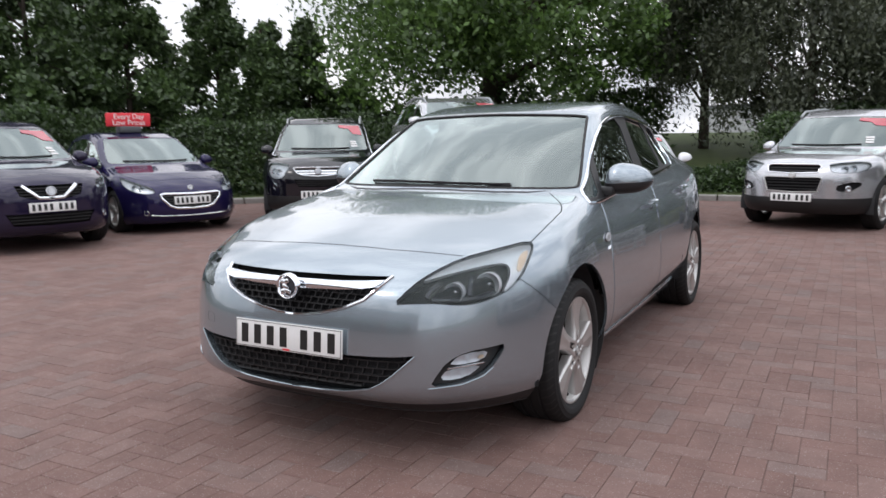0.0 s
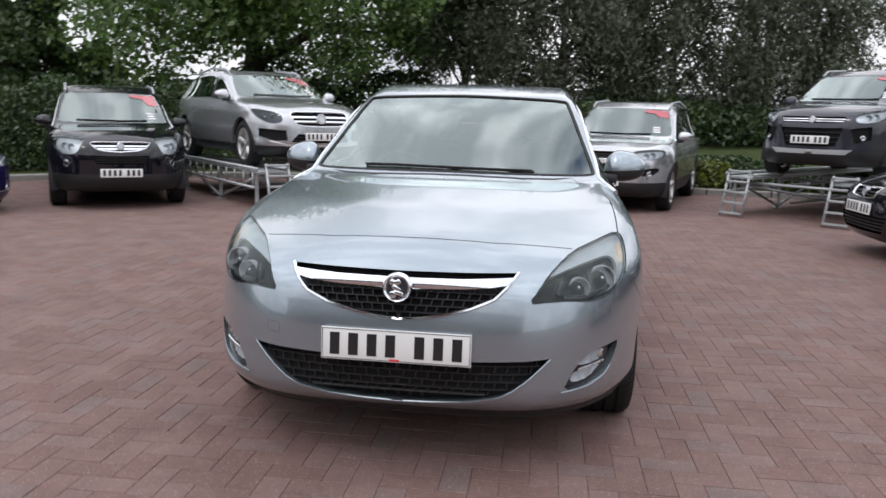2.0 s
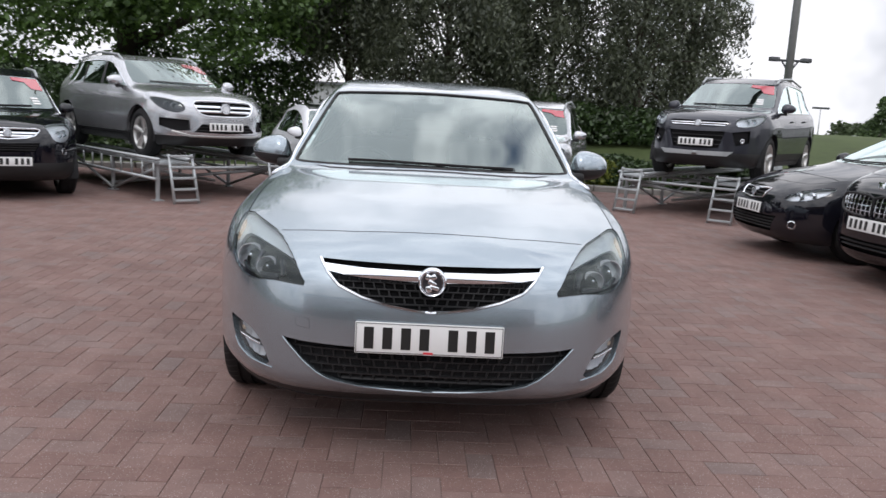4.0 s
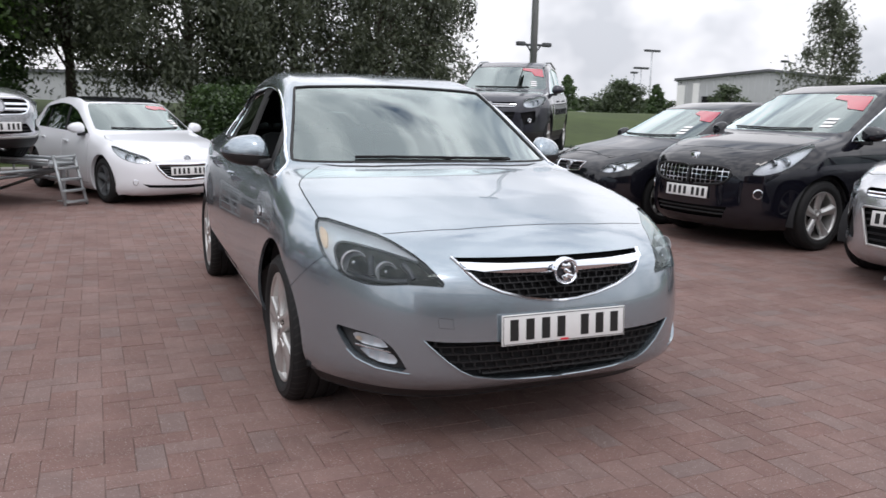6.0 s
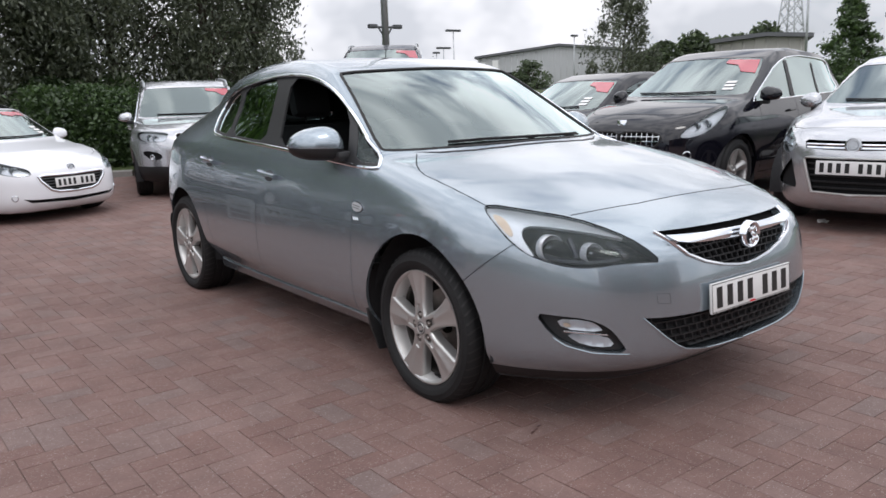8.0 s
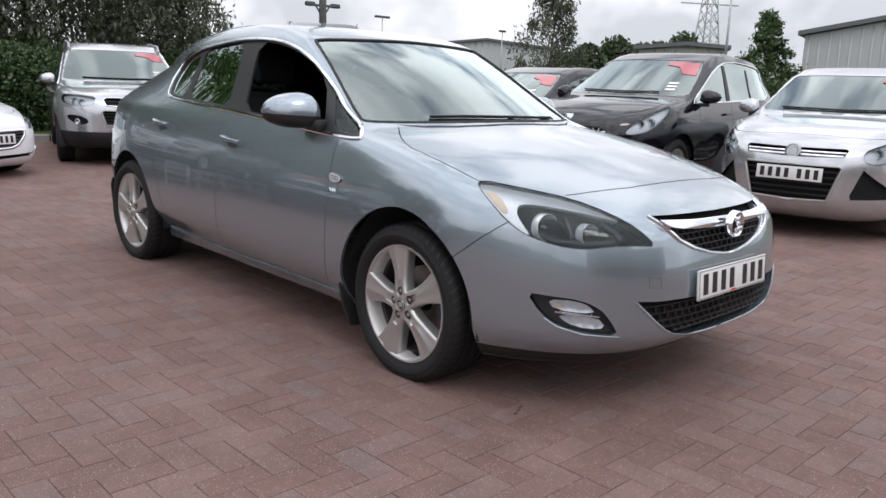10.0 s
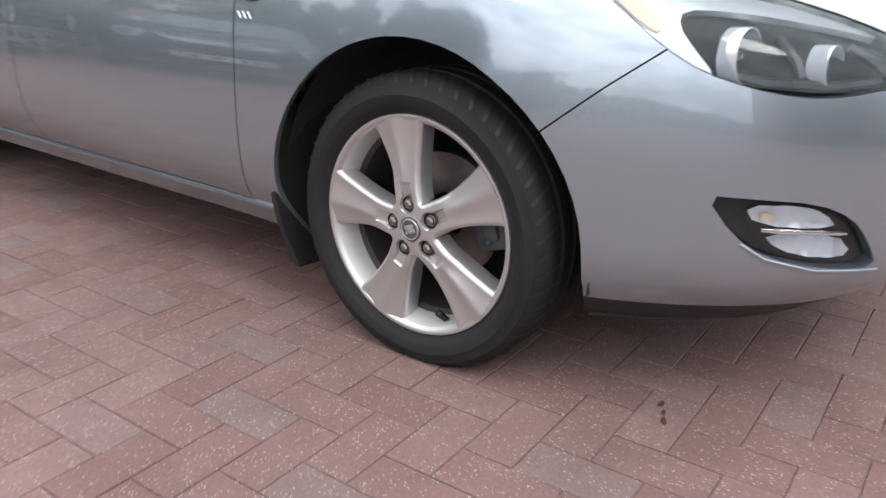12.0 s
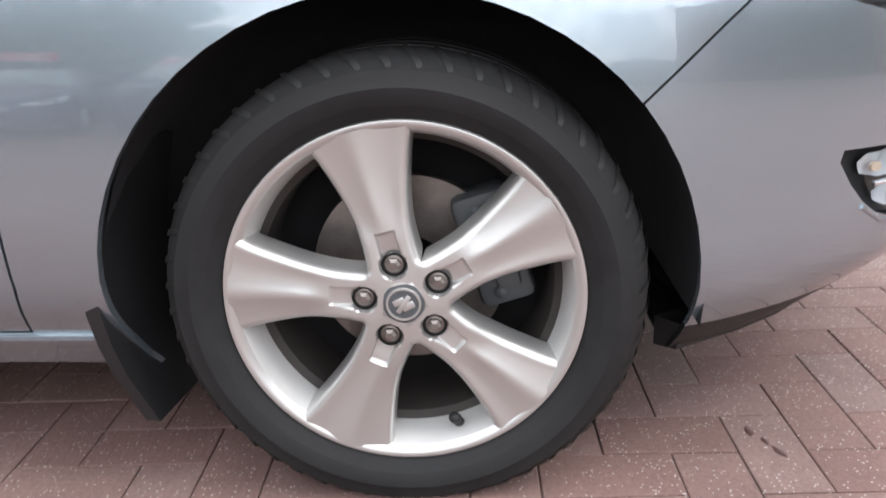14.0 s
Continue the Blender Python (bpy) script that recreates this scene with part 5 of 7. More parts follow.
def parked_car(name, label, x, y, fx, fy, s, paint, cowl, header, lamp, holes=(), fogs=(), plate_z=0.5, plate_y=-0.015, plates=True, lift=0.0, badge=None, clad=0.0,
               wheel_r=0.33, rails=False, stickers=True, wheel_metal=None, chrome_dlo=True, tilt=0.0, dark_roof=False, spokes=5, skid=None, lines=(), group="", sc=1.0, card=0.45, lamp_mat=None, flat=1.0):
    m = pose(x, y, lift, tilt, 0, math.degrees(math.atan2(fx, -fy))) @ Matrix.Scale(sc, 4) @ Matrix.Scale(flat, 4, (0, 0, 1))
    car = thing(name, m, label, "car", group)
    L = s.length
    bm = half_bmesh(s, 0.05)
    ar = wheel_r + 0.055
    for wy in s.wheels:
        opening(bm, SIDE, circle(wy, wheel_r, ar, 32), 0.05)
    dlo = window_line(s, cowl[0], L)
    opening(bm, SIDE, dlo, 0.01)
    xb, xt = float(s.plan(cowl[0]) + s.section(0.06)) - 0.075, float(s.plan(header[0]) + s.section(header[1] - s.belt(header[0]))) - 0.045
    zb, zt = cowl[1] + 0.022, header[1] - 0.004
    scr = [(-0.02, zb), (xb * 0.6, zb - 0.002), (xb - 0.04, zb), (xb, zb + 0.02), ((xb + xt) / 2 + 0.01, (zb + zt) / 2), (xt, zt - 0.03), (xt - 0.04, zt - 0.008), (0.2, zt), (-0.02, zt)]
    screen = Proj((1, 0, 0), UP, (0, -1, 0), lambda p, q: (p, header[0] + 0.5, q), lambda c: cowl[0] - 0.15 < c.y < header[0] + 0.45)
    opening(bm, screen, scr, 0.01)
    for h in holes:
        opening(bm, h.get("proj", FRONT), h["poly"], h.get("depth", 0.04))
    opening(bm, CORNER, lamp, 0.01)
    bonnet = [(0.0, 0.24), (0.3, 0.26), (0.5, 0.33), (0.62, 0.45), (0.70, 0.62), (0.72, cowl[0] - 0.12), (0.68, cowl[0] + 0.05)]
    opening(bm, TOP, strip(bonnet, 0.007), 0.01)
    dm = (s.wheels[0] + s.wheels[1]) / 2 + 0.12
    d0 = s.wheels[0] + ar + 0.10
    for line in ([(d0 + 0.03, float(s.belt(d0))), (d0, 0.6), (d0 + 0.02, s.floor + 0.10)], [(dm + 0.02, float(s.belt(dm))), (dm, 0.6), (dm, s.floor + 0.10)], [(d0 + 0.02, s.floor + 0.10), (dm + 0.7, s.floor + 0.10)]):
        opening(bm, SIDE, strip(line, 0.007), 0.01)
    if clad:
        low = take(bm, Proj((0, 1, 0), UP, (1, 0, 0), None, lambda c: True), [(-1, 0), (L + 1, 0), (L + 1, clad), (-1, clad)])
        part("cladding", mirror(low), TRIM, car, "black plastic cladding")
    if dark_roof:
        roof = take(bm, TOP, [(-0.1, header[0] + 0.06), (xt - 0.02, header[0] + 0.16), (xt - 0.02, L - 0.7), (-0.1, L - 0.6)])
        part("roof", mirror(roof), PAINT_BLACK, car, "black glass roof")
    part("body", mirror(bm), paint, car)
    part("lining", lining(s, [], s.wheels, 0.06, 0.10), UNDER, car)
    g = part("windscreen", patch(s, screen, [(max(p, 0), q) for p, q in scr], -0.004, 0.12, both=True), GLASS, car)
    part("wiper", ribbon(s, screen, [(-0.5, zb + 0.03), (0.1, zb + 0.022), (0.45, zb + 0.03)], 0.011, 0.010, 0.006, False, 1, 0.1), TRIM, car)
    dash = [(0.0, zb - 0.01), (xb - 0.05, zb - 0.01), (xb - 0.06, zb + 0.06), (0.0, zb + 0.05)]
    if stickers:
        zm, xm = zt - (zt - zb) * card, xt + (xb - xt) * card - 0.02
        band = [(xt * 0.42, zt - 0.02), (xt - 0.02, zt - 0.035), (xm, zm), (xm - 0.15, zm + 0.02), (xt - 0.20, zt - 0.085), (xt * 0.42, zt - 0.06)]
        part("price_card", patch(s, screen, band, 0.0015, 0.06), REDFILM, car, "red price banner stuck on the windscreen")
        for k in range(3):
            q, p = zb + 0.05 + 0.035 * k, xb - 0.16 - 0.012 * k
            part("price_slip", patch(s, screen, [(p - 0.10, q), (p, q), (p - 0.004, q + 0.022), (p - 0.102, q + 0.022)], 0.0015, 0.1), WHITE, car, "small white paper slip")
    pill = [(dm - 0.03, 0), (dm + 0.07, 0), (dm + 0.13, 3), (dm + 0.02, 3)]
    for sx in (1, -1):
        if chrome_dlo:
            part("window_trim", ribbon(s, SIDE, dlo, 0.016, 0.008, 0.0, True, sx, 0.08), CHROME, car)
        part("window", patch(s, SIDE, dlo, -0.006, 0.12, sx=sx), GLASS, car)
        z0, z1 = float(s.belt(dm)) + 0.01, float(s.top(dm - 0.17)) - 0.11
        part("door_pillar", patch(s, SIDE, [(dm - 0.05, z0), (dm + 0.05, z0), (dm + 0.11, z1), (dm + 0.03, z1)], 0.0, 0.1, sx=sx), TRIM, car)
        part("door_pillar", patch(s, SIDE, [(dm + 0.72, z0 + 0.02), (dm + 0.76, z0 + 0.02), (dm + 0.84, z1 - 0.03), (dm + 0.80, z1 - 0.03)], 0.0, 0.1, sx=sx), TRIM, car)
        for hy in (dm - 0.16, dm + 0.72):
            part("handle", ribbon(s, SIDE, [(hy - 0.09, float(s.belt(hy)) - 0.13), (hy + 0.08, float(s.belt(hy)) - 0.12)], 0.026, 0.03, 0.006, False, sx), paint, car)
        hl = part("headlight", patch(s, CORNER, lamp, -0.04, 0.06, sx=sx), lamp_mat or LAMPGREY, car, "clear headlight with chrome inside")
        c = (sum(p for p, _ in lamp) / len(lamp), sum(q for _, q in lamp) / len(lamp))
        for k, (dp, dq) in enumerate(((-0.09, -0.008), (0.03, 0.004))):
            got, n = on_skin(s, CORNER, [(c[0] + dp, c[1] + dq)], -0.036, 1)
            way = Vector((0.10, -1, 0)).normalized()
            mm = Matrix.Translation(Vector(got[0])) @ way.to_track_quat("X", "Z").to_matrix().to_4x4()
            b2 = lathe([(0.0, -0.01), (0.03, 0.0), (0.042, 0.02), (0.046, 0.02), (0.046, -0.02)], mm, 16)
            part("reflector", b2 if sx > 0 else flip_x(b2), REFLECT, hl)
        part("lamp_bezel", ribbon(s, CORNER, lamp, 0.016, 0.006, -0.012, True, sx, 0.06), LAMPDARK, hl)
        part("lens", patch(s, CORNER, lamp, -0.001, 0.06, sx=sx), LENS, hl).visible_shadow = False
        for fp, fq, fr in fogs:
            got, n = on_skin(s, FRONT, [(fp, fq)], 0.0, 1)
            mm = Matrix.Translation(Vector(got[0])) @ Vector(n[0]).to_track_quat("X", "Z").to_matrix().to_4x4()
            fr *= 0.78
            b2 = lathe([(0.0, -0.004), (fr * 0.35, -0.016), (fr * 0.8, -0.008), (fr, 0.001)], mm, 16)
            fo = part("fog_light", b2 if sx > 0 else flip_x(b2), STAR, car)
            b2 = lathe([(fr, -0.01), (fr * 1.02, 0.006), (fr * 1.22, 0.004), (fr * 1.3, -0.02)], mm, 16)
            part("fog_ring", b2 if sx > 0 else flip_x(b2), CHROME, fo)
        my, mz = cowl[0] + 0.46, float(s.belt(cowl[0])) + 0.075
        got, n = on_skin(s, SIDE, [(my, mz - 0.03)], 0.0, 1)
        mx = float(got[0][0])
        mb = mirror_shell(mx + 0.015, 0.215, my, mz, 1.1)
        mo = part("wing_mirror", mb if sx > 0 else flip_x(mb), paint, car)
        mb = bmesh.new()
        block(mb, mx - 0.06, mx + 0.11, my - 0.03, my + 0.04, mz - 0.085, mz - 0.045, 0.012)
        part("mirror_foot", mb if sx > 0 else flip_x(mb), TRIM, mo)
        for wy in s.wheels:
            wheel_well(car, wy, sx, float(s.plan(wy)) - 0.045, ar + 0.01)
            wheel(car, sx * (float(s.plan(wy)) - 0.145), wy, wheel_r, sx, wheel_r, wheel_r * 0.68, 0.21, spokes, 90, False, wheel_metal, w1=0.11 if spokes == 5 else 0.07)
        if rails:
            b2 = bmesh.new()
            y0, y1 = header[0] + 0.25, L - 0.75
            xs = xt + 0.0
            zs = [float(s.top(v)) - 0.02 for v in (y0, (y0 + y1) / 2, y1)]
            tube(b2, (xs, y0 - 0.12, zs[0] - 0.05), (xs, y0 + 0.05, zs[0] + 0.035), 0.018)
            tube(b2, (xs, y0 + 0.05, zs[0] + 0.035), (xs, (y0 + y1) / 2, zs[1] + 0.05), 0.018)
            tube(b2, (xs, (y0 + y1) / 2, zs[1] + 0.05), (xs, y1, zs[2] + 0.02), 0.018)
            part("roof_rail", b2 if sx > 0 else flip_x(b2), GALV, car, "grey roof rail")
    for h in holes:
        poly, pr = h["poly"], h.get("proj", FRONT)
        mid = pr is FRONT and h.get("mid", True)
        half = [(max(p, 0), q) for p, q in poly] if mid else poly
        if mid:
            part("grille_backing", patch(s, pr, half, -h.get("depth", 0.04) + 0.004, 0.08, both=True), UNDER, car)
        else:
            for sx in (1, -1):
                part("intake", patch(s, pr, half, -h.get("depth", 0.04) + 0.004, 0.08, sx=sx), UNDER, car)
        if h.get("edge"):
            ring = [(max(p[0], 0.0), p[1]) for p in poly] if mid else poly
            ring = [p for i, p in enumerate(ring) if p[0] > 0 or not mid or ring[i - 1][0] > 0 or ring[(i + 1) % len(ring)][0] > 0]
            while mid and ring[0][0] > 0:
                ring = ring[1:] + ring[:1]
            b2 = ribbon(s, pr, ring, h.get("edge_w", 0.018), 0.012, 0.0, not mid, 1, 0.06)
            if mid:
                part("grille_surround", mirror(b2), h["edge"], car)
            else:
                pair("intake_surround", b2, h["edge"], car)
        n = h.get("slats", 0)
        lo, hi = min(q for _, q in poly), max(q for _, q in poly)
        for i in range(1, n + 1):
            q = lo + (hi - lo) * i / (n + 1)
            ps = [p for p in np.arange(0.0, 0.7, 0.01) if inside(poly, p + 1e-4, q)]
            if len(ps) > 2:
                part("grille_slat", mirror(ribbon(s, FRONT, [(0.0, q), (ps[-1], q)], h.get("slat_w", 0.014), 0.012, -0.018, False, 1, 0.08)), h.get("slat", TRIM), car)
        for i in range(h.get("posts", 0)):
            p = 0.03 + 0.058 * i
            qs = [q for q in np.arange(lo, hi, 0.008) if inside(poly, p, q)]
            if len(qs) > 3:
                pair("grille_post", ribbon(s, FRONT, [(p, qs[0]), (p, qs[-1])], 0.010, 0.010, -0.014, False, 1, 0.05), h.get("slat", TRIM), car)
    for line, w, mt, pr in lines:
        part("trim_line", mirror(ribbon(s, pr, line, w, 0.010, 0.0, False, 1, 0.06)), mt, car)
    if skid:
        part("skid_plate", patch(s, FRONT, [(0.0, skid[0]), (skid[2], skid[0] + 0.01), (skid[2] - 0.08, skid[1]), (0.0, skid[1])], 0.008, 0.06, 0.02, both=True), GALV, car)
    if badge:
        bz, br, mt = badge
        got, n = on_skin(s, FRONT, [(0.0, bz)], 0.0)
        mm = Matrix.Translation(Vector(got[0])) @ Vector((0, -1, 0.15)).to_track_quat("X", "Z").to_matrix().to_4x4()
        if br < 0:
            bm = bmesh.new()
            block(bm, -0.006, 0.012, br, -br, br * 0.62, -br * 0.62, 0.006)
            for v in bm.verts:
                v.co.y *= 0.78 + 0.30 * v.co.z / -br
            block(bm, 0.008, 0.020, br * 0.4, -br * 0.4, br * 0.4, -br * 0.35, 0.006)
            bm.transform(mm)
            part("badge", bm, mt, car, "chrome shield badge")
        else:
            part("badge", lathe([(0.0, 0.010), (br * 0.55, 0.010), (br * 0.6, 0.004), (br * 0.8, 0.004), (br * 0.85, 0.014), (br, 0.010), (br, -0.03)], mm, 20), mt, car)
    if plates:
        got, n = on_skin(s, FRONT, [(0.0, plate_z)], 0.0)
        number_plate(car, pose(0, float(got[0][1]) + plate_y, plate_z, -4, 0, 0))
    return car


sh = make_shape(4.60, 1.85, 1.70, 0.88, 2.70, 0.93, (1.10, 1.12), (1.85, 1.58), 0.24, 1.06, boxy=0.6)
parked_car("suv", "black sport utility vehicle with chrome grille, parked on paving", -4.79, 6.58, 0.55, -0.835, sh, PAINT_BLACK, (1.10, 1.12), (1.85, 1.58),
           rounded([(0.42, 0.755), (0.56, 0.725), (0.76, 0.755), (0.88, 0.83), (0.92, 0.96), (0.76, 0.975), (0.48, 0.955), (0.40, 0.90)], 1),
           [dict(poly=[(-0.02, 0.90), (0.32, 0.90), (0.37, 0.885), (0.31, 0.82), (0.22, 0.79), (-0.02, 0.775)], edge=CHROME, slats=2, slat=CHROME, slat_w=0.03),
            dict(poly=[(-0.02, 0.72), (0.36, 0.73), (0.30, 0.62), (-0.02, 0.61)], slats=3)],
           [(0.66, 0.62, 0.05)], 0.50, badge=(0.845, 0.05, STAR), clad=0.48, wheel_r=0.36, rails=True, sc=0.93)
sh = make_shape(3.96, 1.74, 1.42, 0.80, 2.54, 0.68, (1.02, 0.93), (1.80, 1.32), 0.13, 0.88)
LAMP_LONG = rounded([(0.40, 0.565), (0.52, 0.555), (0.66, 0.575), (0.82, 0.63), (0.94, 0.71), (1.00, 0.785), (0.88, 0.755), (0.68, 0.70), (0.50, 0.655), (0.42, 0.62)], 1)
MOUTH = dict(poly=[(-0.02, 0.545), (0.36, 0.555), (0.43, 0.545), (0.41, 0.49), (0.31, 0.385), (0.22, 0.355), (-0.02, 0.345)], edge=CHROME, edge_w=0.030, slats=5, slat=GREYTRIM)
purple = parked_car("hatchback", "dark purple hatchback with a red sign on its roof", -6.05, 5.45, 0.93, -0.37, sh, PAINT_PURPLE, (1.02, 0.93), (1.80, 1.32), LAMP_LONG, [MOUTH], [(0.60, 0.30, 0.04)], 0.46,
                    badge=(0.62, 0.045, STAR), wheel_r=0.30, chrome_dlo=False, lines=[([(0.0, 0.245), (0.4, 0.255), (0.55, 0.27)], 0.016, CHROME, FRONT)], stickers=False, sc=0.97)
white = parked_car("hatchback", "white hatchback with black alloy wheels and red price card", -0.60, 7.88, 0.38, -0.925, sh, PAINT_WHITE, (1.02, 0.93), (1.80, 1.32), LAMP_LONG,
                   [MOUTH, dict(poly=[(-0.02, 0.27), (0.50, 0.285), (0.60, 0.30), (0.52, 0.25), (-0.02, 0.225)])], [(0.66, 0.315, 0.04)], 0.46,
                   badge=(0.62, 0.045, STAR), wheel_r=0.30, chrome_dlo=False, wheel_metal=GREYTRIM, dark_roof=True, card=0.25, sc=0.93)
sh = make_shape(4.38, 1.80, 1.59, 0.86, 2.64, 0.86, (1.05, 1.06), (1.80, 1.48), 0.2, 1.0)
parked_car("crossover", "dark plum crossover with a chrome vee grille", -6.08, 3.38, 0.95, -0.30, sh, PAINT_DARK, (1.05, 1.06), (1.80, 1.48),
           rounded([(0.46, 0.74), (0.60, 0.73), (0.78, 0.77), (0.90, 0.86), (0.74, 0.85), (0.52, 0.815)], 1),
           [dict(poly=[(-0.02, 0.80), (0.38, 0.80), (0.34, 0.68), (0.20, 0.64), (-0.02, 0.63)], slats=4), dict(poly=[(-0.02, 0.47), (0.5, 0.48), (0.42, 0.34), (-0.02, 0.33)], slats=3)],
           [(0.66, 0.42, 0.045)], 0.545, badge=(0.725, 0.06, STAR), wheel_r=0.33, sc=0.96, lines=[([(0.30, 0.80), (0.14, 0.655), (0.0, 0.645)], 0.035, CHROME, FRONT)])
sh = make_shape(4.67, 1.85, 1.73, 0.92, 2.70, 0.95, (1.12, 1.13), (1.85, 1.60), 0.24, 1.06, boxy=0.7)
parked_car("suv", "silver sport utility vehicle with a split dark grille", 1.14, 8.55, -0.27, -0.963, sh, PAINT_SILVER, (1.12, 1.13), (1.85, 1.60),
           rounded([(0.37, 0.82), (0.56, 0.81), (0.78, 0.825), (0.92, 0.875), (0.95, 0.955), (0.74, 0.97), (0.45, 0.945), (0.38, 0.92)], 1),
           [dict(poly=[(-0.02, 0.925), (0.30, 0.925), (0.345, 0.90), (0.315, 0.825), (-0.02, 0.81)], edge=CHROME, slats=2), dict(poly=[(-0.02, 0.755), (0.34, 0.76), (0.37, 0.735), (0.32, 0.565), (-0.02, 0.55)], slats=4, edge=ALLOY),
            dict(poly=rounded([(0.55, 0.66), (0.72, 0.70), (0.78, 0.66), (0.66, 0.56), (0.52, 0.58)], 1), mid=False, depth=0.03)],
           [(0.65, 0.60, 0.045)], 0.475, badge=(0.782, 0.045, ALLOY), clad=0.47, wheel_r=0.37, rails=True, card=0.35, sc=0.96, flat=0.95)
LAMP_SWEPT = rounded([(0.47, 0.68), (0.60, 0.645), (0.80, 0.69), (0.98, 0.79), (1.04, 0.86), (0.84, 0.85), (0.60, 0.815), (0.48, 0.76)], 1)
sh = make_shape(4.42, 1.80, 1.49, 0.88, 2.70, 0.84, (1.12, 1.02), (1.92, 1.40), 0.2, 0.97)
display_crossover = parked_car("crossover", "silver crossover standing on a steel display ramp", -2.62, 7.86, 0.68, -0.733, sh, PAINT_SILVER, (1.12, 1.02), (1.92, 1.40), LAMP_SWEPT,
                  [dict(poly=[(-0.02, 0.825), (0.34, 0.825), (0.42, 0.81), (0.45, 0.775), (0.42, 0.70), (0.37, 0.645), (0.28, 0.625), (-0.02, 0.62)], edge=CHROME, slats=2, slat=CHROME, slat_w=0.034),
                   dict(poly=[(-0.02, 0.50), (0.36, 0.51), (0.46, 0.40), (-0.02, 0.38)], slats=2), dict(poly=[(0.52, 0.56), (0.80, 0.58), (0.80, 0.47), (0.66, 0.41), (0.50, 0.42)], mid=False)],
                  (), 0.475, lift=0.50, badge=(0.725, 0.078, STAR), wheel_r=0.34, rails=True, sc=0.93, clad=0.34, lamp_mat=LAMPDARK, lines=[([(0.0, 0.335), (0.5, 0.345), (0.7, 0.40)], 0.03, ALLOY, FRONT)])
sh = make_shape(4.52, 1.84, 1.68, 0.90, 2.69, 0.97, (1.08, 1.13), (1.85, 1.56), 0.22, 1.06, boxy=0.4)
display_suv = parked_car("suv", "dark grey sport utility vehicle standing on a display ramp", 3.78, 8.42, -0.60, -0.80, sh, PAINT_GREY, (1.08, 1.13), (1.85, 1.56),
                  rounded([(0.45, 0.83), (0.60, 0.815), (0.86, 0.86), (1.06, 1.00), (1.02, 1.03), (0.78, 1.0), (0.48, 0.95)], 1),
                  [dict(poly=[(-0.02, 0.905), (0.40, 0.91), (0.44, 0.89), (0.40, 0.825), (-0.02, 0.815)], slats=2, slat=CHROME, slat_w=0.022),
                   dict(poly=[(-0.02, 0.745), (0.42, 0.755), (0.34, 0.50), (-0.02, 0.49)], slats=3), dict(poly=[(0.50, 0.74), (0.72, 0.78), (0.72, 0.60), (0.56, 0.54)], mid=False)],
                  [(0.64, 0.62, 0.04)], 0.585, lift=0.54, badge=(0.862, 0.05, STAR), clad=0.44, wheel_r=0.35, rails=True, skid=(0.45, 0.39, 0.55), sc=0.93)
sh = make_shape(4.05, 1.69, 1.44, 0.84, 2.47, 0.72, (1.05, 0.96), (1.85, 1.34), 0.17, 0.90)
parked_car("hatchback", "black hatchback with a red price card in its windscreen", 3.5, 5.7, -0.998, -0.06, sh, PAINT_BLACK, (1.05, 0.96), (1.85, 1.34),
           rounded([(0.42, 0.60), (0.58, 0.59), (0.78, 0.65), (0.92, 0.76), (0.76, 0.745), (0.50, 0.68)], 1),
           [dict(poly=[(-0.02, 0.69), (0.26, 0.69), (0.22, 0.60), (-0.02, 0.585)], edge=CHROME, slats=2), dict(poly=[(-0.02, 0.42), (0.48, 0.43), (0.40, 0.27), (-0.02, 0.26)], slats=4)],
           [(0.63, 0.36, 0.045)], 0.49, badge=(0.645, 0.05, STAR), wheel_r=0.31, chrome_dlo=False)
sh = make_shape(4.36, 1.84, 1.64, 0.88, 2.61, 0.90, (1.00, 1.10), (1.90, 1.53), 0.19, 1.02, front_plan=(1.0, 4.0, 0.06), boxy=0.3)
parked_car("crossover", "glossy black crossover with a wide barred grille", 3.74, 3.82, -0.99, -0.12, sh, PAINT_BLACK, (1.00, 1.10), (1.90, 1.53),
           rounded([(0.54, 0.72), (0.68, 0.715), (0.86, 0.77), (1.06, 0.93), (1.14, 1.03), (0.98, 0.985), (0.74, 0.88), (0.58, 0.79)], 1),
           [dict(poly=rounded([(-0.02, 0.785), (0.36, 0.79), (0.47, 0.75), (0.44, 0.66), (0.34, 0.615), (-0.02, 0.60), (-0.2, 0.70)], 1), slats=3, slat=CHROME, slat_w=0.012, edge=TRIM, posts=8),
            dict(poly=[(-0.02, 0.40), (0.45, 0.41), (0.40, 0.30), (-0.02, 0.29)], slats=2)],
           [(0.66, 0.545, 0.05)], 0.53, badge=(0.865, -0.062, CHROME), wheel_r=0.34)
sh = make_shape(4.36, 1.80, 1.48, 0.90, 2.65, 0.80, (1.08, 1.0), (1.85, 1.38), 0.17, 0.95, front_plan=(1.15, 3.5, 0.12))
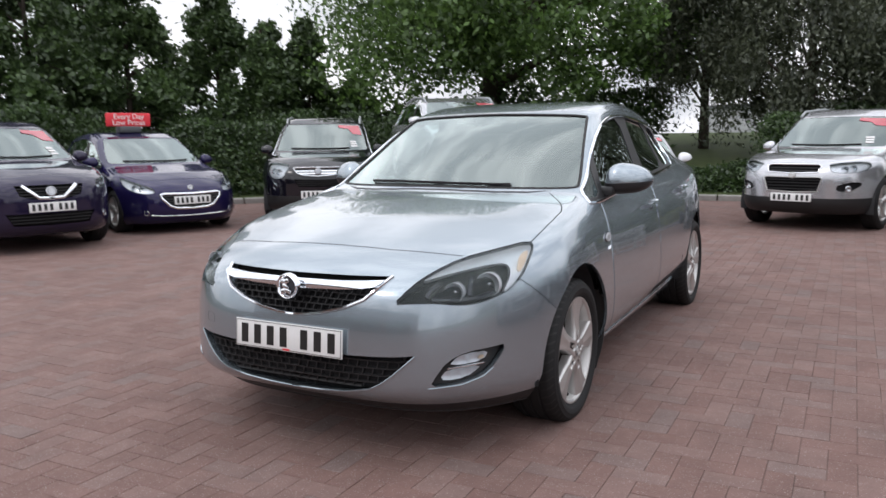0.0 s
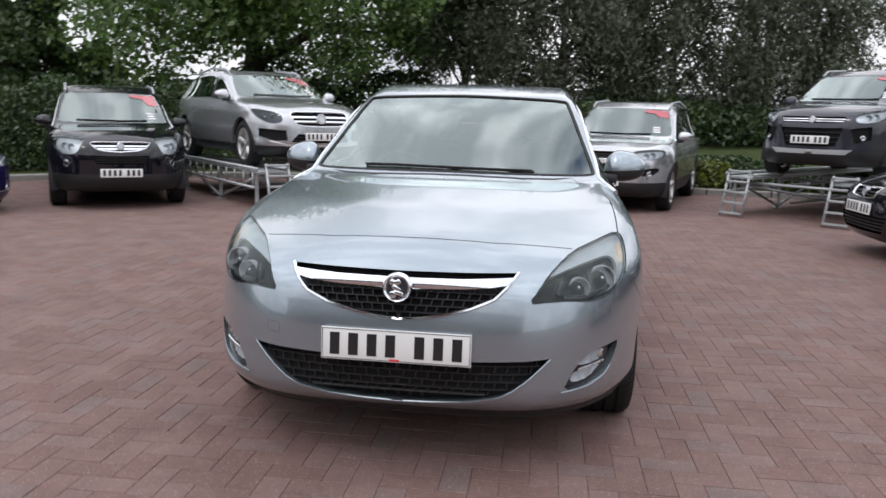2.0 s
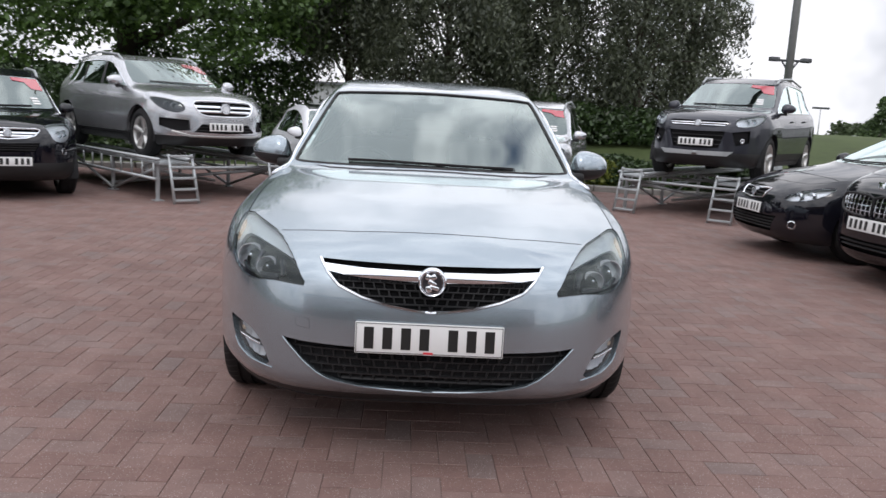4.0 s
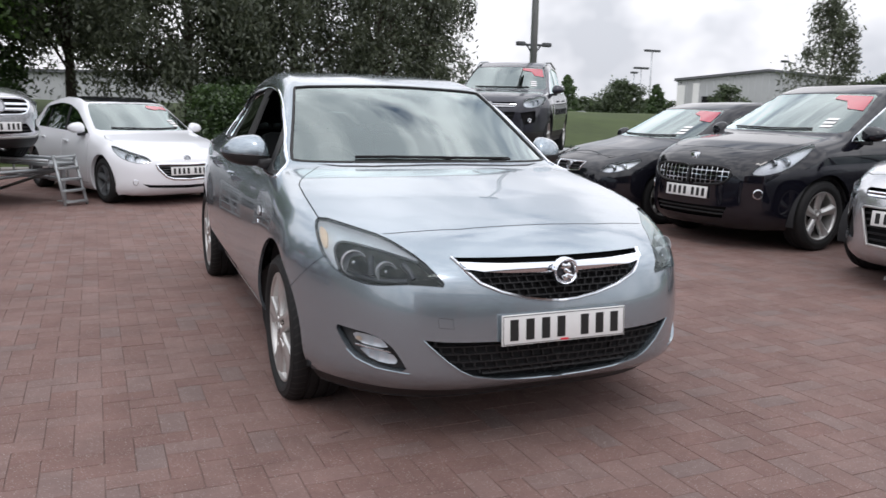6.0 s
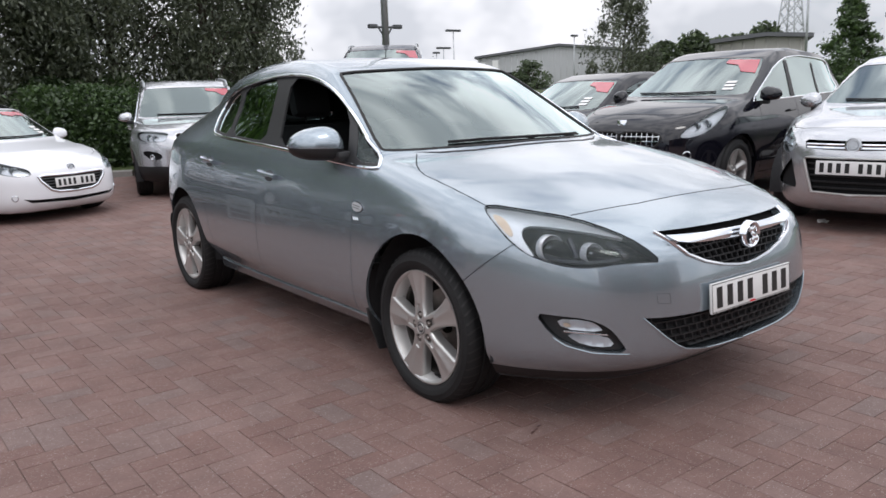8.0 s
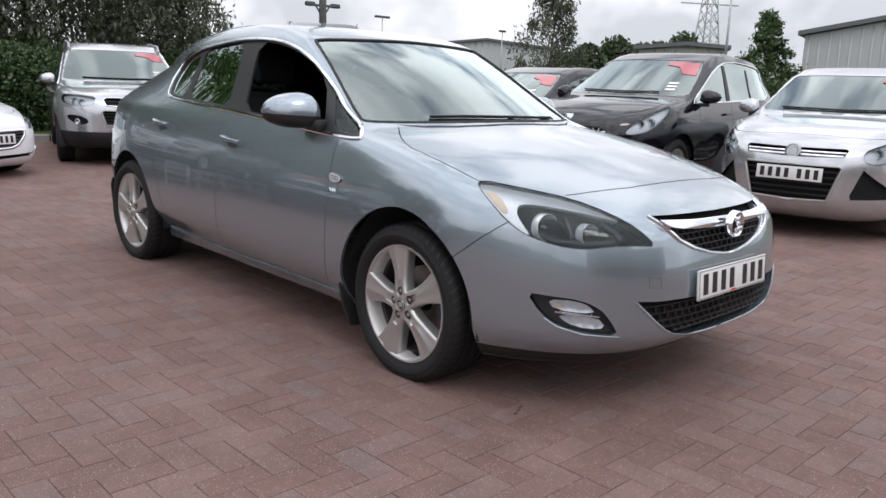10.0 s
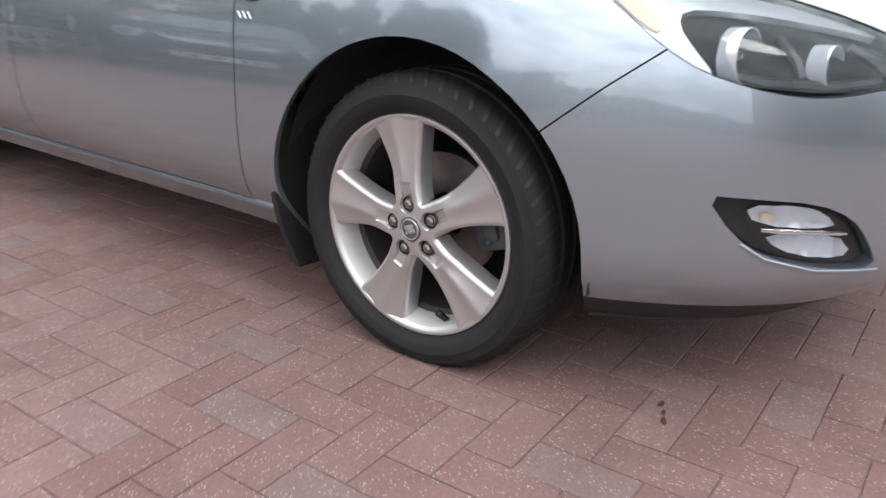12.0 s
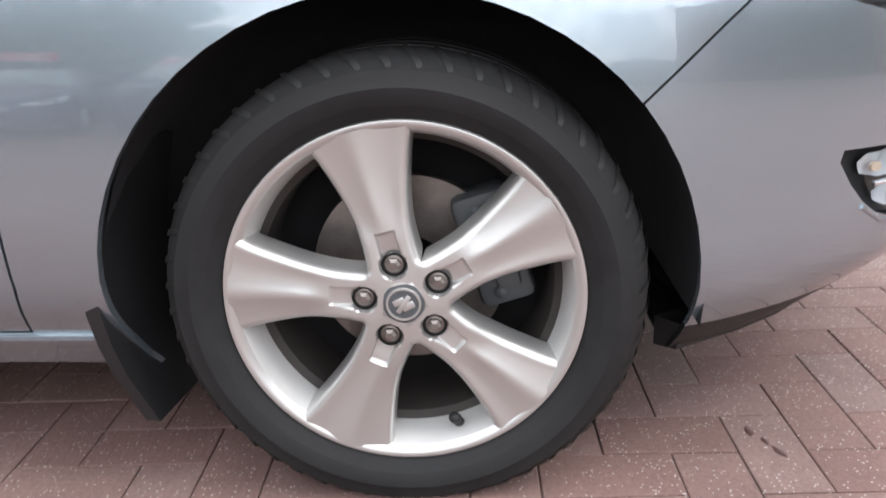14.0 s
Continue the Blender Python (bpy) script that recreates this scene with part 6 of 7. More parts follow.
parked_car("hatchback", "silver hatchback with two chrome grille bars", 3.70, 1.42, -0.99, -0.13, sh, PAINT_SILVER, (1.08, 1.0), (1.85, 1.38),
           rounded([(0.47, 0.66), (0.60, 0.635), (0.78, 0.675), (0.96, 0.80), (0.99, 0.85), (0.84, 0.835), (0.62, 0.79), (0.48, 0.74)], 1),
           [dict(poly=[(-0.02, 0.755), (0.38, 0.76), (0.40, 0.745), (0.38, 0.69), (-0.02, 0.68)], slats=2, slat=CHROME, slat_w=0.02),
            dict(poly=[(-0.02, 0.62), (0.36, 0.62), (0.38, 0.60), (0.30, 0.34), (-0.02, 0.33)], slats=5, edge=ALLOY),
            dict(poly=[(0.52, 0.60), (0.74, 0.40), (0.72, 0.365), (0.46, 0.36), (0.45, 0.39)], mid=False, depth=0.03)],
           (), 0.545, badge=(0.722, 0.065, STAR), wheel_r=0.32)


# ---- trees, shrubs and hedges ----
def leaf_material(name, dark, light, trans=0.35):
    m, nt, b = nodes_of(name)
    nt.nodes.remove(b)
    out = nt.nodes["Material Output"]
    geo = nt.nodes.new("ShaderNodeNewGeometry")
    ramp = nt.nodes.new("ShaderNodeValToRGB")
    e = ramp.color_ramp.elements
    e[0].color, e[1].color = (*dark, 1), (*light, 1)
    nt.links.new(geo.outputs["Random Per Island"], ramp.inputs["Fac"])
    clump = add(nt, "ShaderNodeTexNoise", Scale=0.9, Detail=3.0)
    nt.links.new(geo.outputs["Position"], clump.inputs["Vector"])
    mr = add(nt, "ShaderNodeMapRange")
    mr.inputs["From Min"].default_value, mr.inputs["From Max"].default_value = 0.3, 0.7
    mr.inputs["To Min"].default_value, mr.inputs["To Max"].default_value = 0.65, 1.35
    nt.links.new(clump.outputs["Fac"], mr.inputs["Value"])
    hs = add(nt, "ShaderNodeHueSaturation")
    nt.links.new(ramp.outputs["Color"], hs.inputs["Color"])
    nt.links.new(mr.outputs["Result"], hs.inputs["Value"])
    d = nt.nodes.new("ShaderNodeBsdfDiffuse")
    t = nt.nodes.new("ShaderNodeBsdfTranslucent")
    g = add(nt, "ShaderNodeBsdfGlossy", Roughness=0.45, Color=(0.9, 0.95, 0.9, 1))
    mx, my = nt.nodes.new("ShaderNodeMixShader"), nt.nodes.new("ShaderNodeMixShader")
    mx.inputs["Fac"].default_value, my.inputs["Fac"].default_value = trans, 0.05
    nt.links.new(hs.outputs["Color"], d.inputs["Color"])
    nt.links.new(hs.outputs["Color"], t.inputs["Color"])
    nt.links.new(d.outputs["BSDF"], mx.inputs[1])
    nt.links.new(t.outputs["BSDF"], mx.inputs[2])
    nt.links.new(mx.outputs["Shader"], my.inputs[1])
    nt.links.new(g.outputs["BSDF"], my.inputs[2])
    nt.links.new(my.outputs["Shader"], out.inputs["Surface"])
    return m


LEAF_DARK = leaf_material("dark_conifer_leaf", (0.030, 0.054, 0.020), (0.092, 0.150, 0.046))
LEAF_OAK = leaf_material("oak_leaf", (0.040, 0.078, 0.020), (0.140, 0.240, 0.054), 0.40)
LEAF_GREY = leaf_material("grey_willow_leaf", (0.036, 0.046, 0.027), (0.120, 0.134, 0.082))
LEAF_HEDGE = leaf_material("hedge_leaf", (0.018, 0.035, 0.012), (0.064, 0.112, 0.030))
LEAF_YELLOW = leaf_material("yellow_green_leaf", (0.135, 0.162, 0.027), (0.297, 0.324, 0.068))
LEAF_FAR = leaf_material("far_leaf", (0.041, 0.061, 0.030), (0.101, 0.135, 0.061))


def leaves(centres, size, seed, long=1.7, droop=0.0):
    """Verts and faces of one small folded leaf at every centre."""
    r = np.random.RandomState(seed)
    n = len(centres)
    a = r.normal(size=(n, 3))
    a[:, 2] -= droop * 2.0
    a /= np.linalg.norm(a, axis=1)[:, None]
    b = r.normal(size=(n, 3))
    b -= a * (a * b).sum(1)[:, None]
    b /= np.linalg.norm(b, axis=1)[:, None]
    s = size * r.uniform(0.6, 1.35, n)[:, None]
    c = centres
    v = np.stack([c - a * s * long * 0.5, c + b * s * 0.42, c + a * s * long * 0.5, c - b * s * 0.42], 1).reshape(-1, 3)
    f = np.arange(4 * n).reshape(-1, 4)
    return v, f


def leaf_mesh(name, centres, size, seed, material, parent, long=1.7, droop=0.0, label=""):
    v, f = leaves(np.asarray(centres), size, seed, long, droop)
    me = bpy.data.meshes.new(name)
    n = len(f)
    me.vertices.add(len(v))
    me.vertices.foreach_set("co", v.astype(np.float32).ravel())
    me.loops.add(4 * n)
    me.loops.foreach_set("vertex_index", f.astype(np.int32).ravel())
    me.polygons.add(n)
    me.polygons.foreach_set("loop_start", np.arange(0, 4 * n, 4, dtype=np.int32))
    me.update(calc_edges=True)
    me.materials.append(material)
    ob = new(name, me)
    ob.parent = parent
    if label:
        tagged(ob, label)
    return ob


def limb(bm, pts, r0, r1):
    for i in range(len(pts) - 1):
        f0, f1 = i / (len(pts) - 1), (i + 1) / (len(pts) - 1)
        tube(bm, pts[i], pts[i + 1], r0 + (r1 - r0) * f0, r0 + (r1 - r0) * f1, 7)


def tree(name, label, x, y, z, h, spread, style, material, n, size, seed, trunk=0.16, base=0.25, group=""):
    """A trunk with limbs and a crown of leaf clumps. style: cone, oak, willow, birch."""
    r = np.random.RandomState(seed)
    ob = thing(name, pose(x, y, z), label, "tree", group)
    bm = bmesh.new()
    bend = r.normal(size=2) * 0.04 * h
    top = Vector((bend[0], bend[1], h * (0.97 if style == "cone" else 0.8)))
    mid = Vector((bend[0] * 0.2, bend[1] * 0.2, h * 0.45))
    limb(bm, [Vector((0, 0, -0.2)), Vector((0, 0, h * 0.2)), mid, top], trunk, trunk * 0.2)
    clumps = []
    count = {"cone": 80, "oak": 110, "willow": 130, "birch": 34}[style]
    for i in range(count):
        f = (i + r.uniform(0, 1)) / count
        a = r.uniform(0, 2 * math.pi)
        if style == "cone":
            hz = h * (base * 0.4 + (1 - base * 0.4) * f)
            rad = spread * (1 - f) ** 0.75 * r.uniform(0.35, 1.0) + 0.05
            start = Vector((bend[0] * f, bend[1] * f, hz - 0.1 * rad))
        elif style == "oak":
            hz = h * (base + (1 - base) * r.uniform(0.0, 1.0) ** 0.8)
            k = (hz / h - base) / (1 - base)
            rad = spread * math.sqrt(max(0.06, 1 - (1.5 * k - 0.55) ** 2)) * r.uniform(0.30, 1.0)
            start = Vector((0, 0, h * (base * 0.8 + 0.35 * k)))
        elif style == "willow":
            hz = h * (base + (1 - base) * f)
            rad = spread * math.sqrt(max(0.05, 1 - (1.45 * f - 0.45) ** 2)) * r.uniform(0.25, 1.0)
            start = Vector((0, 0, hz * 0.55))
        else:
            hz = h * (base + (1 - base) * f)
            rad = spread * (1 - f) ** 0.55 * r.uniform(0.2, 1.0)
            start = Vector((bend[0] * f, bend[1] * f, hz * 0.85))
        end = Vector((math.cos(a) * rad, math.sin(a) * rad, hz))
        clumps.append(end)
        if i % {"oak": 6, "willow": 6, "cone": 4, "birch": 2}[style] == 0:
            elbow = start.lerp(end, 0.5) + Vector((r.normal() * 0.06 * h * 0.3, r.normal() * 0.06 * h * 0.3, 0.05 * h * (1 if style != "willow" else 1.5)))
            limb(bm, [start, elbow, end], trunk * (0.40 if style == "oak" else 0.28), trunk * 0.06)
    part("trunk", bm, BARK, ob, "grey-brown trunk and limbs")
    per = n // len(clumps)
    pts = []
    for c in clumps:
        sz = spread * {"cone": 0.27, "oak": 0.215, "willow": 0.23, "birch": 0.22}[style] * r.uniform(0.6, 1.35)
        if style == "cone":
            sz *= 1.1 - 0.6 * c.z / h
        q = r.normal(size=(per, 3))
        q /= np.maximum(np.linalg.norm(q, axis=1)[:, None], 1e-6)
        q *= (r.uniform(0, 1, per) ** 0.45)[:, None] * sz
        q[:, 2] *= 0.75 if style in ("oak", "cone") else 1.5
        if style in ("willow", "birch"):
            q[:, 2] -= np.abs(r.normal(size=per)) * sz * 0.6
        # sprays that break the outline
        k = r.uniform(0, 1, per) < 0.14
        q[k] *= r.uniform(1.1, 1.9, (int(k.sum()), 1))
        pts.append(np.array(c) + q)
    pts = np.concatenate(pts)
    pts = pts[pts[:, 2] > 0.1]
    leaf_mesh("crown", pts, size, seed + 1, material, ob, 1.5 if style in ("oak", "cone") else 2.3, 0.0 if style in ("oak", "cone") else 0.7, "leafy crown")
    return ob


def polar(cx, cy, az, d):
    return cx + d * math.sin(radians(az)), cy + d * math.cos(radians(az))


CAM0 = (1.96, -2.38)
for i, (az, d, h, sp) in enumerate(((-59.5, 21, 6.4, 2.1), (-55.0, 21, 6.6, 2.0), (-52.2, 24, 6.2, 2.0), (-34.3, 26, 3.0, 1.7), (-49.3, 22, 5.9, 1.9), (-43.4, 24, 5.9, 1.8), (-40.2, 23, 4.3, 1.4), (-37.6, 24, 4.5, 1.4))):
    px, py = polar(*CAM0, az, d)
    tree("conifer", "dark green conical tree behind the parked cars", px, py, 0.0, h, sp, "cone", LEAF_DARK, 26000, 0.10, 11 + i, 0.13, 0.2, "conifers behind the car park")
px, py = polar(*CAM0, -24.5, 25)
tree("oak_tree", "broad oak with heavy limbs and bright green leaves", px, py, 0.5, 9.5, 6.2, "oak", LEAF_OAK, 88000, 0.12, 40, 0.42, 0.22)
for i, (x, y, h, sp) in enumerate(((-2.4, 22.5, 7.4, 2.4), (0.6, 20.5, 7.8, 2.6), (3.8, 22.0, 8.2, 2.7), (6.4, 21.5, 7.6, 2.3), (8.4, 22.8, 6.6, 1.9))):
    tree("willow_tree", "grey-green feathery tree with drooping fine leaves", x, y, 0.8, h, sp, "willow", LEAF_GREY, 56000 if x < 5 else 22000, 0.064, 60 + i, 0.17, (0.30, 0.16, 0.10, 0.10, 0.10)[i], "feathery trees on the bank")
px, py = polar(-2.46, -1.85, 49.5, 45)
tree("birch_tree", "slender birch with a thin drooping crown", px, py, 0.0, 7.2, 2.5, "birch", LEAF_GREY, 8000, 0.09, 80, 0.12, 0.18)
px, py = polar(-2.46, -1.85, 63.6, 40)
tree("round_tree", "dense dark green rounded tree by the building", px, py, 0.0, 4.7, 1.9, "cone", LEAF_DARK, 9000, 0.12, 82, 0.12, 0.1)
px, py = polar(-0.77, -2.6, 30.8, 60)
tree("small_conifer", "small dark conical tree on the far lawn", px, py, 0.0, 3.8, 1.5, "cone", LEAF_DARK, 6000, 0.12, 84, 0.1, 0.1)
px, py = polar(-0.77, -2.6, 36.9, 60)
tree("small_conifer", "small dark conical tree on the far lawn", px, py, 0.0, 3.3, 1.1, "cone", LEAF_DARK, 6000, 0.12, 85, 0.1, 0.1)
px, py = polar(-0.77, -2.6, 34.6, 62)
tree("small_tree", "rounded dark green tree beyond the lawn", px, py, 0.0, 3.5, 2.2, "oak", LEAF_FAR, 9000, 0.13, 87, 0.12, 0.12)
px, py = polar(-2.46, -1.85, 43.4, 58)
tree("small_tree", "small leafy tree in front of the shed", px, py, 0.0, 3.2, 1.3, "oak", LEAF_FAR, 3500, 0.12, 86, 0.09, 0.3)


def foliage_band(name, label, path, height, depth, n, size, seed, material, kind="stuff", category="shrubs"):
    """Shrubs along a line: lumpy masses of leaves from the ground up."""
    r = np.random.RandomState(seed)
    seg = [math.dist(a[:2], b[:2]) for a, b in zip(path, path[1:])]
    cum = np.concatenate([[0], np.cumsum(seg)])
    s = r.uniform(0, cum[-1], n)
    px = np.interp(s, cum, [p[0] for p in path])
    py = np.interp(s, cum, [p[1] for p in path])
    pz = np.interp(s, cum, [p[2] for p in path])
    lump = np.array([0.72 + 0.45 * noise.noise((v * 0.55, seed, 0)) + 0.22 * noise.noise((v * 1.7, seed, 4)) for v in s])
    hh = height * lump
    w = r.uniform(-1, 1, n)
    zz = r.uniform(0, 1, n) ** 0.8
    edge = np.sqrt(np.maximum(0.05, 1 - zz ** 2.4))
    out = np.stack([px + r.normal(size=n) * 0.15, py + w * depth * edge + r.normal(size=n) * 0.1, pz + hh * zz], 1)
    ob = leaf_mesh(name, out, size, seed, material, None)
    return tagged(ob, label, category, kind=kind)


foliage_band("hedge", "dense dark hedge behind the parked cars", [(-15.5, 0.0, 0), (-12.6, 6.0, 0), (-9.6, 10.4, 0), (-7.0, 12.9, 0), (-4.6, 14.0, 0)], 2.2, 1.1, 80000, 0.055, 3, LEAF_HEDGE, category="hedge")
foliage_band("shrubs", "mixed green shrubs under the trees", [(0.2, 14.6, 0.1), (1.2, 14.6, 0.1), (2.4, 14.3, 0.1)], 1.9, 1.0, 24000, 0.052, 4, LEAF_HEDGE)
foliage_band("shrubs", "knee-high green shrubs on the bank", [(-5.5, 14.3, 0.1), (-2.5, 14.6, 0.1), (0.2, 14.6, 0.1)], 0.85, 0.9, 22000, 0.052, 14, LEAF_HEDGE)
foliage_band("shrubs", "low green shrubs along the kerb", [(2.6, 13.0, 0.1), (4.2, 12.7, 0.1), (7.0, 12.3, 0.1), (11.5, 11.9, 0.1)], 0.62, 0.55, 15000, 0.06, 5, LEAF_HEDGE)
foliage_band("shrub", "yellow-green shrub beside the kerb", [(2.9, 12.75, 0.1), (3.5, 12.6, 0.1)], 0.75, 0.3, 2200, 0.06, 6, LEAF_YELLOW, kind="", category="shrub")
foliage_band("undergrowth", "dark undergrowth below the trees", [(0.8, 20.2, 0.7), (1.4, 20.0, 0.7), (5, 20.5, 0.7), (9.5, 21.0, 0.7)], 1.5, 1.2, 18000, 0.09, 7, LEAF_HEDGE)
foliage_band("undergrowth", "dark undergrowth below the oak", [(-16, 15, 0.3), (-11.5, 19, 0.5), (-6.5, 21.5, 0.7), (-3.5, 22, 0.8)], 2.4, 1.4, 22000, 0.10, 9, LEAF_HEDGE)
a0 = [polar(-2.46, -1.85, az, 95) for az in (49.5, 52, 54.5, 57, 60)]
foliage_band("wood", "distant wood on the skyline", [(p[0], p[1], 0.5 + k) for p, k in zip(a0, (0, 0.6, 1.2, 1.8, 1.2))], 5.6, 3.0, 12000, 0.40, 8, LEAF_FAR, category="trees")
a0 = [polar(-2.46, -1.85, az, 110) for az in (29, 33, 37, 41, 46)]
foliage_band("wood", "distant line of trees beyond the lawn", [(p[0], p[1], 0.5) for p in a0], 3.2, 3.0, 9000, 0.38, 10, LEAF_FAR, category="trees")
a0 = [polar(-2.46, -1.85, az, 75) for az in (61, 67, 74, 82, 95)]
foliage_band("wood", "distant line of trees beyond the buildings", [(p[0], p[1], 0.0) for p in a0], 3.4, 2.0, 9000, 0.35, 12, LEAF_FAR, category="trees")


# ---- buildings and masts in the distance ----
CLAD_MAT = simple("pale_metal_cladding", (0.46, 0.47, 0.48), 0.6, 0.2, vary=0.08, scale=1.5)
ROOF_MAT = simple("dark_roof_sheet", (0.12, 0.125, 0.135), 0.6, vary=0.15, scale=1.0)
BRICKWORK = simple("dark_red_brickwork", (0.17, 0.10, 0.08), 0.85, vary=0.25, scale=6, bump=0.3)
PANEL_MAT = simple("beige_panel", (0.40, 0.39, 0.36), 0.7, vary=0.10, scale=1.2)


def hall(name, label, az0, az1, d, h0, h1, peak, eye=(-2.46, -1.85), wall_mat=CLAD_MAT, doors=(), ribs=24, deep=14.0):
    """A low hall that shows one long wall, with a shallow pitched roof, ribbed cladding and openings."""
    a, b = Vector((*polar(*eye, az0, d), 0)), Vector((*polar(*eye, az1, d), 0))
    t = (b - a).normalized()
    n = Vector((-t.y, t.x, 0))
    if n.dot(a - Vector((*eye, 0))) < 0:
        n = -n
    ln = (b - a).length
    ob = thing(name, Matrix.Translation(a), label, "building")

    def P(u, w, z):
        return t * u + n * w + Vector((0, 0, z))

    bm = bmesh.new()
    c = [P(0, 0, 0), P(ln, 0, 0), P(ln, 0, h1), P(ln * 0.55, 0, peak), P(0, 0, h0)]
    f = [bm.verts.new(p) for p in c]
    g = [bm.verts.new(p + n * deep) for p in c]
    bm.faces.new(f)
    bm.faces.new(g[::-1])
    bm.faces.new((f[0], g[0], g[4], f[4]))
    bm.faces.new((f[1], f[2], g[2], g[1]))
    part("wall", bm, wall_mat, ob, smooth=False)
    bm = bmesh.new()
    for u0, z0, u1, z1 in ((-0.3, h0 - 0.02, ln * 0.55, peak), (ln * 0.55, peak, ln + 0.3, h1 - 0.02)):
        q = [P(u0, -0.35, z0 + 0.02), P(u1, -0.35, z1 + 0.02), P(u1, deep, z1 + 0.02), P(u0, deep, z0 + 0.02)]
        lo = [bm.verts.new(p) for p in q]
        hi = [bm.verts.new(p + Vector((0, 0, 0.22))) for p in q]
        bm.faces.new(lo[::-1])
        bm.faces.new(hi)
        for i in range(4):
            j = (i + 1) % 4
            bm.faces.new((lo[i], lo[j], hi[j], hi[i]))
    part("roof", bm, ROOF_MAT, ob, "dark sheet roof edge", smooth=False)
    for i in range(ribs):
        u = ln * (i + 0.5) / ribs
        z = h0 + (peak - h0) * u / (ln * 0.55) if u < ln * 0.55 else peak + (h1 - peak) * (u - ln * 0.55) / (ln * 0.45)
        bm = bmesh.new()
        tube(bm, P(u, -0.03, 0), P(u, -0.03, z - 0.05), 0.05, seg=5)
        part("cladding_rib", bm, wall_mat, ob)
    for u0, u1, z0, z1, mt, nm in doors:
        bm = bmesh.new()
        v = [P(ln * u0, -0.12, z0), P(ln * u1, -0.12, z0), P(ln * u1, -0.12, z1), P(ln * u0, -0.12, z1)]
        fr, bk = [bm.verts.new(p) for p in v], [bm.verts.new(p + n * 0.11) for p in v]
        bm.faces.new(fr)
        for i in range(4):
            j = (i + 1) % 4
            bm.faces.new((fr[i], fr[j], bk[j], bk[i]))
        part(nm, bm, mt, ob, smooth=False)
    return ob


hall("shed", "pale grey industrial shed with a dark loading door", 39.7, 50.0, 80, 4.4, 4.6, 5.3, doors=((0.16, 0.34, 0.3, 3.0, UNDER, "door"), (0.10, 0.14, 0.3, 4.2, WHITE, "window"), (0.0, 0.05, 0.3, 4.0, WHITE, "panel"), (0.36, 0.98, 0.5, 1.6, GREYTRIM, "panel")))
hall("office", "low beige office with a flat roof", 55.6, 61.2, 50, 3.5, 3.6, 3.75, wall_mat=PANEL_MAT, ribs=8, doors=((0.35, 0.62, 2.0, 3.0, GLASS, "window"), (0.72, 0.92, 1.9, 2.9, GLASS, "window")), deep=8)
hall("hall", "large grey metal hall with a sloping roof edge", 65.9, 84, 45, 4.1, 5.2, 5.6, wall_mat=CLAD_MAT, ribs=30, deep=20, doors=((0.30, 0.5, 3.3, 4.2, WHITE, "sign_board"),))
hall("warehouse", "pale blue-grey warehouse behind the trees", -6, 14, 62, 3.0, 3.0, 3.2, wall_mat=CLAD_MAT, ribs=30, deep=10)


def lamp_post(name, label, x, y, h, r=0.07, arms=(), heads=0, head_z=None):
    ob = thing(name, pose(x, y, 0), label, "lamp post")
    bm = bmesh.new()
    tube(bm, (0, 0, -0.05), (0, 0, 1.0), r * 1.25, r * 1.25, 12)
    tube(bm, (0, 0, 1.0), (0, 0, h), r, r * 0.65, 12)
    part("pole", bm, GALV, ob)
    for z, w in arms:
        bm = bmesh.new()
        tube(bm, (-w, 0.05, z + 0.06), (w, -0.05, z + 0.06), 0.025)
        tube(bm, (-w * 0.5, 0.03, z + 0.06), (0, 0, z - 0.18), 0.02)
        tube(bm, (w * 0.5, -0.03, z + 0.06), (0, 0, z - 0.18), 0.02)
        part("bracket", bm, GREYTRIM, ob)
        for k in (-1, 1):
            bm = bmesh.new()
            block(bm, k * w - 0.10, k * w + 0.10, -0.06, 0.06, z + 0.03, z + 0.12, 0.02)
            part("camera_housing", bm, GREYTRIM, ob)
    for k in range(heads):
        bm = bmesh.new()
        u = (k - (heads - 1) / 2) * 0.8
        block(bm, u - 0.35, u + 0.35, -0.15, 0.15, h - 0.06, h + 0.12, 0.03)
        part("lamp_head", bm, GREYTRIM, ob)
    return ob


lamp_post("street_lamp", "tall galvanised lamp post with bracket arms", 7.15, 13.2, 9.0, 0.085, ((2.62, 0.32),), 1)
for az, d, h, hd in ((38.0, 70, 6.4, 2), (37.3, 74, 5.2, 2), (36.8, 78, 5.0, 1), (46.4, 72, 5.7, 1), (61.0, 36, 6.2, 1), (28.4, 80, 3.6, 2)):
    px, py = polar(-2.46, -1.85, az, d)
    lamp_post("floodlight_mast", "thin grey floodlight mast far off", px, py, h, 0.06, (), hd)
px, py = polar(-2.46, -1.85, 60.4, 160)
pylon = thing("pylon", pose(px, py, 0), "grey lattice electricity pylon on the skyline", "pylon")
bm = bmesh.new()
for k in range(4):
    sx, sy = (1, 1, -1, -1)[k], (1, -1, -1, 1)[k]
    tube(bm, (sx * 2.4, sy * 2.4, 0), (sx * 0.5, sy * 0.5, 24), 0.14)
for i in range(9):
    z0, z1 = 24 * i / 9, 24 * (i + 1) / 9
    w0, w1 = 2.4 - 1.9 * i / 9, 2.4 - 1.9 * (i + 1) / 9
    for k in range(4):
        (ax, ay), (bx, by) = ((1, 1), (1, -1), (-1, -1), (-1, 1))[k], ((1, -1), (-1, -1), (-1, 1), (1, 1))[k]
        tube(bm, (ax * w0, ay * w0, z0), (bx * w1, by * w1, z1), 0.07, seg=5)
        tube(bm, (bx * w0, by * w0, z0), (ax * w1, ay * w1, z1), 0.07, seg=5)
part("lattice", bm, GALV, pylon)
bm = bmesh.new()
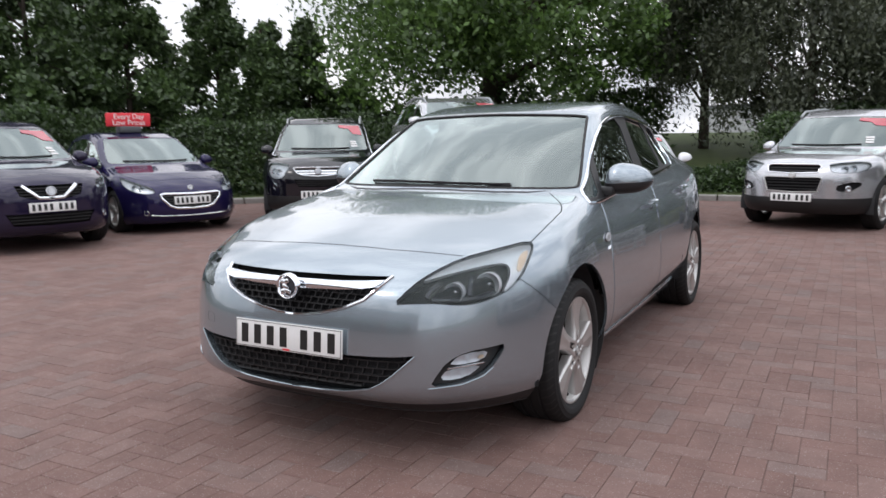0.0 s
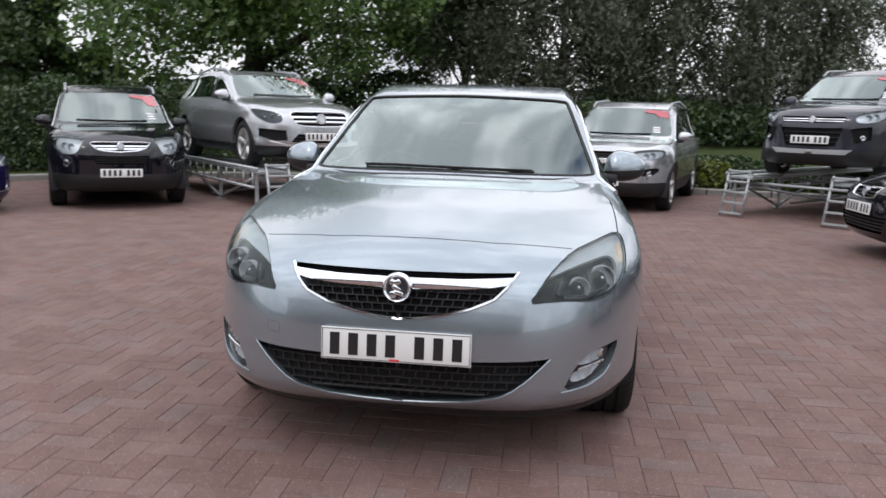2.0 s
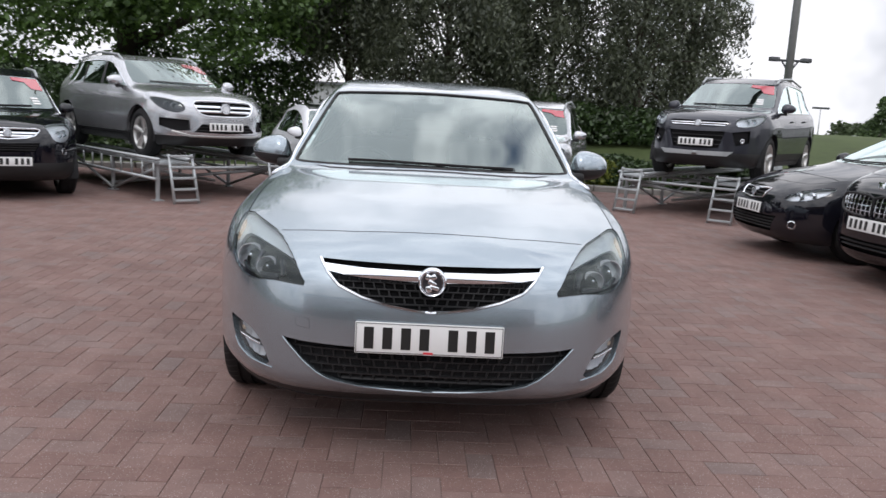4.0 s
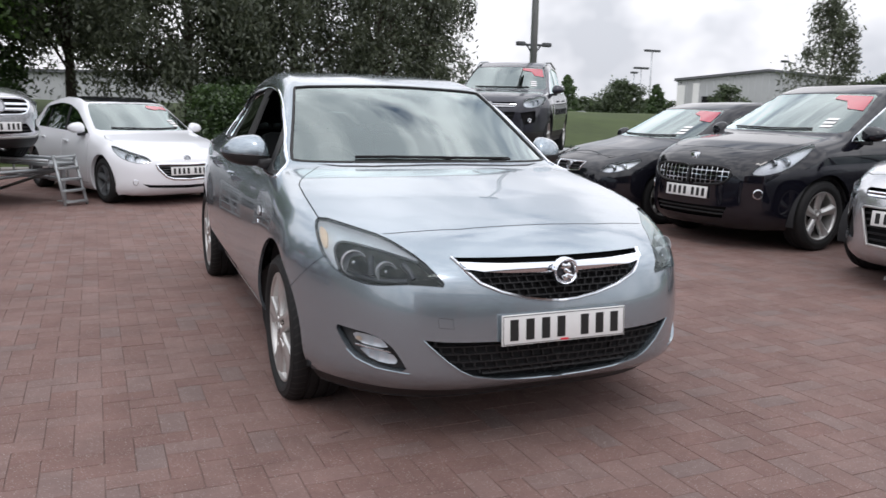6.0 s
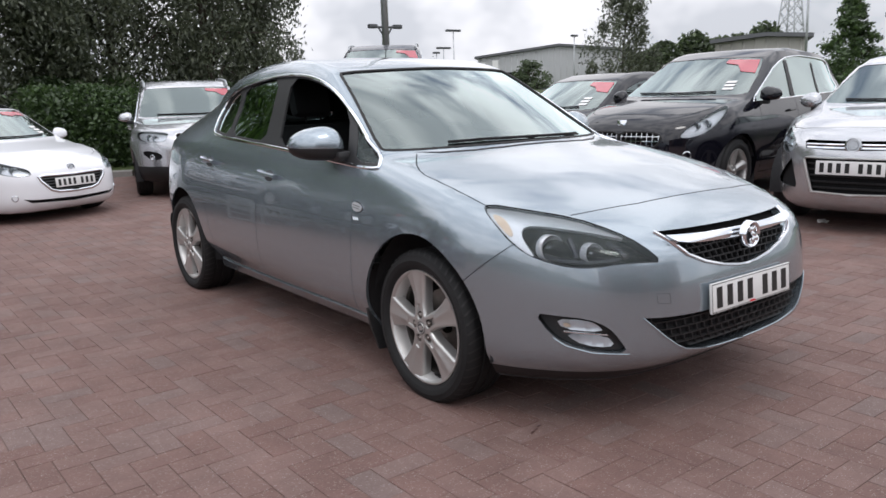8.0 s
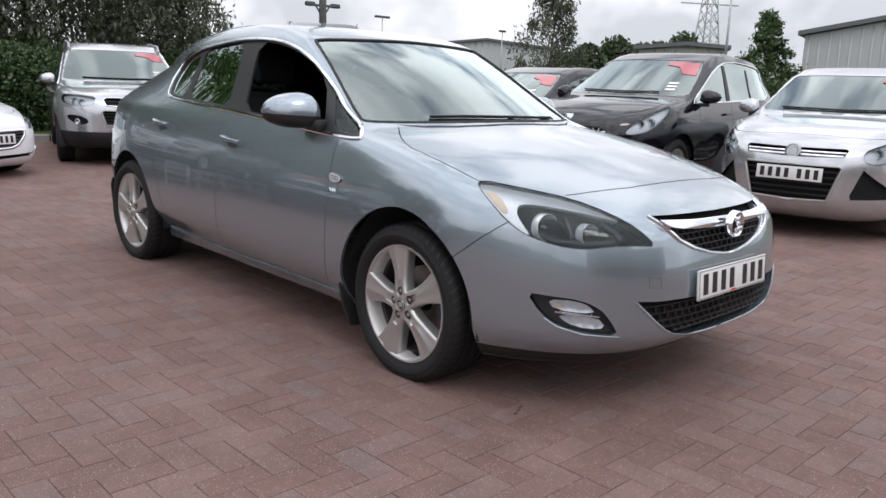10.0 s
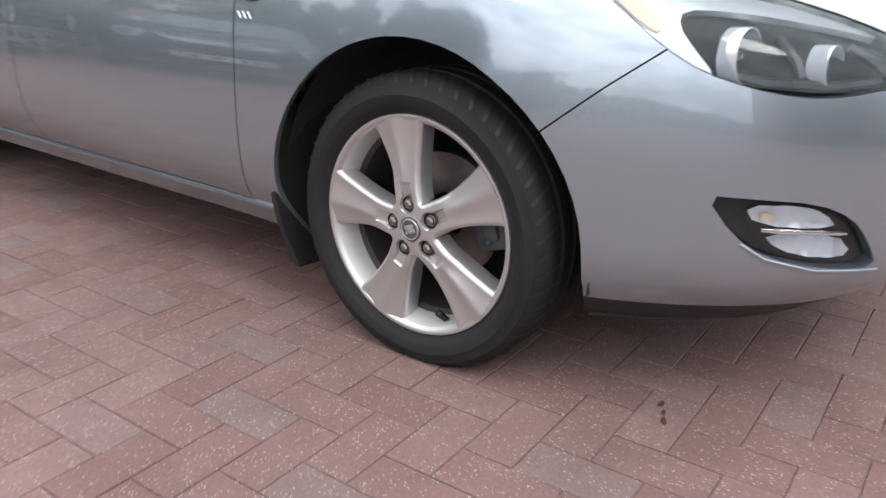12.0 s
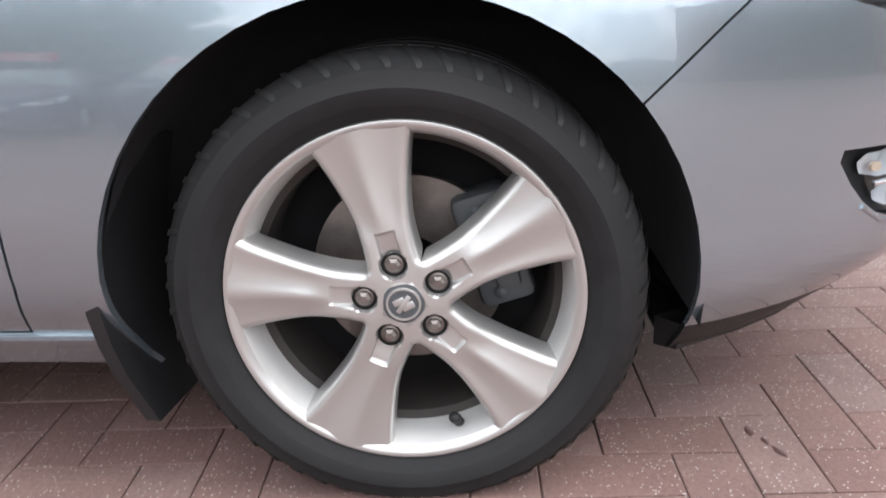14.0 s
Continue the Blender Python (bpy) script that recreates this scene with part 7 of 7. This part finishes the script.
for z in (17, 20.5, 24):
    tube(bm, (-5, 3, z), (5, -3, z), 0.12)
part("cross_arm", bm, GALV, pylon)


# ---- behind the camera, unseen: a wall and hedge added to darken reflections ----
wall = hall("wall_south", "unseen dark brick and glass wall added behind the camera", 150, 225, 19, 3.9, 3.9, 4.0, eye=(0.0, 0.0), wall_mat=BRICKWORK, ribs=20, deep=6, doors=((0.12, 0.42, 0.0, 3.2, GLASS, "window"), (0.48, 0.86, 0.0, 3.2, GLASS, "window")))
tagged(wall, kind="structure")
foliage_band("hedge", "unseen dark hedge added to close the yard's west side", [(-15.5, 0.0, 0), (-16.5, -8.0, 0), (-15.5, -17.0, 0)], 1.5, 0.9, 9000, 0.16, 23, LEAF_DARK, category="hedge")


# ---- display ramps with ladders ----
def ramp(label, m, deck, y_end=4.7, ladders=(-0.74, 0.74)):
    ob = thing("display_ramp", m, label, "ramp", "display ramps")
    for sx in (-1, 1):
        bm = bmesh.new()
        block(bm, sx * 0.74 - 0.20, sx * 0.74 + 0.20, -0.05, y_end, deck - 0.035, deck, 0.006)
        part("wheel_track", bm, GALV, ob, "galvanised wheel track")
        for e in (-0.2, 0.2):
            bm = bmesh.new()
            tube(bm, (sx * 0.74 + e, -0.05, deck + 0.03), (sx * 0.74 + e, y_end, deck + 0.03), 0.022, seg=6)
            part("track_edge", bm, GALV, ob)
        bm = bmesh.new()
        tube(bm, (sx * 0.94, 0.05, deck - 0.22), (sx * 0.94, y_end - 0.05, deck - 0.22), 0.022, seg=6)
        part("side_rail", bm, GALV, ob)
        for i in range(14):
            bm = bmesh.new()
            yy = 0.1 + (y_end - 0.25) * i / 13
            tube(bm, (sx * 0.94, yy, deck - 0.22), (sx * 0.94, yy, deck - 0.02), 0.014, seg=6)
            part("rail_bar", bm, GALV, ob)
        for yy in (0.12, 1.5, 3.1, y_end - 0.1):
            bm = bmesh.new()
            tube(bm, (sx * 0.88, yy, 0), (sx * 0.88, yy, deck - 0.03), 0.028, seg=8)
            block(bm, sx * 0.88 - 0.06, sx * 0.88 + 0.06, yy - 0.06, yy + 0.06, 0, 0.012)
            part("leg", bm, GALV, ob)
        for y0, y1 in ((0.12, 1.5), (3.1, 1.5), (3.1, 4.6)):
            bm = bmesh.new()
            tube(bm, (sx * 0.88, y0, deck - 0.08), (sx * 0.88, y1, 0.03), 0.02, seg=6)
            part("brace", bm, GALV, ob)
    for yy in (0.12, 1.5, 3.1):
        bm = bmesh.new()
        tube(bm, (-0.9, yy, deck - 0.09), (0.9, yy, deck - 0.09), 0.022, seg=6)
        part("cross_bar", bm, GALV, ob)
    bm = bmesh.new()
    tube(bm, (-0.86, 0.2, deck - 0.12), (0.86, 1.9, 0.05), 0.022, seg=6)
    part("brace", bm, GALV, ob)
    bm = bmesh.new()
    tube(bm, (0.86, 0.2, deck - 0.12), (-0.86, 1.9, 0.05), 0.022, seg=6)
    part("brace", bm, GALV, ob)
    for lx in ladders:
        for e in (-0.16, 0.16):
            bm = bmesh.new()
            tube(bm, (lx + e, -0.30, 0), (lx + e * 0.92, -0.12, deck + 0.10), 0.020, seg=6)
            part("ladder_stile", bm, GALV, ob)
        for i in range(5):
            f = 0.05 + 0.23 * i
            bm = bmesh.new()
            z = (deck + 0.08) * f
            block(bm, lx - 0.155, lx + 0.155, -0.30 + 0.18 * f - 0.035, -0.30 + 0.18 * f + 0.035, z, z + 0.028, 0.004)
            part("ladder_rung", bm, GALV, ob)


ramp("galvanised display ramp with ladders under the silver crossover", pose(-2.62, 7.86, 0, 0, 0, math.degrees(math.atan2(0.68, 0.733))), 0.50, 4.5, (-0.70, 0.70))
ramp("galvanised display ramp with ladders under the grey vehicle", pose(3.66, 8.5, 0, 0, 0, math.degrees(math.atan2(-0.64, 0.77))), 0.54, 4.5, (-0.70, 0.70))

# far cars beyond the lawn
for az, d, rz in ((29.5, 50, 70), (32.0, 52, 75), (34.0, 53, 80)):
    px, py = polar(-0.77, -2.6, az, d)
    c = copy_thing(white, pose(px, py, 0.0, 0, 0, rz))
    tagged(c, "white hatchback parked far beyond the lawn", "car", "far parked cars")


# ---- roof sign, litter, drips ----
def lettering(text, size, m, material, parent, name="lettering"):
    cu = bpy.data.curves.new("lettering", "FONT")
    cu.body, cu.size, cu.align_x, cu.align_y, cu.extrude = text, size, "CENTER", "CENTER", 0.002
    tmp = new("lettering_source", cu)
    me = bpy.data.meshes.new_from_object(tmp.evaluated_get(bpy.context.evaluated_depsgraph_get()))
    bpy.data.objects.remove(tmp)
    me.materials.append(material)
    me.transform(m)
    ob = new(name, me)
    ob.parent = parent
    return ob


sign = thing("roof_sign", purple.matrix_basis @ pose(-0.05, 2.22, 1.412), "red roof sign with white lettering on the purple car", "sign")
bm = bmesh.new()
block(bm, -0.345, 0.345, -0.03, 0.03, 0.09, 0.30, 0.02)
part("board", bm, RED, sign)
bm = bmesh.new()
block(bm, -0.17, 0.17, -0.10, 0.12, -0.01, 0.095, 0.03)
part("base", bm, GREYTRIM, sign, "grey magnetic base")
lettering("Every Day", 0.115, pose(0, -0.032, 0.242, 90, 0, 0), WHITE, sign)
lettering("Low Prices", 0.115, pose(0, -0.032, 0.148, 90, 0, 0), WHITE, sign)

bm = bmesh.new()
r = random.Random(2)
g = [[bm.verts.new((0.035 * (i - 2) + r.uniform(-0.01, 0.01), 0.022 * (j - 2) + r.uniform(-0.006, 0.006), 0.004 + r.uniform(0, 0.025))) for j in range(5)] for i in range(5)]
for i in range(4):
    for j in range(4):
        bm.faces.new((g[i][j], g[i + 1][j], g[i + 1][j + 1], g[i][j + 1]))
scrap = part("litter", bm, WHITE, None, smooth=False)
scrap.matrix_basis = pose(4.17, 1.85, 0.001, 0, 0, 20)
tagged(scrap, "crumpled white paper scrap on the paving", "litter")
DRIP = simple("dark_oil", (0.075, 0.036, 0.032), 0.5, vary=0.3, scale=80)
for i, (x, y, a) in enumerate(((-0.712, 0.407, 0.013), (-0.738, 0.391, 0.010), (-0.769, 0.379, 0.014))):
    bm = bmesh.new()
    r = random.Random(i)
    ring = [bm.verts.new((a * (1.3 if k % 3 == 0 else 1) * r.uniform(0.7, 1.1) * math.cos(k * 0.524), a * 0.5 * r.uniform(0.7, 1.1) * math.sin(k * 0.524), 0.0)) for k in range(12)]
    c = bm.verts.new((0, 0, 0.0012))
    for k in range(12):
        bm.faces.new((ring[k], ring[(k + 1) % 12], c))
    ob = part("oil_drip", bm, DRIP, None)
    ob.matrix_basis = pose(x, y, 0.0012, 0, 0, 10 * i)
    tagged(ob, "small dark oil drip on the paving", "stain", "oil drips by the wheel")


# ---- block paving, laid in a herringbone ----
def piece_material(name, use_island):
    m, nt, b = nodes_of(name)
    src = nt.nodes.new("ShaderNodeNewGeometry" if use_island else "ShaderNodeObjectInfo")
    rnd = src.outputs["Random Per Island" if use_island else "Random"]
    ramp = nt.nodes.new("ShaderNodeValToRGB")
    cols = ((0.0, (0.166, 0.099, 0.086)), (0.35, (0.181, 0.112, 0.098)), (0.8, (0.192, 0.125, 0.111)), (1.0, (0.172, 0.124, 0.114)))
    e = ramp.color_ramp.elements
    e[0].position, e[0].color = cols[0][0], (*cols[0][1], 1)
    e[1].position, e[1].color = cols[3][0], (*cols[3][1], 1)
    for p, c in cols[1:3]:
        k = e.new(p)
        k.color = (*c, 1)
    nt.links.new(rnd, ramp.inputs["Fac"])
    co = nt.nodes.new("ShaderNodeNewGeometry")
    grain = add(nt, "ShaderNodeTexNoise", Scale=130.0, Detail=4.0, Roughness=0.75)
    stain = add(nt, "ShaderNodeTexNoise", Scale=2.6, Detail=9.0, Roughness=0.72)
    speck = add(nt, "ShaderNodeTexVoronoi", Scale=125.0)
    for n in (grain, stain, speck):
        nt.links.new(co.outputs["Position"], n.inputs["Vector"])
    r1 = add(nt, "ShaderNodeMapRange")
    r1.inputs["From Min"].default_value, r1.inputs["From Max"].default_value = 0.25, 0.75
    r1.inputs["To Min"].default_value, r1.inputs["To Max"].default_value = 0.76, 1.22
    nt.links.new(grain.outputs["Fac"], r1.inputs["Value"])
    r2 = add(nt, "ShaderNodeMapRange")
    r2.inputs["From Min"].default_value, r2.inputs["From Max"].default_value = 0.3, 0.7
    r2.inputs["To Min"].default_value, r2.inputs["To Max"].default_value = 0.76, 1.20
    nt.links.new(stain.outputs["Fac"], r2.inputs["Value"])
    mul = nt.nodes.new("ShaderNodeMath")
    mul.operation = "MULTIPLY"
    nt.links.new(r1.outputs["Result"], mul.inputs[0])
    nt.links.new(r2.outputs["Result"], mul.inputs[1])
    hs = add(nt, "ShaderNodeHueSaturation")
    nt.links.new(ramp.outputs["Color"], hs.inputs["Color"])
    nt.links.new(mul.outputs[0], hs.inputs["Value"])
    # pale chips worn free at the surface
    chip = nt.nodes.new("ShaderNodeMath")
    chip.operation = "LESS_THAN"
    chip.inputs[1].default_value = 0.20
    nt.links.new(speck.outputs["Distance"], chip.inputs[0])
    gate = add(nt, "ShaderNodeTexNoise", Scale=28.0, Detail=2.0)
    nt.links.new(co.outputs["Position"], gate.inputs["Vector"])
    gt = nt.nodes.new("ShaderNodeMath")
    gt.operation = "GREATER_THAN"
    gt.inputs[1].default_value = 0.47
    nt.links.new(gate.outputs["Fac"], gt.inputs[0])
    both = nt.nodes.new("ShaderNodeMath")
    both.operation = "MULTIPLY"
    nt.links.new(chip.outputs[0], both.inputs[0])
    nt.links.new(gt.outputs[0], both.inputs[1])
    mix = nt.nodes.new("ShaderNodeMix")
    mix.data_type = "RGBA"
    mix.inputs["B"].default_value = (0.37, 0.32, 0.30, 1)
    nt.links.new(both.outputs[0], mix.inputs["Factor"])
    nt.links.new(hs.outputs["Color"], mix.inputs["A"])
    nt.links.new(mix.outputs["Result"], b.inputs["Base Color"])
    b.inputs["Roughness"].default_value = 0.82
    b.inputs["Specular IOR Level"].default_value = 0.35
    bp = add(nt, "ShaderNodeBump", Strength=0.65, Distance=0.003)
    nt.links.new(grain.outputs["Fac"], bp.inputs["Height"])
    nt.links.new(bp.outputs["Normal"], b.inputs["Normal"])
    return m


BRICK_MAT, BRICKS_MAT = piece_material("paver_block", False), piece_material("paver_blocks", True)
PAVE = pose(0.061, 0.041, 0, 0, 0, 0.8)
C = 0.1025


def block_faces(x0, y0, x1, y1, z):
    """Corners of one paver: a chamfered top and short sides."""
    j, c, t = 0.0011, 0.0019, 0.005
    a, b, d, e = x0 + j, y0 + j, x1 - j, y1 - j
    lo = [(a, b, z - t), (d, b, z - t), (d, e, z - t), (a, e, z - t)]
    md = [(a, b, z - 0.0014), (d, b, z - 0.0014), (d, e, z - 0.0014), (a, e, z - 0.0014)]
    up = [(a + c, b + c, z), (d - c, b + c, z), (d - c, e - c, z), (a + c, e - c, z)]
    f = [(8, 9, 10, 11)]
    for i in range(4):
        k = (i + 1) % 4
        f += [(i, k, 4 + k, 4 + i), (4 + i, 4 + k, 8 + k, 8 + i)]
    return lo + md + up, f


def block_mesh(name, w, h):
    v, f = block_faces(-w / 2, -h / 2, w / 2, h / 2, 0.0)
    me = bpy.data.meshes.new(name)
    me.from_pydata(v, [], f)
    me.materials.append(BRICK_MAT)
    return me


rng = random.Random(5)
lying, standing = block_mesh("paver", 2 * C, C), block_mesh("paver", C, 2 * C)
verts, faces, near = [], [], 0
inv = PAVE.inverted()
for a in range(-105, 75):
    for b in range(-50, 135):
        d = (a + b) % 4
        if d not in (0, 2):
            continue
        w, h = (2, 1) if d == 2 else (1, 2)
        cx, cy = (a + w / 2) * C, (b + h / 2) * C
        p = PAVE @ Vector((cx, cy, 0))
        z = rng.uniform(-0.0009, 0.0009)
        if -2.25 < p.x < -0.25 and -1.1 < p.y < 1.85 and near < 300:
            near += 1
            ob = new("paver", lying if d == 2 else standing)
            ob.parent = paving
            ob.matrix_basis = PAVE @ pose(cx, cy, z, rng.uniform(-0.3, 0.3), rng.uniform(-0.3, 0.3), rng.uniform(-0.3, 0.3))
            continue
        v, f = block_faces(a * C, b * C, (a + w) * C, (b + h) * C, z)
        n = len(verts)
        verts += [tuple(PAVE @ Vector(q)) for q in v]
        faces += [tuple(n + i for i in q) for q in f]
rest = mesh_object("pavers", verts, faces, BRICKS_MAT, paving)
tagged(rest, kind="stuff")
